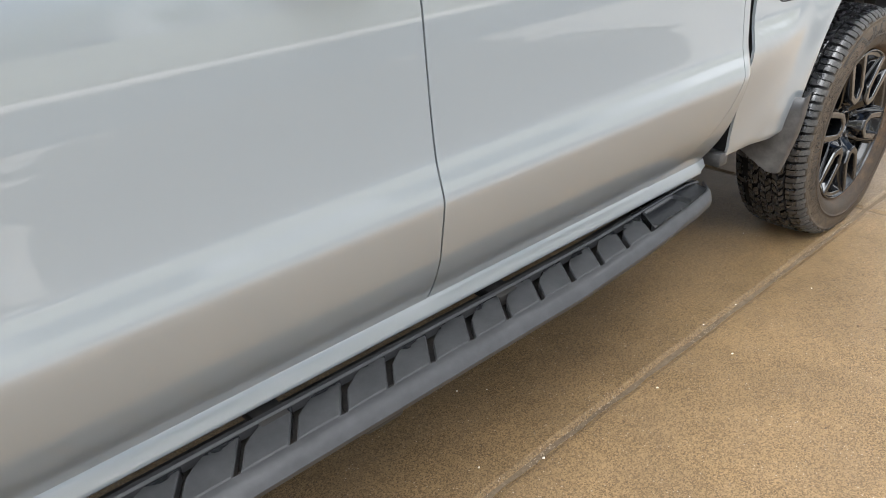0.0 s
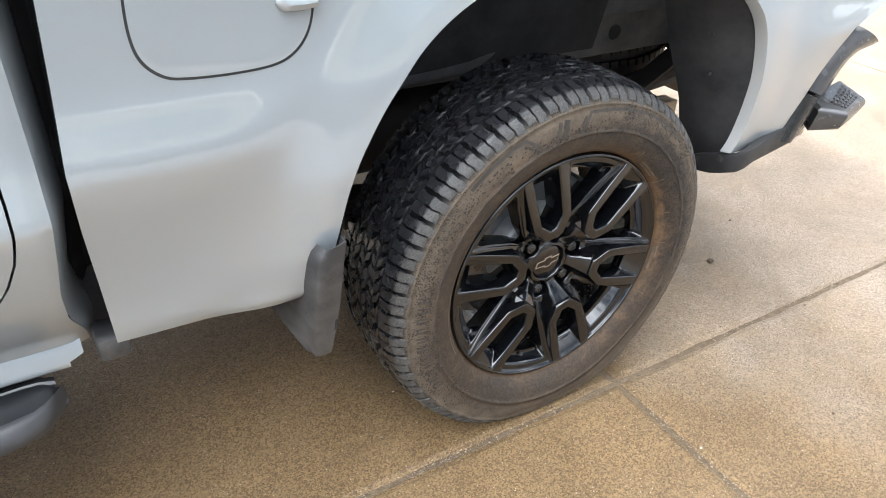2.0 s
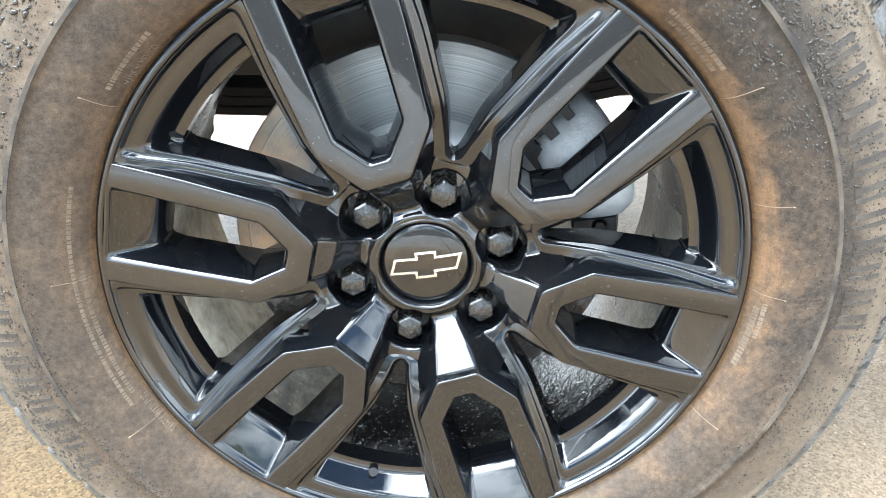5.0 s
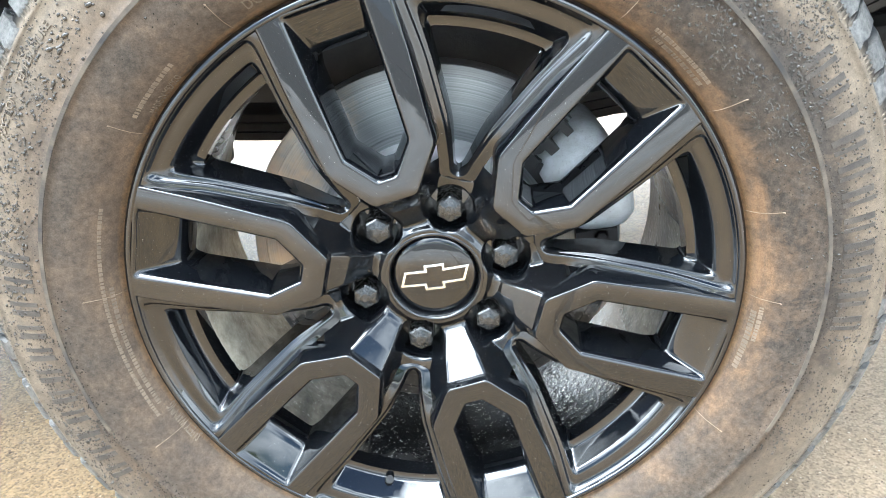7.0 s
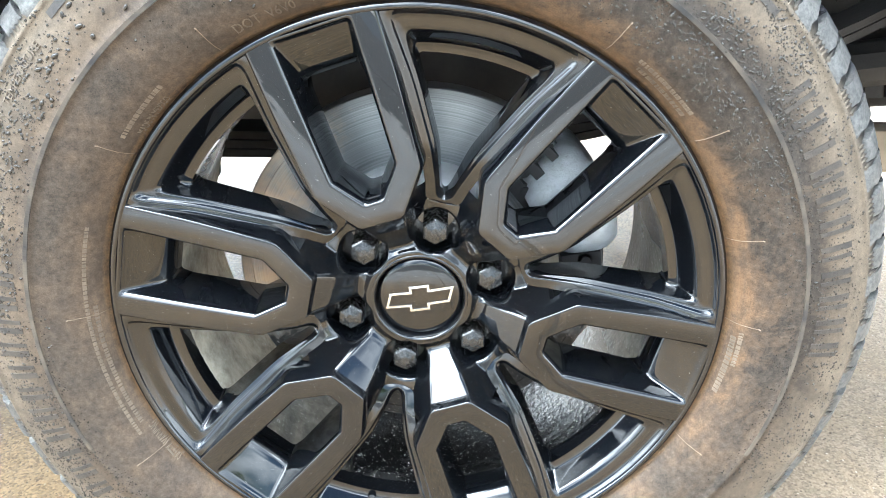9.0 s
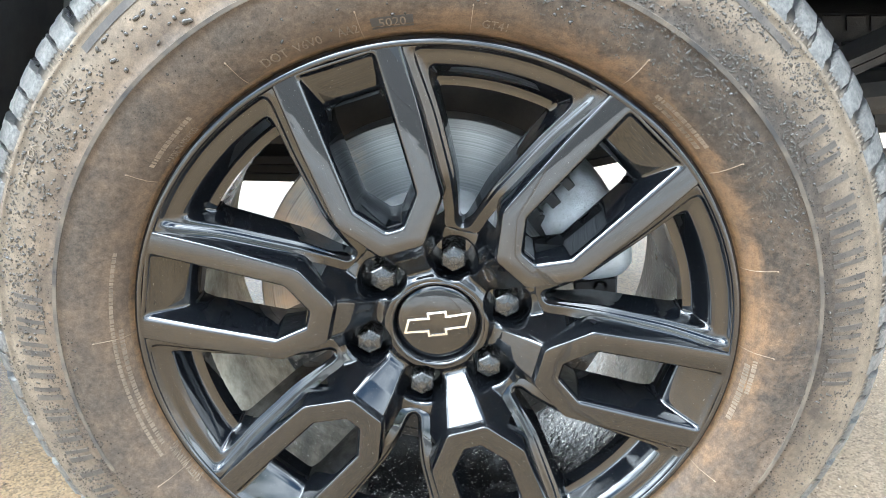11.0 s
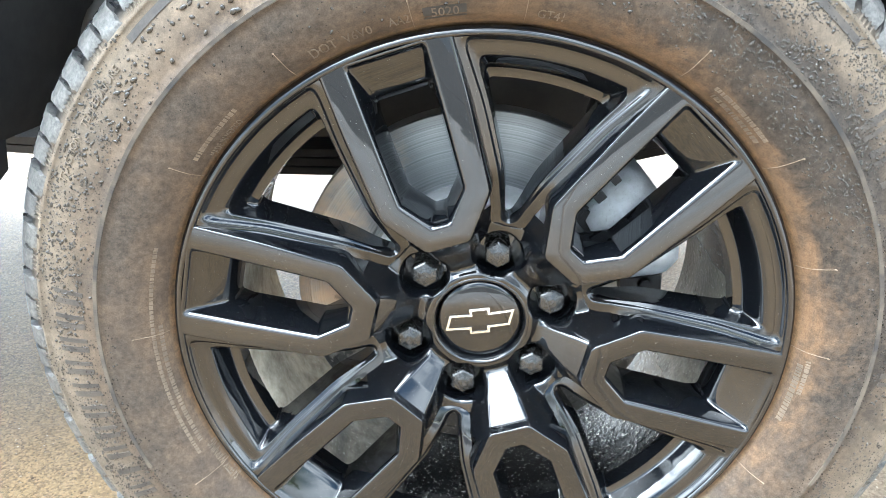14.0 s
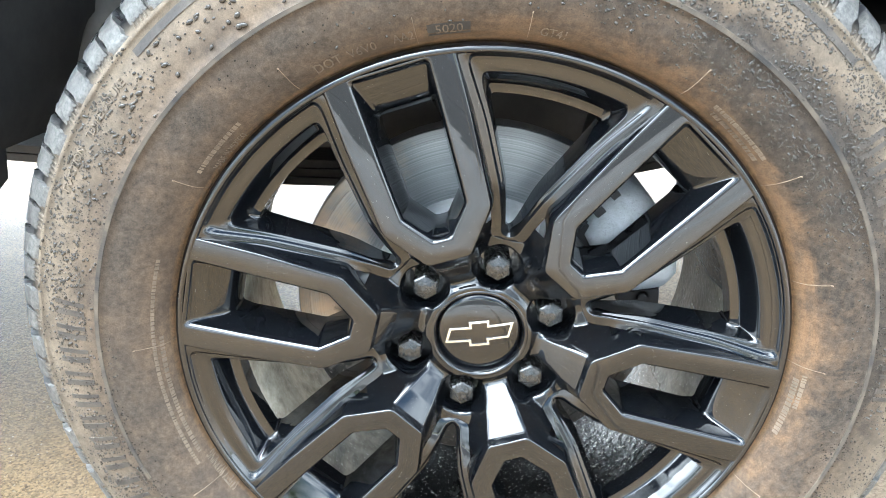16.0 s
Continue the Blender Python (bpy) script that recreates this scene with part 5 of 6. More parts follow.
def barrel_mesh():
    bm = bmesh.new()
    lathe(bm, [(0.2724, -0.030), (0.2729, -0.0370), (0.2725, -0.0408), (0.2715, -0.0434), (0.2701, -0.0451), (0.2684, -0.0459), (0.2668, -0.0459), (0.2656, -0.0452), (0.2647, -0.0436), (0.2610, -0.034), (0.2570, -0.028), (0.2500, -0.012), (0.2440, 0.008), (0.2405, 0.026), (0.2340, 0.030), (0.2300, 0.034)], 144)
    weld(bm, 0.0001)
    return bm


def barrel_inner():
    bm = bmesh.new()
    lathe(bm, [(0.2300, -0.0020), (0.2294, 0.0), (0.2288, 0.010), (0.2280, 0.030), (0.2282, 0.050), (0.2290, 0.066), (0.2325, 0.095), (0.2345, 0.110), (0.2390, 0.135), (0.2410, 0.160), (0.2425, 0.182), (0.2560, 0.186), (0.2720, 0.188), (0.2720, 0.176)], 144)
    weld(bm, 0.0001)
    return bm


# tyre section: (radius, depth)
SECTION = [(0.2705, -0.028), (0.2728, -0.0345), (0.2765, -0.0430), (0.2825, -0.0515), (0.2910, -0.0578), (0.3000, -0.0627), (0.3100, -0.0655), (0.3200, -0.0673), (0.3262, -0.0680), (0.3268, -0.0692), (0.3310, -0.0694), (0.3316, -0.0682), (0.3400, -0.0683), (0.3500, -0.0676), (0.3600, -0.0659), (0.3700, -0.0631), (0.3790, -0.0595), (0.3796, -0.0603), (0.3830, -0.0585), (0.3836, -0.0570), (0.3890, -0.0525), (0.3940, -0.0465), (0.3975, -0.0400), (0.4000, -0.030), (0.4030, -0.010), (0.4050, 0.03), (0.4060, 0.069), (0.4050, 0.108), (0.4030, 0.148), (0.3990, 0.172), (0.3900, 0.190), (0.3700, 0.202), (0.3400, 0.2065), (0.3100, 0.203), (0.2850, 0.193), (0.2720, 0.180)]
FLOOR = -0.397 + 0.0005


def rest(p):
    """Presses the tyre flat where it stands on the ground."""
    if p.z < FLOOR:
        p.z = FLOOR
    low = smooth(-0.24, -0.36, p.z)
    if p.y < 0.069:
        p.y -= 0.007 * low * smooth(0.41, 0.33, abs(p.z)) * smooth(0.06, -0.05, p.y)
    return p


def tyre_mesh():
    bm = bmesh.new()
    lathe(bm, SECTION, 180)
    bmesh.ops.recalc_face_normals(bm, faces=bm.faces)
    for v in bm.verts:
        v.co = rest(v.co)
    return bm


def block(bm, a0, a1, rows, skew=0.0, jag=0.0, seed=0):
    """A tread block from angle a0 to a1 over rows of (depth, top radius, base radius); skew leans it along the tread."""
    top, base = [], []
    rnd = random.Random(seed)
    if seed and rnd.random() < 0.55:
        rows = rows[1:]
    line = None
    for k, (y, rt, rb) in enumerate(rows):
        s = skew * k + (jag if k % 2 else 0.0)
        p, q = (rnd.uniform(-0.22, 0.22), rnd.uniform(-0.22, 0.22)) if seed else (0.0, 0.0)
        w = 0.00035 if seed else 0.0
        ys = [y + rnd.uniform(-w, w) for _ in range(3)]
        hs = [rt + rnd.uniform(-w, w) * 0.8 for _ in range(3)]
        if seed and k == 0 and len(rows) > 6:
            line = ys
        if line and k == 1:
            ys = [v + 0.0012 for v in line]
        top.append([polar(h, a, v) for a, v, h in zip((a0 + s + 0.12 + p, (a0 + a1) / 2 + s, a1 + s - 0.12 + q), ys, hs)])
        base.append([polar(rb, a, v) for a, v in zip((a0 + s + p, (a0 + a1) / 2 + s, a1 + s + q), ys)])
    t = [[bm.verts.new(rest(p)) for p in r] for r in top]
    b = [[bm.verts.new(rest(p)) for p in r] for r in base]
    for i in range(len(rows) - 1):
        for j in range(2):
            bm.faces.new((t[i][j], t[i][j + 1], t[i + 1][j + 1], t[i + 1][j]))
    for i in range(len(rows) - 1):
        bm.faces.new((t[i][0], t[i + 1][0], b[i + 1][0], b[i][0]))
        bm.faces.new((t[i + 1][2], t[i][2], b[i][2], b[i + 1][2]))
    for j in range(2):
        bm.faces.new((t[0][j + 1], t[0][j], b[0][j], b[0][j + 1]))
        bm.faces.new((t[-1][j], t[-1][j + 1], b[-1][j + 1], b[-1][j]))


def rib(y0, y1, r0, rm, r1, n=4):
    """Rows of a tread rib from depth y0 to y1, with a narrow chamfer along both grooves."""
    out = [(y0, r0 - 0.0030, 0.4005), (y0 + 0.0012, r0 - 0.0008, 0.4005), (y0 + 0.0036, r0, 0.4005)]
    for i in range(1, n):
        u = i / n
        out.append((y0 + (y1 - y0) * u, r0 + (r1 - r0) * u + rm * math.sin(math.pi * u), 0.402))
    return out + [(y1, r1, 0.4005)]


SHOULDER_A = [(-0.0582, 0.3846, 0.3825), (-0.0562, 0.3885, 0.3855), (-0.0515, 0.3950, 0.3885), (-0.0430, 0.4030, 0.393), (-0.0330, 0.4085, 0.396), (-0.0200, 0.4115, 0.398), (-0.0016, 0.4143, 0.4005), (0.0, 0.4122, 0.4005)]
SHOULDER_B = [(-0.0540, 0.3905, 0.3880), (-0.0505, 0.3965, 0.391), (-0.0415, 0.4040, 0.394), (-0.0310, 0.4090, 0.396), (-0.0200, 0.4115, 0.398), (-0.0016, 0.4143, 0.4005), (0.0, 0.4122, 0.4005)]
RIB_1 = rib(0.0055, 0.0235, 0.4150, 0.0, 0.4162, 3)
RIB_1B = rib(0.0270, 0.0440, 0.4164, 0.0, 0.4168, 3)
RIB_2 = rib(0.0490, 0.0670, 0.4170, 0.0, 0.4172, 3)
RIB_2B = rib(0.0700, 0.0890, 0.4172, 0.0, 0.4170, 3)
RIB_3 = rib(0.0940, 0.1130, 0.4168, 0.0, 0.4162, 3)
RIB_3B = rib(0.1160, 0.1325, 0.4162, 0.0, 0.4150, 3)
SHOULDER_F = [(0.1390, 0.4145, 0.4005), (0.158, 0.4115, 0.398), (0.171, 0.4085, 0.396), (0.182, 0.4010, 0.393)]


def tread_parts(tyre):
    n = 100
    pitch = 360 / n
    for i in range(n):
        bm = bmesh.new()
        a = i * pitch
        block(bm, a, a + pitch * 0.79, SHOULDER_A if i % 2 else SHOULDER_B, 0.12, 0.30 if i % 2 else -0.20)
        part("shoulder_block", bm, TREAD, tyre, "", True, 38)
    for rows, n, skew, jag in ((RIB_1, 96, 0.55, 0.35), (RIB_1B, 92, -0.50, -0.4)):
        pitch = 360 / n
        for i in range(n):
            bm = bmesh.new()
            a = i * pitch + (0.8 if rows is RIB_1B else 0.0)
            block(bm, a, a + pitch * (0.74 if i % 2 else 0.62), rows, skew, jag if i % 2 else -jag, i + n)
            part("tread_block", bm, TREAD, tyre, "", False)
    bm = bmesh.new()
    for rows, m, skew in ((RIB_2, 84, 0.6), (RIB_2B, 84, -0.6), (RIB_3, 92, 0.55), (RIB_3B, 96, -0.5), (SHOULDER_F, 100, -0.1)):
        p = 360 / m
        for i in range(m):
            block(bm, i * p, i * p + p * (0.78 if i % 2 else 0.66), rows, skew, 0.4 if i % 2 else -0.35, i + 7)
    tagged(part("tread_ribs", bm, TREAD, tyre, "", False), kind="stuff")
    # ladder of small ribs between shoulder and sidewall
    bm = bmesh.new()
    for i in range(0, 100, 2):
        for k in range(4):
            a = i * 3.6 + 0.35 + k * 0.62
            block(bm, a, a + 0.34, [(-0.0587, 0.3832, 0.3815), (-0.0566, 0.3866, 0.3845), (-0.0543, 0.3893, 0.3872)], 0.0)
        a = i * 3.6 - 0.75
        block(bm, a, a + 0.5, [(-0.0575, 0.3862, 0.3840), (-0.0530, 0.3925, 0.3890), (-0.0470, 0.3985, 0.3920)], 0.22)
    tagged(part("shoulder_ladder", bm, RUBBER, tyre, "", False), kind="stuff")


def on_wall(r, deg, lift=0.0):
    """A place on the sidewall's outer face."""
    table = [(a, b) for a, b in SECTION[:22]]
    p = polar(r, deg, lerp_table(table, r))
    p = rest(p)
    return p + Vector((0, -lift, 0))


def wall_patch(bm, r0, r1, a0, a1, lift, n=None):
    """A raised patch of the sidewall."""
    n = n or max(1, int((a1 - a0) / 1.5))
    ang = [a0 + (a1 - a0) * i / n for i in range(n + 1)]
    k = max(1, int((r1 - r0) / 0.003))
    rows = [[on_wall(r0, a, -0.0006) for a in ang]] + [[on_wall(r0 + 0.0003 + (r1 - r0 - 0.0006) * i / k, a, lift) for a in ang] for i in range(k + 1)] + [[on_wall(r1, a, -0.0006) for a in ang]]
    vs = grid(bm, rows)
    for k in (0, -1):
        bm.faces.new([r[k] for r in vs])


def build_wheel(at, name_tyre="tyre", full=True):
    """Tyre and rim set with the axle at the given place."""
    m = Matrix.Translation(at)
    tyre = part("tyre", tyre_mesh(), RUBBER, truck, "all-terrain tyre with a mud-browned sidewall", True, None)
    tyre.matrix_local = m
    rim = part("wheel_rim", barrel_mesh(), GLOSS, truck, "gloss black six-spoke alloy wheel")
    rim.matrix_local = m
    part("barrel", barrel_inner(), BARREL, rim, "dust-streaked inner barrel")
    s = part("spoke", spoke_mesh(), [GLOSS, FACE], rim, "", True, 50)
    w = part("web", web_mesh(), GLOSS, rim, "", True, 70)
    h = part("hub_shoulder", hub_sector(), GLOSS, rim, "", True, 45)
    nut = part("lug_nut", nut_mesh(), NUT, rim, "black hexagonal nut, worn grey at its end", True, 12)
    for k in range(6):
        turn = Matrix.Rotation(-radians(LOOPS[k]), 4, "Y")
        gap = Matrix.Rotation(-radians(LOOPS[k] + 30), 4, "Y")
        for src, mm, first in ((s, turn, k == 0), (w, gap, k == 0), (h, turn, k == 0), (nut, gap, k == 0)):
            ob = src if first else src.copy()
            if not first:
                scene.collection.objects.link(ob)
                ob.parent = rim
            ob.matrix_local = mm
    cap = part("centre_cap", cap_mesh(), GLOSS, rim, "", True, 40)
    part("cap_bezel", bezel_mesh(), GLOSS, rim, "", True, 60)
    part("badge", badge_mesh(), CHROME, cap, "bright outlined bar badge", False)
    bm = bmesh.new()
    tube(bm, [polar(0.250, -104, 0.0), polar(0.240, -104, -0.014), polar(0.234, -104, -0.020)], [0.0055, 0.0050, 0.0042], 12)
    part("valve_stem", bm, LINER, rim)
    return tyre, rim


tyre, rim = build_wheel(HUB)
tread_parts(tyre)


# ---- brake and axle behind the wheel ----
def disc_mesh():
    bm = bmesh.new()
    lathe(bm, [(0.1085, 0.075), (0.1200, 0.0725), (0.1212, 0.0672), (0.1225, 0.0662), (0.1735, 0.0662), (0.1740, 0.0650), (0.1835, 0.0650), (0.1850, 0.0665), (0.1850, 0.092), (0.1830, 0.094), (0.09, 0.094)], 144)
    weld(bm, 0.0001)
    return bm


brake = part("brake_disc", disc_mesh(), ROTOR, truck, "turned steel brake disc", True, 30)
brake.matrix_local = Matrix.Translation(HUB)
bm = bmesh.new()
lathe(bm, [(0.060, 0.032), (0.100, 0.034), (0.106, 0.038), (0.109, 0.046), (0.1115, 0.060), (0.1120, 0.078)], 96)
weld(bm, 0.0001)
part("hat", bm, HAT, brake, "pale bell of the brake disc", True, 40)


def caliper_mesh():
    bm = bmesh.new()
    rows = []
    for i in range(33):
        u = i / 32
        a = 6 + 39 * u
        r0 = lerp_table([(0.0, 0.156), (0.06, 0.140), (0.2, 0.130), (0.5, 0.124), (0.85, 0.128), (0.96, 0.138), (1.0, 0.150)], u)
        r1 = lerp_table([(0.0, 0.180), (0.05, 0.192), (0.15, 0.199), (0.5, 0.203), (0.85, 0.199), (0.95, 0.192), (1.0, 0.180)], u)
        # two lobes over the pistons, with a dip between them
        lobe = 0.012 * math.exp(-((u - 0.30) / 0.17) ** 2) + 0.012 * math.exp(-((u - 0.74) / 0.15) ** 2)
        y0 = lerp_table([(0.0, 0.062), (0.05, 0.048), (0.15, 0.042), (0.85, 0.042), (0.95, 0.048), (1.0, 0.062)], u) - lobe
        row = [polar(r0, a, 0.064)]
        for k in range(9):
            v = k / 8
            edge = max(0.0, abs(v - 0.5) * 2 - 0.45) / 0.55
            row.append(polar(r0 + (r1 - r0) * (0.03 + 0.94 * v), a, y0 + 0.011 * edge ** 2 + 0.0006 * noise.noise((a * 0.4, v * 6, 1.0))))
        rows.append(row + [polar(r1, a, y0 + 0.022), polar(r1, a, 0.125), polar(r0, a, 0.125), polar(r0, a, 0.098)])
    vs = grid(bm, rows, True)
    bm.faces.new(vs[0][::-1])
    bm.faces.new(vs[-1])
    bmesh.ops.recalc_face_normals(bm, faces=bm.faces)
    return bm


caliper = part("brake_caliper", caliper_mesh(), CAST, truck, "cast grey brake caliper", True, 40)
caliper.matrix_local = Matrix.Translation(HUB)
def polar_box(bm, r0, r1, a0, a1, y0, y1):
    """A block bent round the axle."""
    p = [[polar(r, a, y) for r, a in ((r0, a0), (r1, a0), (r1, a1), (r0, a1))] for y in (y0, y1)]
    v = grid(bm, p, True)
    bm.faces.new(v[0][::-1])
    bm.faces.new(v[1])
    bmesh.ops.recalc_face_normals(bm, faces=bm.faces)


for r0, r1, a0, a1, y0 in ((0.134, 0.182, 45.5, 51.0, 0.050), (0.124, 0.138, 30.0, 47.0, 0.048), (0.150, 0.160, 42.0, 47.5, 0.040), (0.140, 0.180, 2.0, 7.0, 0.050), (0.172, 0.180, 43.0, 49.0, 0.042)):
    bm = bmesh.new()
    polar_box(bm, r0, r1, a0, a1, y0, 0.105)
    part("caliper_bracket", bm, CHASSIS, caliper, "black pad bracket", False)
for r, a, y in ((0.134, 40.3, 0.046), (0.160, 48.0, 0.046), (0.146, 47.0, 0.046), (0.164, 4.5, 0.046), (0.186, 26.0, 0.040)):
    bm = bmesh.new()
    tube(bm, [polar(r, a, y), polar(r, a, y + 0.012)], 0.0052, 6)
    tube(bm, [polar(r, a, y + 0.004), polar(r, a, y + 0.02)], 0.0075, 12)
    part("bolt", bm, CHASSIS if r < 0.18 else CAST, caliper, "", False)
bm = bmesh.new()
lathe(bm, [(0.03, 0.095), (0.168, 0.098), (0.172, 0.104), (0.168, 0.112), (0.05, 0.12)], 60)
plate = part("backing_plate", bm, CHASSIS, truck)
plate.matrix_local = Matrix.Translation(HUB)

bm = bmesh.new()
tube(bm, [(0, 0.10, 0.397), (0, 0.70, 0.397), (0, 0.80, 0.397), (0, 0.95, 0.397), (0, 1.10, 0.397), (0, 1.20, 0.397), (0, 1.80, 0.397)], [0.045, 0.045, 0.075, 0.13, 0.075, 0.045, 0.045], 20)
part("rear_axle", bm, CHASSIS, truck, "black rear axle", True, 40)
for y in (0.33, 1.57):
    bm = bmesh.new()
    for k, (ln, z) in enumerate(((0.70, 0.484), (0.62, 0.472), (0.36, 0.460))):
        rows = []
        for i in range(25):
            x = -ln + 2 * ln * i / 24
            zz = z + (0.035 * (x / 0.72) ** 2 if x < 0 else 0.46 * x * x) - 0.012
            rows.append([(x, y - 0.032, zz - 0.0045), (x, y + 0.032, zz - 0.0045), (x, y + 0.032, zz + 0.0055), (x, y - 0.032, zz + 0.0055)])
        vs = grid(bm, rows, True)
        bm.faces.new(vs[0])
        bm.faces.new(vs[-1])
    weld(bm)
    part("leaf_spring", bm, CHASSIS, truck, "black leaf spring pack", True, 40)
    bm = bmesh.new()
    rows = []
    for i in range(60):
        x = -2.9 + 3.9 * i / 59
        up = 0.176 * smooth(-0.62, -0.28, x) - 0.050 * smooth(0.66, 0.90, x)
        rows.append([(x, y + 0.034, 0.515 + up), (x, y + 0.028, 0.521 + up), (x, y + 0.028, 0.70 + up * 0.9), (x, y + 0.11, 0.70 + up * 0.9), (x, y + 0.11, 0.515 + up)])
    vs = grid(bm, rows, True)
    bm.faces.new(vs[0])
    bm.faces.new(vs[-1])
    bmesh.ops.recalc_face_normals(bm, faces=bm.faces)
    rail = part("frame_rail", bm, FRAME, truck, "dusty grey-brown frame rail", True, 30)
    bm = bmesh.new()
    tube(bm, [(0.447, y + 0.030, 0.747), (0.447, y + 0.0265, 0.747)], [0.021, 0.019], 24)
    part("grommet", bm, LINER, rail, "dark rubber grommet")
    bm = bmesh.new()
    box(bm, (-0.408, y + 0.02, 0.548), (-0.345, y + 0.05, 0.72), 0.004)
    part("hanger_plate", bm, HANGER, rail)
    bm = bmesh.new()
    box(bm, (-0.345, y - 0.03, 0.405), (-0.285, y + 0.03, 0.445), 0.008)
    part("spring_clamp", bm, CHASSIS, truck)
# tank shield ahead of the axle, with ribs
bm = bmesh.new()
box(bm, (-1.45, 0.50, 0.428), (-0.43, 1.05, 0.72), 0.03)
ribs = []
for i in range(6):
    x = -0.50 - 0.15 * i
    rib_bm = bmesh.new()
    box(rib_bm, (x - 0.012, 0.488, 0.45), (x + 0.012, 0.505, 0.70), 0.004)
    ribs.append(rib_bm)
TANK = dusty("dull_tank_plastic", (0.022, 0.023, 0.027), (0.058, 0.058, 0.058), 0.5)
shield = part("tank_shield", bm, TANK, truck, "dull black fuel tank shield")
for rib_bm in ribs:
    part("rib", rib_bm, TANK, shield)
bm = bmesh.new()
box(bm, (-0.86, 0.36, 0.505), (-0.62, 0.44, 0.76), 0.008)
box(bm, (-0.60, 0.38, 0.565), (-0.50, 0.44, 0.76), 0.008)
part("crossmember_gusset", bm, CHASSIS, truck)
# floor of the bed and the inner wall, dark
bm = bmesh.new()
box(bm, (-0.86, 0.38, 0.74), (0.96, 1.52, 0.78))
part("bed_floor", bm, CHASSIS, truck, "", False)
bm = bmesh.new()
rows = []
for i in range(81):
    x = -0.58 + 1.55 * i / 80
    low = lerp_table([(-0.58, 0.682), (-0.25, 0.700), (0.0, 0.712), (0.06, 0.740), (0.13, 0.790), (0.60, 0.800), (0.97, 0.80)], x)
    rows.append([(x, 0.02, 1.075), (x, 0.30, 1.072), (x, 0.342, 1.03), (x, 0.345, 0.90), (x, 0.344 - 0.006 * math.sin(x * 9), low + 0.05), (x, 0.340, low + 0.008), (x, 0.343, low), (x, 0.352, low - 0.002), (x, 0.358, low + 0.02)])
grid(bm, rows)
weld(bm)
part("inner_wheelhouse", bm, dusty("dusty_felt_panel", (0.075, 0.077, 0.082), (0.135, 0.133, 0.131), 0.9, 16, 0.2), truck, "dusty black felt inner wheelhouse", True, 60)
bm = bmesh.new()
tube(bm, [(-1.6, 0.62, 0.52), (-0.66, 0.62, 0.49), (-0.60, 0.62, 0.49), (-0.58, 0.62, 0.49), (0.36, 0.62, 0.50), (0.38, 0.62, 0.50), (0.48, 0.62, 0.52)], [0.035, 0.035, 0.06, 0.115, 0.115, 0.06, 0.035], 20)
part("exhaust_muffler", bm, CHASSIS, truck, "dark exhaust muffler under the bed", True, 40)
bm = bmesh.new()
tube(bm, [(0.14, 0.30, 0.42), (0.22, 0.36, 0.72)], 0.026, 16)
tube(bm, [(0.17, 0.325, 0.53), (0.22, 0.36, 0.72)], 0.034, 16)
part("shock_absorber", bm, CHASSIS, truck, "", True, 40)


# spare tyre slung under the bed
def spare():
    bm = bmesh.new()
    lathe(bm, [(0.22, -0.08), (0.26, -0.10), (0.33, -0.115), (0.37, -0.10), (0.385, -0.085), (0.39, 0.0), (0.385, 0.085), (0.37, 0.10), (0.33, 0.115), (0.26, 0.10), (0.22, 0.08), (0.10, 0.03), (0.10, -0.03)], 90)
    for r, y0 in ((0.392, -0.085), (0.398, -0.03), (0.398, 0.02), (0.392, 0.06)):
        for i in range(72):
            block(bm, i * 5, i * 5 + 4.1, [(y0, r, 0.384), (y0 + 0.022, r, 0.384)], 0.6)
    return bm


sp = part("spare_tyre", spare(), dusty("dull_spare_rubber", (0.012, 0.012, 0.013), (0.030, 0.028, 0.026), 0.6, 30, 0.3), truck, "black spare tyre slung under the bed", True, 30)
sp.matrix_local = Matrix.Translation((0.72, 0.95, 0.535)) @ Matrix.Rotation(radians(90), 4, "X")
bm = bmesh.new()
tube(bm, [(0.55, 0.52, 0.50), (0.80, 0.50, 0.53), (1.0, 0.50, 0.56)], 0.035, 10)
part("exhaust_hanger", bm, CHASSIS, truck)
bm = bmesh.new()
box(bm, (1.0, 0.15, 0.42), (1.08, 1.75, 0.50), 0.008)
box(bm, (0.46, 0.58, 0.315), (1.02, 0.645, 0.390), 0.008)
part("hitch_bar", bm, TAN, truck, "mud-coated steel hitch bar", True, 40)
for y in (0.52, 0.58):
    bm = bmesh.new()
    tube(bm, [(0.70, 0.577, 0.372 if y < 0.55 else 0.338), (0.70, 0.585, 0.372 if y < 0.55 else 0.338)], 0.013, 12)
    part("bolt_hole", bm, LINER, truck)

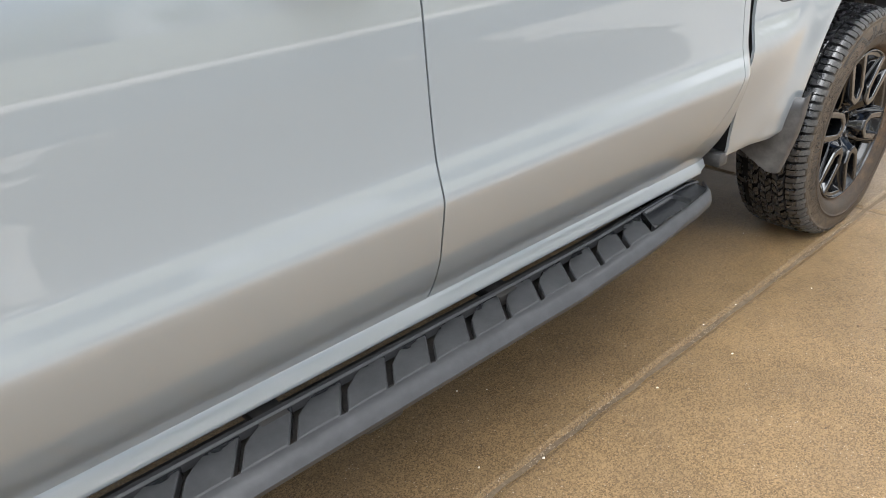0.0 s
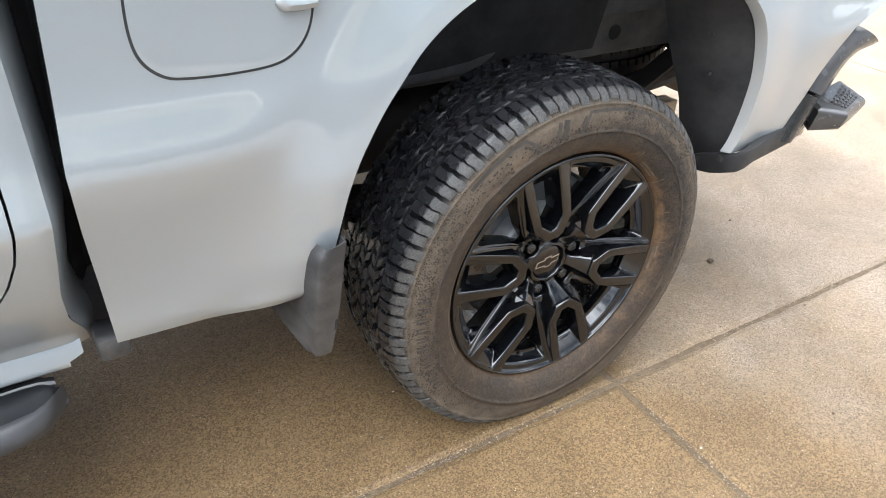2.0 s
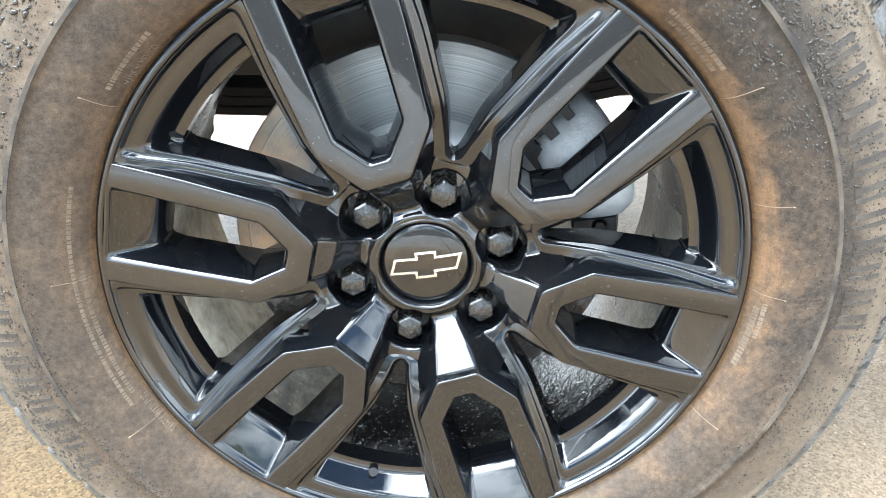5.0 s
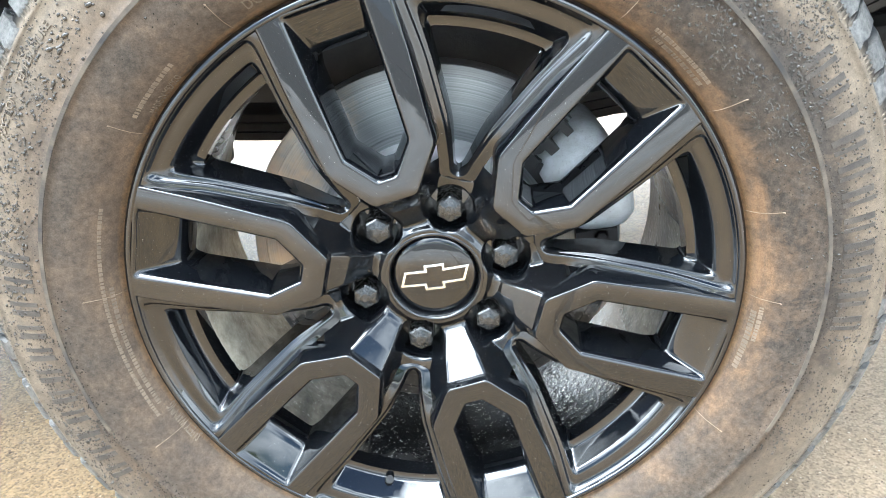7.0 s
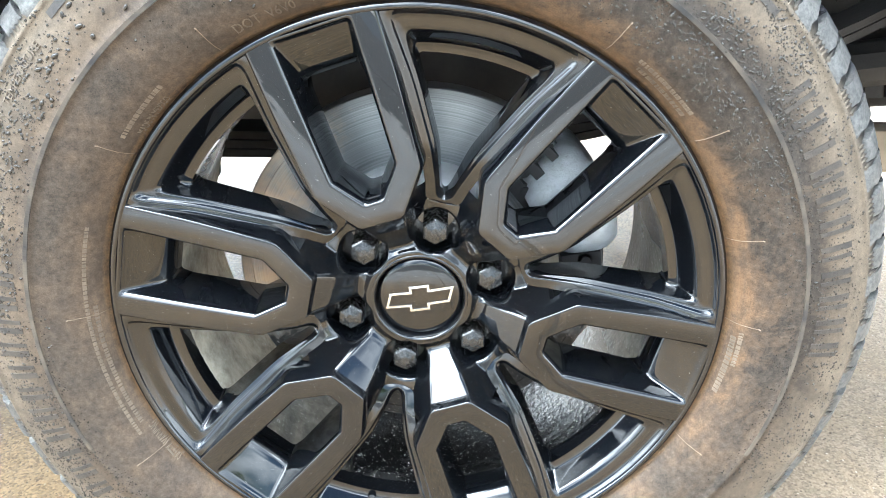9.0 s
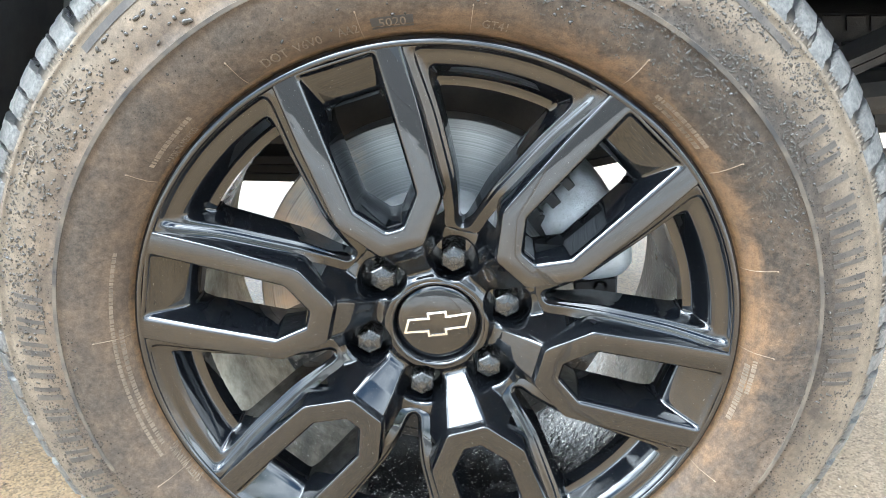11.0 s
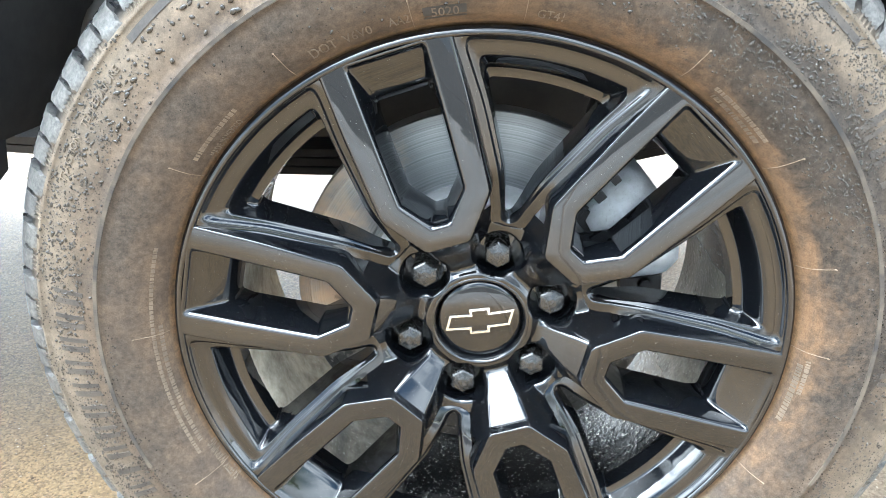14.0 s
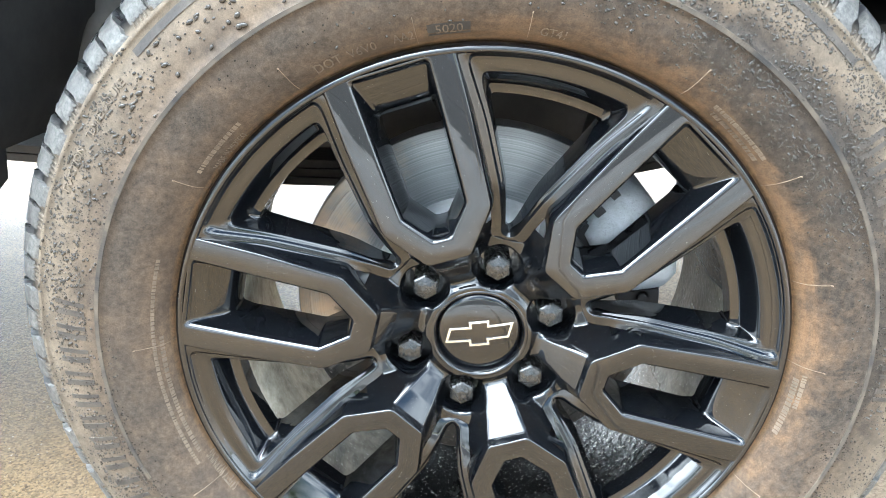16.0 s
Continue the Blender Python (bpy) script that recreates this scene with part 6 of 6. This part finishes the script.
# ---- the rest of the truck ----
bm = extrude_x([(0.02, 1.20), (0.10, 1.45), (0.20, 1.70), (0.30, 1.86), (0.45, 1.915), (0.95, 1.93), (1.45, 1.915), (1.60, 1.86), (1.70, 1.70), (1.80, 1.45), (1.88, 1.20)], -2.62, -0.95, 8)
for v in bm.verts:
    k = smooth(1.2, 1.9, v.co.z)
    v.co.x += k * (0.10 * smooth(-2.4, -2.62, v.co.x) * 4 - 0.10 * smooth(-1.2, -0.95, v.co.x))
part("cab_roof", bm, PAINT, truck, "", True, 40)
for y0, y1, s in ((0.012, 0.19, 1), (1.888, 1.71, -1)):
    for xa, xb in ((-2.55, -2.02), (-1.96, -1.10)):
        bm = bmesh.new()
        def gl(u, v):
            return (xa + (xb - xa) * u, y0 + (y1 - y0) * v - s * 0.004, 1.235 + 0.46 * v)
        grid(bm, [[gl(i / 6, j / 6) for i in range(7)] for j in range(7)])
        weld(bm)
        bmesh.ops.solidify(bm, geom=bm.faces[:], thickness=0.004)
        part("side_window", bm, GLASS, truck, "dark side glass")
bm = bmesh.new()
box(bm, (-3.05, -0.046, 1.222), (-0.96, -0.022, 1.250), 0.006)
both("belt_trim", bm, PLASTIC, "black window trim")


def handle():
    bm = bmesh.new()
    rows = []
    for i in range(15):
        u = i / 14
        x = -2.26 + 0.17 * u
        lift = 0.030 * smooth(0.0, 0.16, u) * smooth(1.0, 0.84, u)
        rows.append([(x, -0.052 - lift + d, 1.185 + h) for h, d in ((0.014, 0.006), (0.011, -0.002), (0.0, -0.005), (-0.011, -0.002), (-0.014, 0.006), (0.0, 0.010))])
    vs = grid(bm, rows, True)
    bm.faces.new(vs[0])
    bm.faces.new(vs[-1])
    bmesh.ops.recalc_face_normals(bm, faces=bm.faces)
    return bm


both("door_handle", handle(), PAINT, "silver door handle")
h2 = handle()
for v in h2.verts:
    v.co.x += 1.06
both("door_handle", h2, PAINT, "silver door handle")
bm = extrude_x([(0.02, 1.0), (0.0, 1.22), (0.12, 1.32), (0.95, 1.36), (1.78, 1.32), (1.90, 1.22), (1.88, 1.0)], -4.75, -3.0, 6)
part("hood", bm, PAINT, truck, "", True, 40)
bm = extrude_x([(0.10, 0.45), (0.06, 0.60), (0.04, 1.20), (1.86, 1.20), (1.84, 0.60), (1.80, 0.45)], -4.92, -4.74, 2)
part("grille", bm, PLASTIC, truck, "black grille", True, 40)
bm = bmesh.new()
v = [bm.verts.new(p) for p in ((-3.05, 0.12, 1.30), (-3.05, 1.78, 1.30), (-2.45, 1.62, 1.84), (-2.45, 0.28, 1.84))]
bm.faces.new(v)
bmesh.ops.solidify(bm, geom=bm.faces[:], thickness=0.006)
part("windscreen", bm, GLASS, truck, "dark windscreen", False)
bm = bmesh.new()
box(bm, (0.965, 0.03, 0.86), (1.0, 1.87, 1.40), 0.01)
part("tailgate", bm, PAINT, truck)
bm = bmesh.new()
box(bm, (-0.862, 0.06, 0.72), (-0.845, 1.84, 1.40), 0.006)
part("bed_front", bm, PAINT, truck)
bm = bmesh.new()
box(bm, (-3.1, 0.10, 0.46), (-0.93, 1.80, 0.53), 0.01)
box(bm, (-4.6, 0.40, 0.50), (-3.1, 1.50, 0.70), 0.01)
part("cab_floor", bm, CHASSIS, truck)
bm = bmesh.new()
box(bm, (-0.955, 0.06, 0.50), (-0.925, 1.84, 1.22), 0.006)
part("cab_back", bm, CHASSIS, truck)

# Added panel that stands in for the dark inside the gap.
bm = bmesh.new()
box(bm, (-0.935, 0.075, 0.49), (-0.855, 0.105, 1.22), 0.004)
both("gap_filler", bm, LINER, "black panel added to shade the gap between cab and bed")

# the other three wheels share the first one's meshes
for x, far in ((-3.745, False), (0.0, True), (-3.745, True)):
    t = Matrix.Translation((x, 2 * MID if far else 0.0, HUB.z)) @ (Matrix.Rotation(radians(180), 4, "Z") if far else Matrix())
    for src in (tyre, rim):
        ob = src.copy()
        scene.collection.objects.link(ob)
        ob.parent, ob.matrix_local = truck, t
        for c in list(src.children):
            if src is tyre and c.name.startswith("tread_block"):
                continue
            k = c.copy()
            scene.collection.objects.link(k)
            k.parent, k.matrix_local = ob, c.matrix_local.copy()


# ---- trees across the road, mirrored in the doors ----
def tree(x, y, h, seed):
    rnd = random.Random(seed)
    root = empty("tree", "leafy street tree standing across the driveway", "tree", "street trees")
    root.matrix_world = Matrix.Translation((x, y, -0.016))
    bm = bmesh.new()
    tube(bm, [(0, 0, 0), (0.05, 0, h * 0.2), (0.0, 0.05, h * 0.45), (0.05, 0.0, h * 0.8)], [0.16, 0.13, 0.09, 0.03], 10)
    tips = []
    for k in range(9):
        a, z = k * 2.4 + rnd.random(), h * rnd.uniform(0.28, 0.62)
        e = Vector((math.cos(a), math.sin(a), rnd.uniform(0.35, 0.9))) * h * rnd.uniform(0.2, 0.34) + Vector((0, 0, z))
        tube(bm, [(0, 0, z), tuple(e * 0.5 + Vector((0, 0, z * 0.5 + 0.1))), tuple(e)], [0.06, 0.04, 0.015], 6)
        tips.append(e)
    part("trunk", bm, BARK, root)
    vs, fs = [], []
    for k in range(2600):
        c = rnd.choice(tips) + Vector([rnd.gauss(0, h * 0.085) for _ in range(3)])
        s = rnd.uniform(0.05, 0.12)
        d = Vector([rnd.uniform(-1, 1) for _ in range(3)]).normalized()
        e = d.orthogonal().normalized()
        f = d.cross(e)
        i = len(vs)
        vs += [c + d * s, c + e * s * 0.5, c - d * s, c - e * s * 0.5 + f * s * 0.2]
        fs.append((i, i + 1, i + 2, i + 3))
    me = bpy.data.meshes.new("crown")
    me.from_pydata(vs, [], fs)
    me.materials.append(LEAF)
    ob = new("crown", me)
    ob.parent = root


for i, (x, y, h) in enumerate(((6.8, -36.0, 5.6), (21.0, -58.0, 5.5), (30.0, -62.0, 6.0), (39.0, -60.0, 5.0), (52.0, -66.0, 6.5), (13.0, -70.0, 5.0), (-14.0, -64.0, 6.0))):
    tree(x, y, h, i)


# ---- markings moulded into the sidewall ----
def ribbed():
    k = Mat("finely_ribbed_rubber", (0.10, 0.098, 0.098), 0.6, 0.0, 0.0, 0.15)
    a = k.math("ARCTAN2", k.axis(2), k.axis(0))
    wave = k.math("SINE", k.math("MULTIPLY", a, 900.0))
    worn = k.noise(40, 4)
    k.put("Base Color", k.mix(k.ramp(worn, [(0.34, 0.04), (0.64, 0.75)]), (0.026, 0.025, 0.025), (0.105, 0.085, 0.064)))
    k.bump(wave, 0.14, 0.0005)
    return k.m


RIBBED = ribbed()
MARK = dusty("dark_moulded_rubber", (0.020, 0.018, 0.017), (0.066, 0.055, 0.045), 0.6, 60, 0.25)
VENT = dusty("pale_moulding_flash", (0.10, 0.075, 0.053), (0.20, 0.15, 0.105), 0.8, 60)


def strip(bm, points, width, lift):
    """A flat raised line through points of (radius, degrees) on the sidewall."""
    pts = []
    for (r0, a0), (r1, a1) in zip(points, points[1:]):
        n = max(2, int(abs(a1 - a0) / 1.2))
        pts += [(r0 + (r1 - r0) * i / n, a0 + (a1 - a0) * i / n) for i in range(n)]
    pts.append(points[-1])
    left, right = [], []
    for i, (r, a) in enumerate(pts):
        (ra, aa), (rb, ab) = pts[max(i - 1, 0)], pts[min(i + 1, len(pts) - 1)]
        d = Vector((radians(ab - aa) * r, rb - ra, 0)).normalized()
        n = Vector((-d.y, d.x, 0)) * width / 2
        left.append((r + n.y, a + math.degrees(n.x / r)))
        right.append((r - n.y, a - math.degrees(n.x / r)))
    rows = [[on_wall(*p, -0.0008) for p in left], [on_wall(*p, lift) for p in left], [on_wall(*p, lift) for p in right], [on_wall(*p, -0.0008) for p in right]]
    grid(bm, rows)
    bmesh.ops.recalc_face_normals(bm, faces=bm.faces)


for a0, a1 in ((-24.0, 89.0), (107.0, 201.0)):
    bm = bmesh.new()
    wall_patch(bm, 0.3270, 0.3308, a0, a1, 0.0009, int(a1 - a0))
    bmesh.ops.recalc_face_normals(bm, faces=bm.faces)
    part("ribbed_band", bm, RIBBED, tyre)
for pts, w in (([(0.3715, 134.0), (0.3722, 113.6), (0.3418, 109.2)], 0.0062), ([(0.3612, 114.0), (0.3368, 110.6), (0.3335, 106.4)], 0.0052), ([(0.3372, 95.6), (0.3402, 93.0), (0.3698, 90.0), (0.3700, 84.0), (0.3722, 60.0), (0.3722, 44.0)], 0.0056), ([(0.347, 93.9), (0.3655, 91.8)], 0.0052)):
    bm = bmesh.new()
    strip(bm, pts, w, 0.0007)
    part("moulded_line", bm, MARK, tyre)
# the maker's marks are plain bars
for pts, w in (([(0.3365, 103.4), (0.3698, 101.2)], 0.0080), ([(0.3375, 100.6), (0.3695, 98.8)], 0.0130)):
    bm = bmesh.new()
    strip(bm, pts, w, 0.0007)
    part("plain_mark", bm, MARK, tyre)
for first, last in ((36.2, -5.6), (210.0, 168.4)):
    for i in range(11):
        a = first + (last - first) * (i + 0.5) / 11
        for da, wide in ((0.78, 0.42), (-0.62, 0.30)) if i != 2 else ((0.0, 0.45),):
            bm = bmesh.new()
            wall_patch(bm, 0.3395, 0.3660, a + da - wide, a + da + wide, 0.0006, 3)
            bmesh.ops.recalc_face_normals(bm, faces=bm.faces)
            part("plain_mark", bm, MARK, tyre)


def letters(text, r, a0, a1, height, lift, mat):
    """Raised words bent along the sidewall, their feet towards the axle."""
    cu = bpy.data.curves.new("words", "FONT")
    cu.body, cu.size, cu.extrude, cu.resolution_u = text, height * 1.38, lift, 2
    ob = new("words", cu)
    bpy.context.view_layer.update()
    me = bpy.data.meshes.new_from_object(ob)
    bpy.data.objects.remove(ob)
    xs = [v.co.x for v in me.vertices]
    x0, x1 = min(xs), max(xs)
    for v in me.vertices:
        a = a0 + (a1 - a0) * (v.co.x - x0) / (x1 - x0)
        v.co = on_wall(r + v.co.y, a, v.co.z + 0.0001)
    me.materials.clear()
    me.materials.append(mat)
    out = new("lettering", me)
    out.parent = tyre
    return out


WORD = dusty("dusty_raised_letters", (0.060, 0.047, 0.036), (0.150, 0.115, 0.080), 0.5, 90)
letters("DOT", 0.2800, 116.7, 112.3, 0.0074, 0.0011, WORD)
letters("V6V0", 0.2800, 111.2, 106.6, 0.0068, 0.0009, WORD)
letters("AA2", 0.2805, 104.0, 100.7, 0.0068, 0.0009, WORD)
letters("GT41", 0.2805, 81.8, 77.9, 0.0066, 0.0006, WORD)
bm = bmesh.new()
wall_patch(bm, 0.2800, 0.2894, 92.2, 98.6, 0.0003, 10)
bmesh.ops.recalc_face_normals(bm, faces=bm.faces)
part("date_plug", bm, CHASSIS, tyre, "glossy dark date plug")
letters("5020", 0.2815, 97.4, 93.3, 0.0068, 0.0010, WORD)
letters("TEMPERATURE", 0.3640, 146.2, 137.4, 0.0062, 0.0010, WORD)
letters("TRACTION", 0.3650, 154.2, 147.6, 0.0062, 0.0010, WORD)
letters("MADE IN MEXICO", 0.2752, 141.0, 133.0, 0.0042, 0.0005, WORD)
letters("SAFETY WARNING", 0.2752, -148.0, -157.5, 0.0058, 0.0005, WORD)
# lines of fine print that cannot be read
rnd = random.Random(9)
for r, h, first, last in ((0.2835, 0.0034, 142.6, 131.5), (0.2836, 0.0032, 52.3, 40.2), (0.2785, 0.0030, 51.5, 41.0), (0.2860, 0.0030, 203.0, 160.0), (0.2806, 0.0030, 201.0, 176.0), (0.2790, 0.0036, -3.6, -15.5), (0.2835, 0.0034, -2.5, -9.0)):
    bm = bmesh.new()
    a = first
    while a > last:
        w = rnd.uniform(0.25, 0.9)
        wall_patch(bm, r, r + h, a - w, a, 0.0005, 1)
        a -= w + rnd.uniform(0.14, 0.3)
    bmesh.ops.recalc_face_normals(bm, faces=bm.faces)
    tagged(part("fine_print", bm, WORD, tyre, "", False), kind="stuff")
for a, r1 in ((120.9, 0.2988), (145.3, 0.298), (177.1, 0.3025), (-152.3, 0.305), (57.2, 0.3028), (35.3, 0.2999), (15.5, 0.2981), (-0.9, 0.297), (-27.9, 0.297), (83.5, 0.2974), (100.4, 0.2965)):
    bm = bmesh.new()
    tube(bm, [on_wall(0.2745 + (r1 - 0.2745) * i / 7, a, 0.00025) for i in range(8)], 0.00030, 5)
    tube(bm, [on_wall(r1 - 0.001, a, 0.0), on_wall(r1, a, 0.0012)], 0.0006, 6)
    part("mould_vent", bm, VENT, tyre)


# ---- beads of water ----
def beads(seed, places):
    """Flattened drops on the sidewall: places are (count, r0, r1, a0, a1, size)."""
    rnd = random.Random(seed)
    bm = bmesh.new()
    for n, r0, r1, a0, a1, size in places:
        for _ in range(int(n * 2.4)):
            r, a = rnd.uniform(r0, r1), rnd.uniform(a0, a1)
            edge = min((r - r0) / (r1 - r0), (r1 - r) / (r1 - r0), (a - a0) / (a1 - a0), (a1 - a) / (a1 - a0)) * 4
            if rnd.random() > edge or rnd.random() > 0.62 + 1.1 * noise.noise((r * 60, a * 0.25, seed)):
                continue
            s = 0.80 * size * rnd.choice((0.35, 0.42, 0.5, 0.65, 0.9, 1.3)) * rnd.uniform(0.8, 1.2)
            c = on_wall(r, a, 0.0)
            lean = rnd.uniform(1.0, 1.35 if s < 0.001 else 1.8)
            t = radians(a) + 1.57 + rnd.uniform(-0.7, 0.7) if rnd.random() < 0.6 else rnd.uniform(0, 3.14)
            e1 = Vector((math.cos(t), 0, math.sin(t)))
            e2 = Vector((-math.sin(t), 0, math.cos(t)))
            rows = []
            for w, h in ((0.90, -0.15), (1.0, 0.18), (0.90, 0.48), (0.66, 0.74), (0.34, 0.88)):
                rows.append([c + e1 * (w * s * lean * math.cos(q) * (1 + 0.18 * math.cos(2 * q + a))) + e2 * (w * s * math.sin(q)) + Vector((0, -h * s, 0)) for q in [math.pi * 2 * i / 9 for i in range(9)]])
            vs = grid(bm, rows, True)
            bm.faces.new(vs[-1])
    bmesh.ops.recalc_face_normals(bm, faces=bm.faces)
    return bm


SPRAY = [(150, 0.333, 0.368, 106, 146, 0.0019), (2400, 0.331, 0.384, 132, 182, 0.0010), (260, 0.326, 0.350, 82, 114, 0.0014), (3200, 0.296, 0.389, 18, 92, 0.0010), (3200, 0.326, 0.389, 26, 86, 0.0008), (1800, 0.288, 0.345, 14, 66, 0.0007), (2100, 0.310, 0.385, -36, 30, 0.0008), (3200, 0.315, 0.388, 174, 230, 0.0008), (60, 0.284, 0.326, 92, 140, 0.0010)]
tagged(part("water_spray", beads(3, SPRAY), WATER, tyre, "beads of rain water", True, None), kind="stuff")


# small stones caught between the shoulder blocks
for i, (a, y, size) in enumerate(((91.5, -0.030, 0.0030), (78.5, -0.028, 0.0032), (70.0, -0.026, 0.0022), (66.5, -0.030, 0.0024), (128.0, -0.020, 0.0030), (113.0, -0.012, 0.0022))):
    bm = bmesh.new()
    c = polar(0.4065, a, y)
    for v in bmesh.ops.create_icosphere(bm, subdivisions=1, radius=size)["verts"]:
        v.co = c + v.co * (1 + 0.4 * noise.noise(v.co * 500 + Vector((i, 0, 0))))
    part("caught_stone", bm, STONE[2], tyre, "pale stone caught in the tread", False)
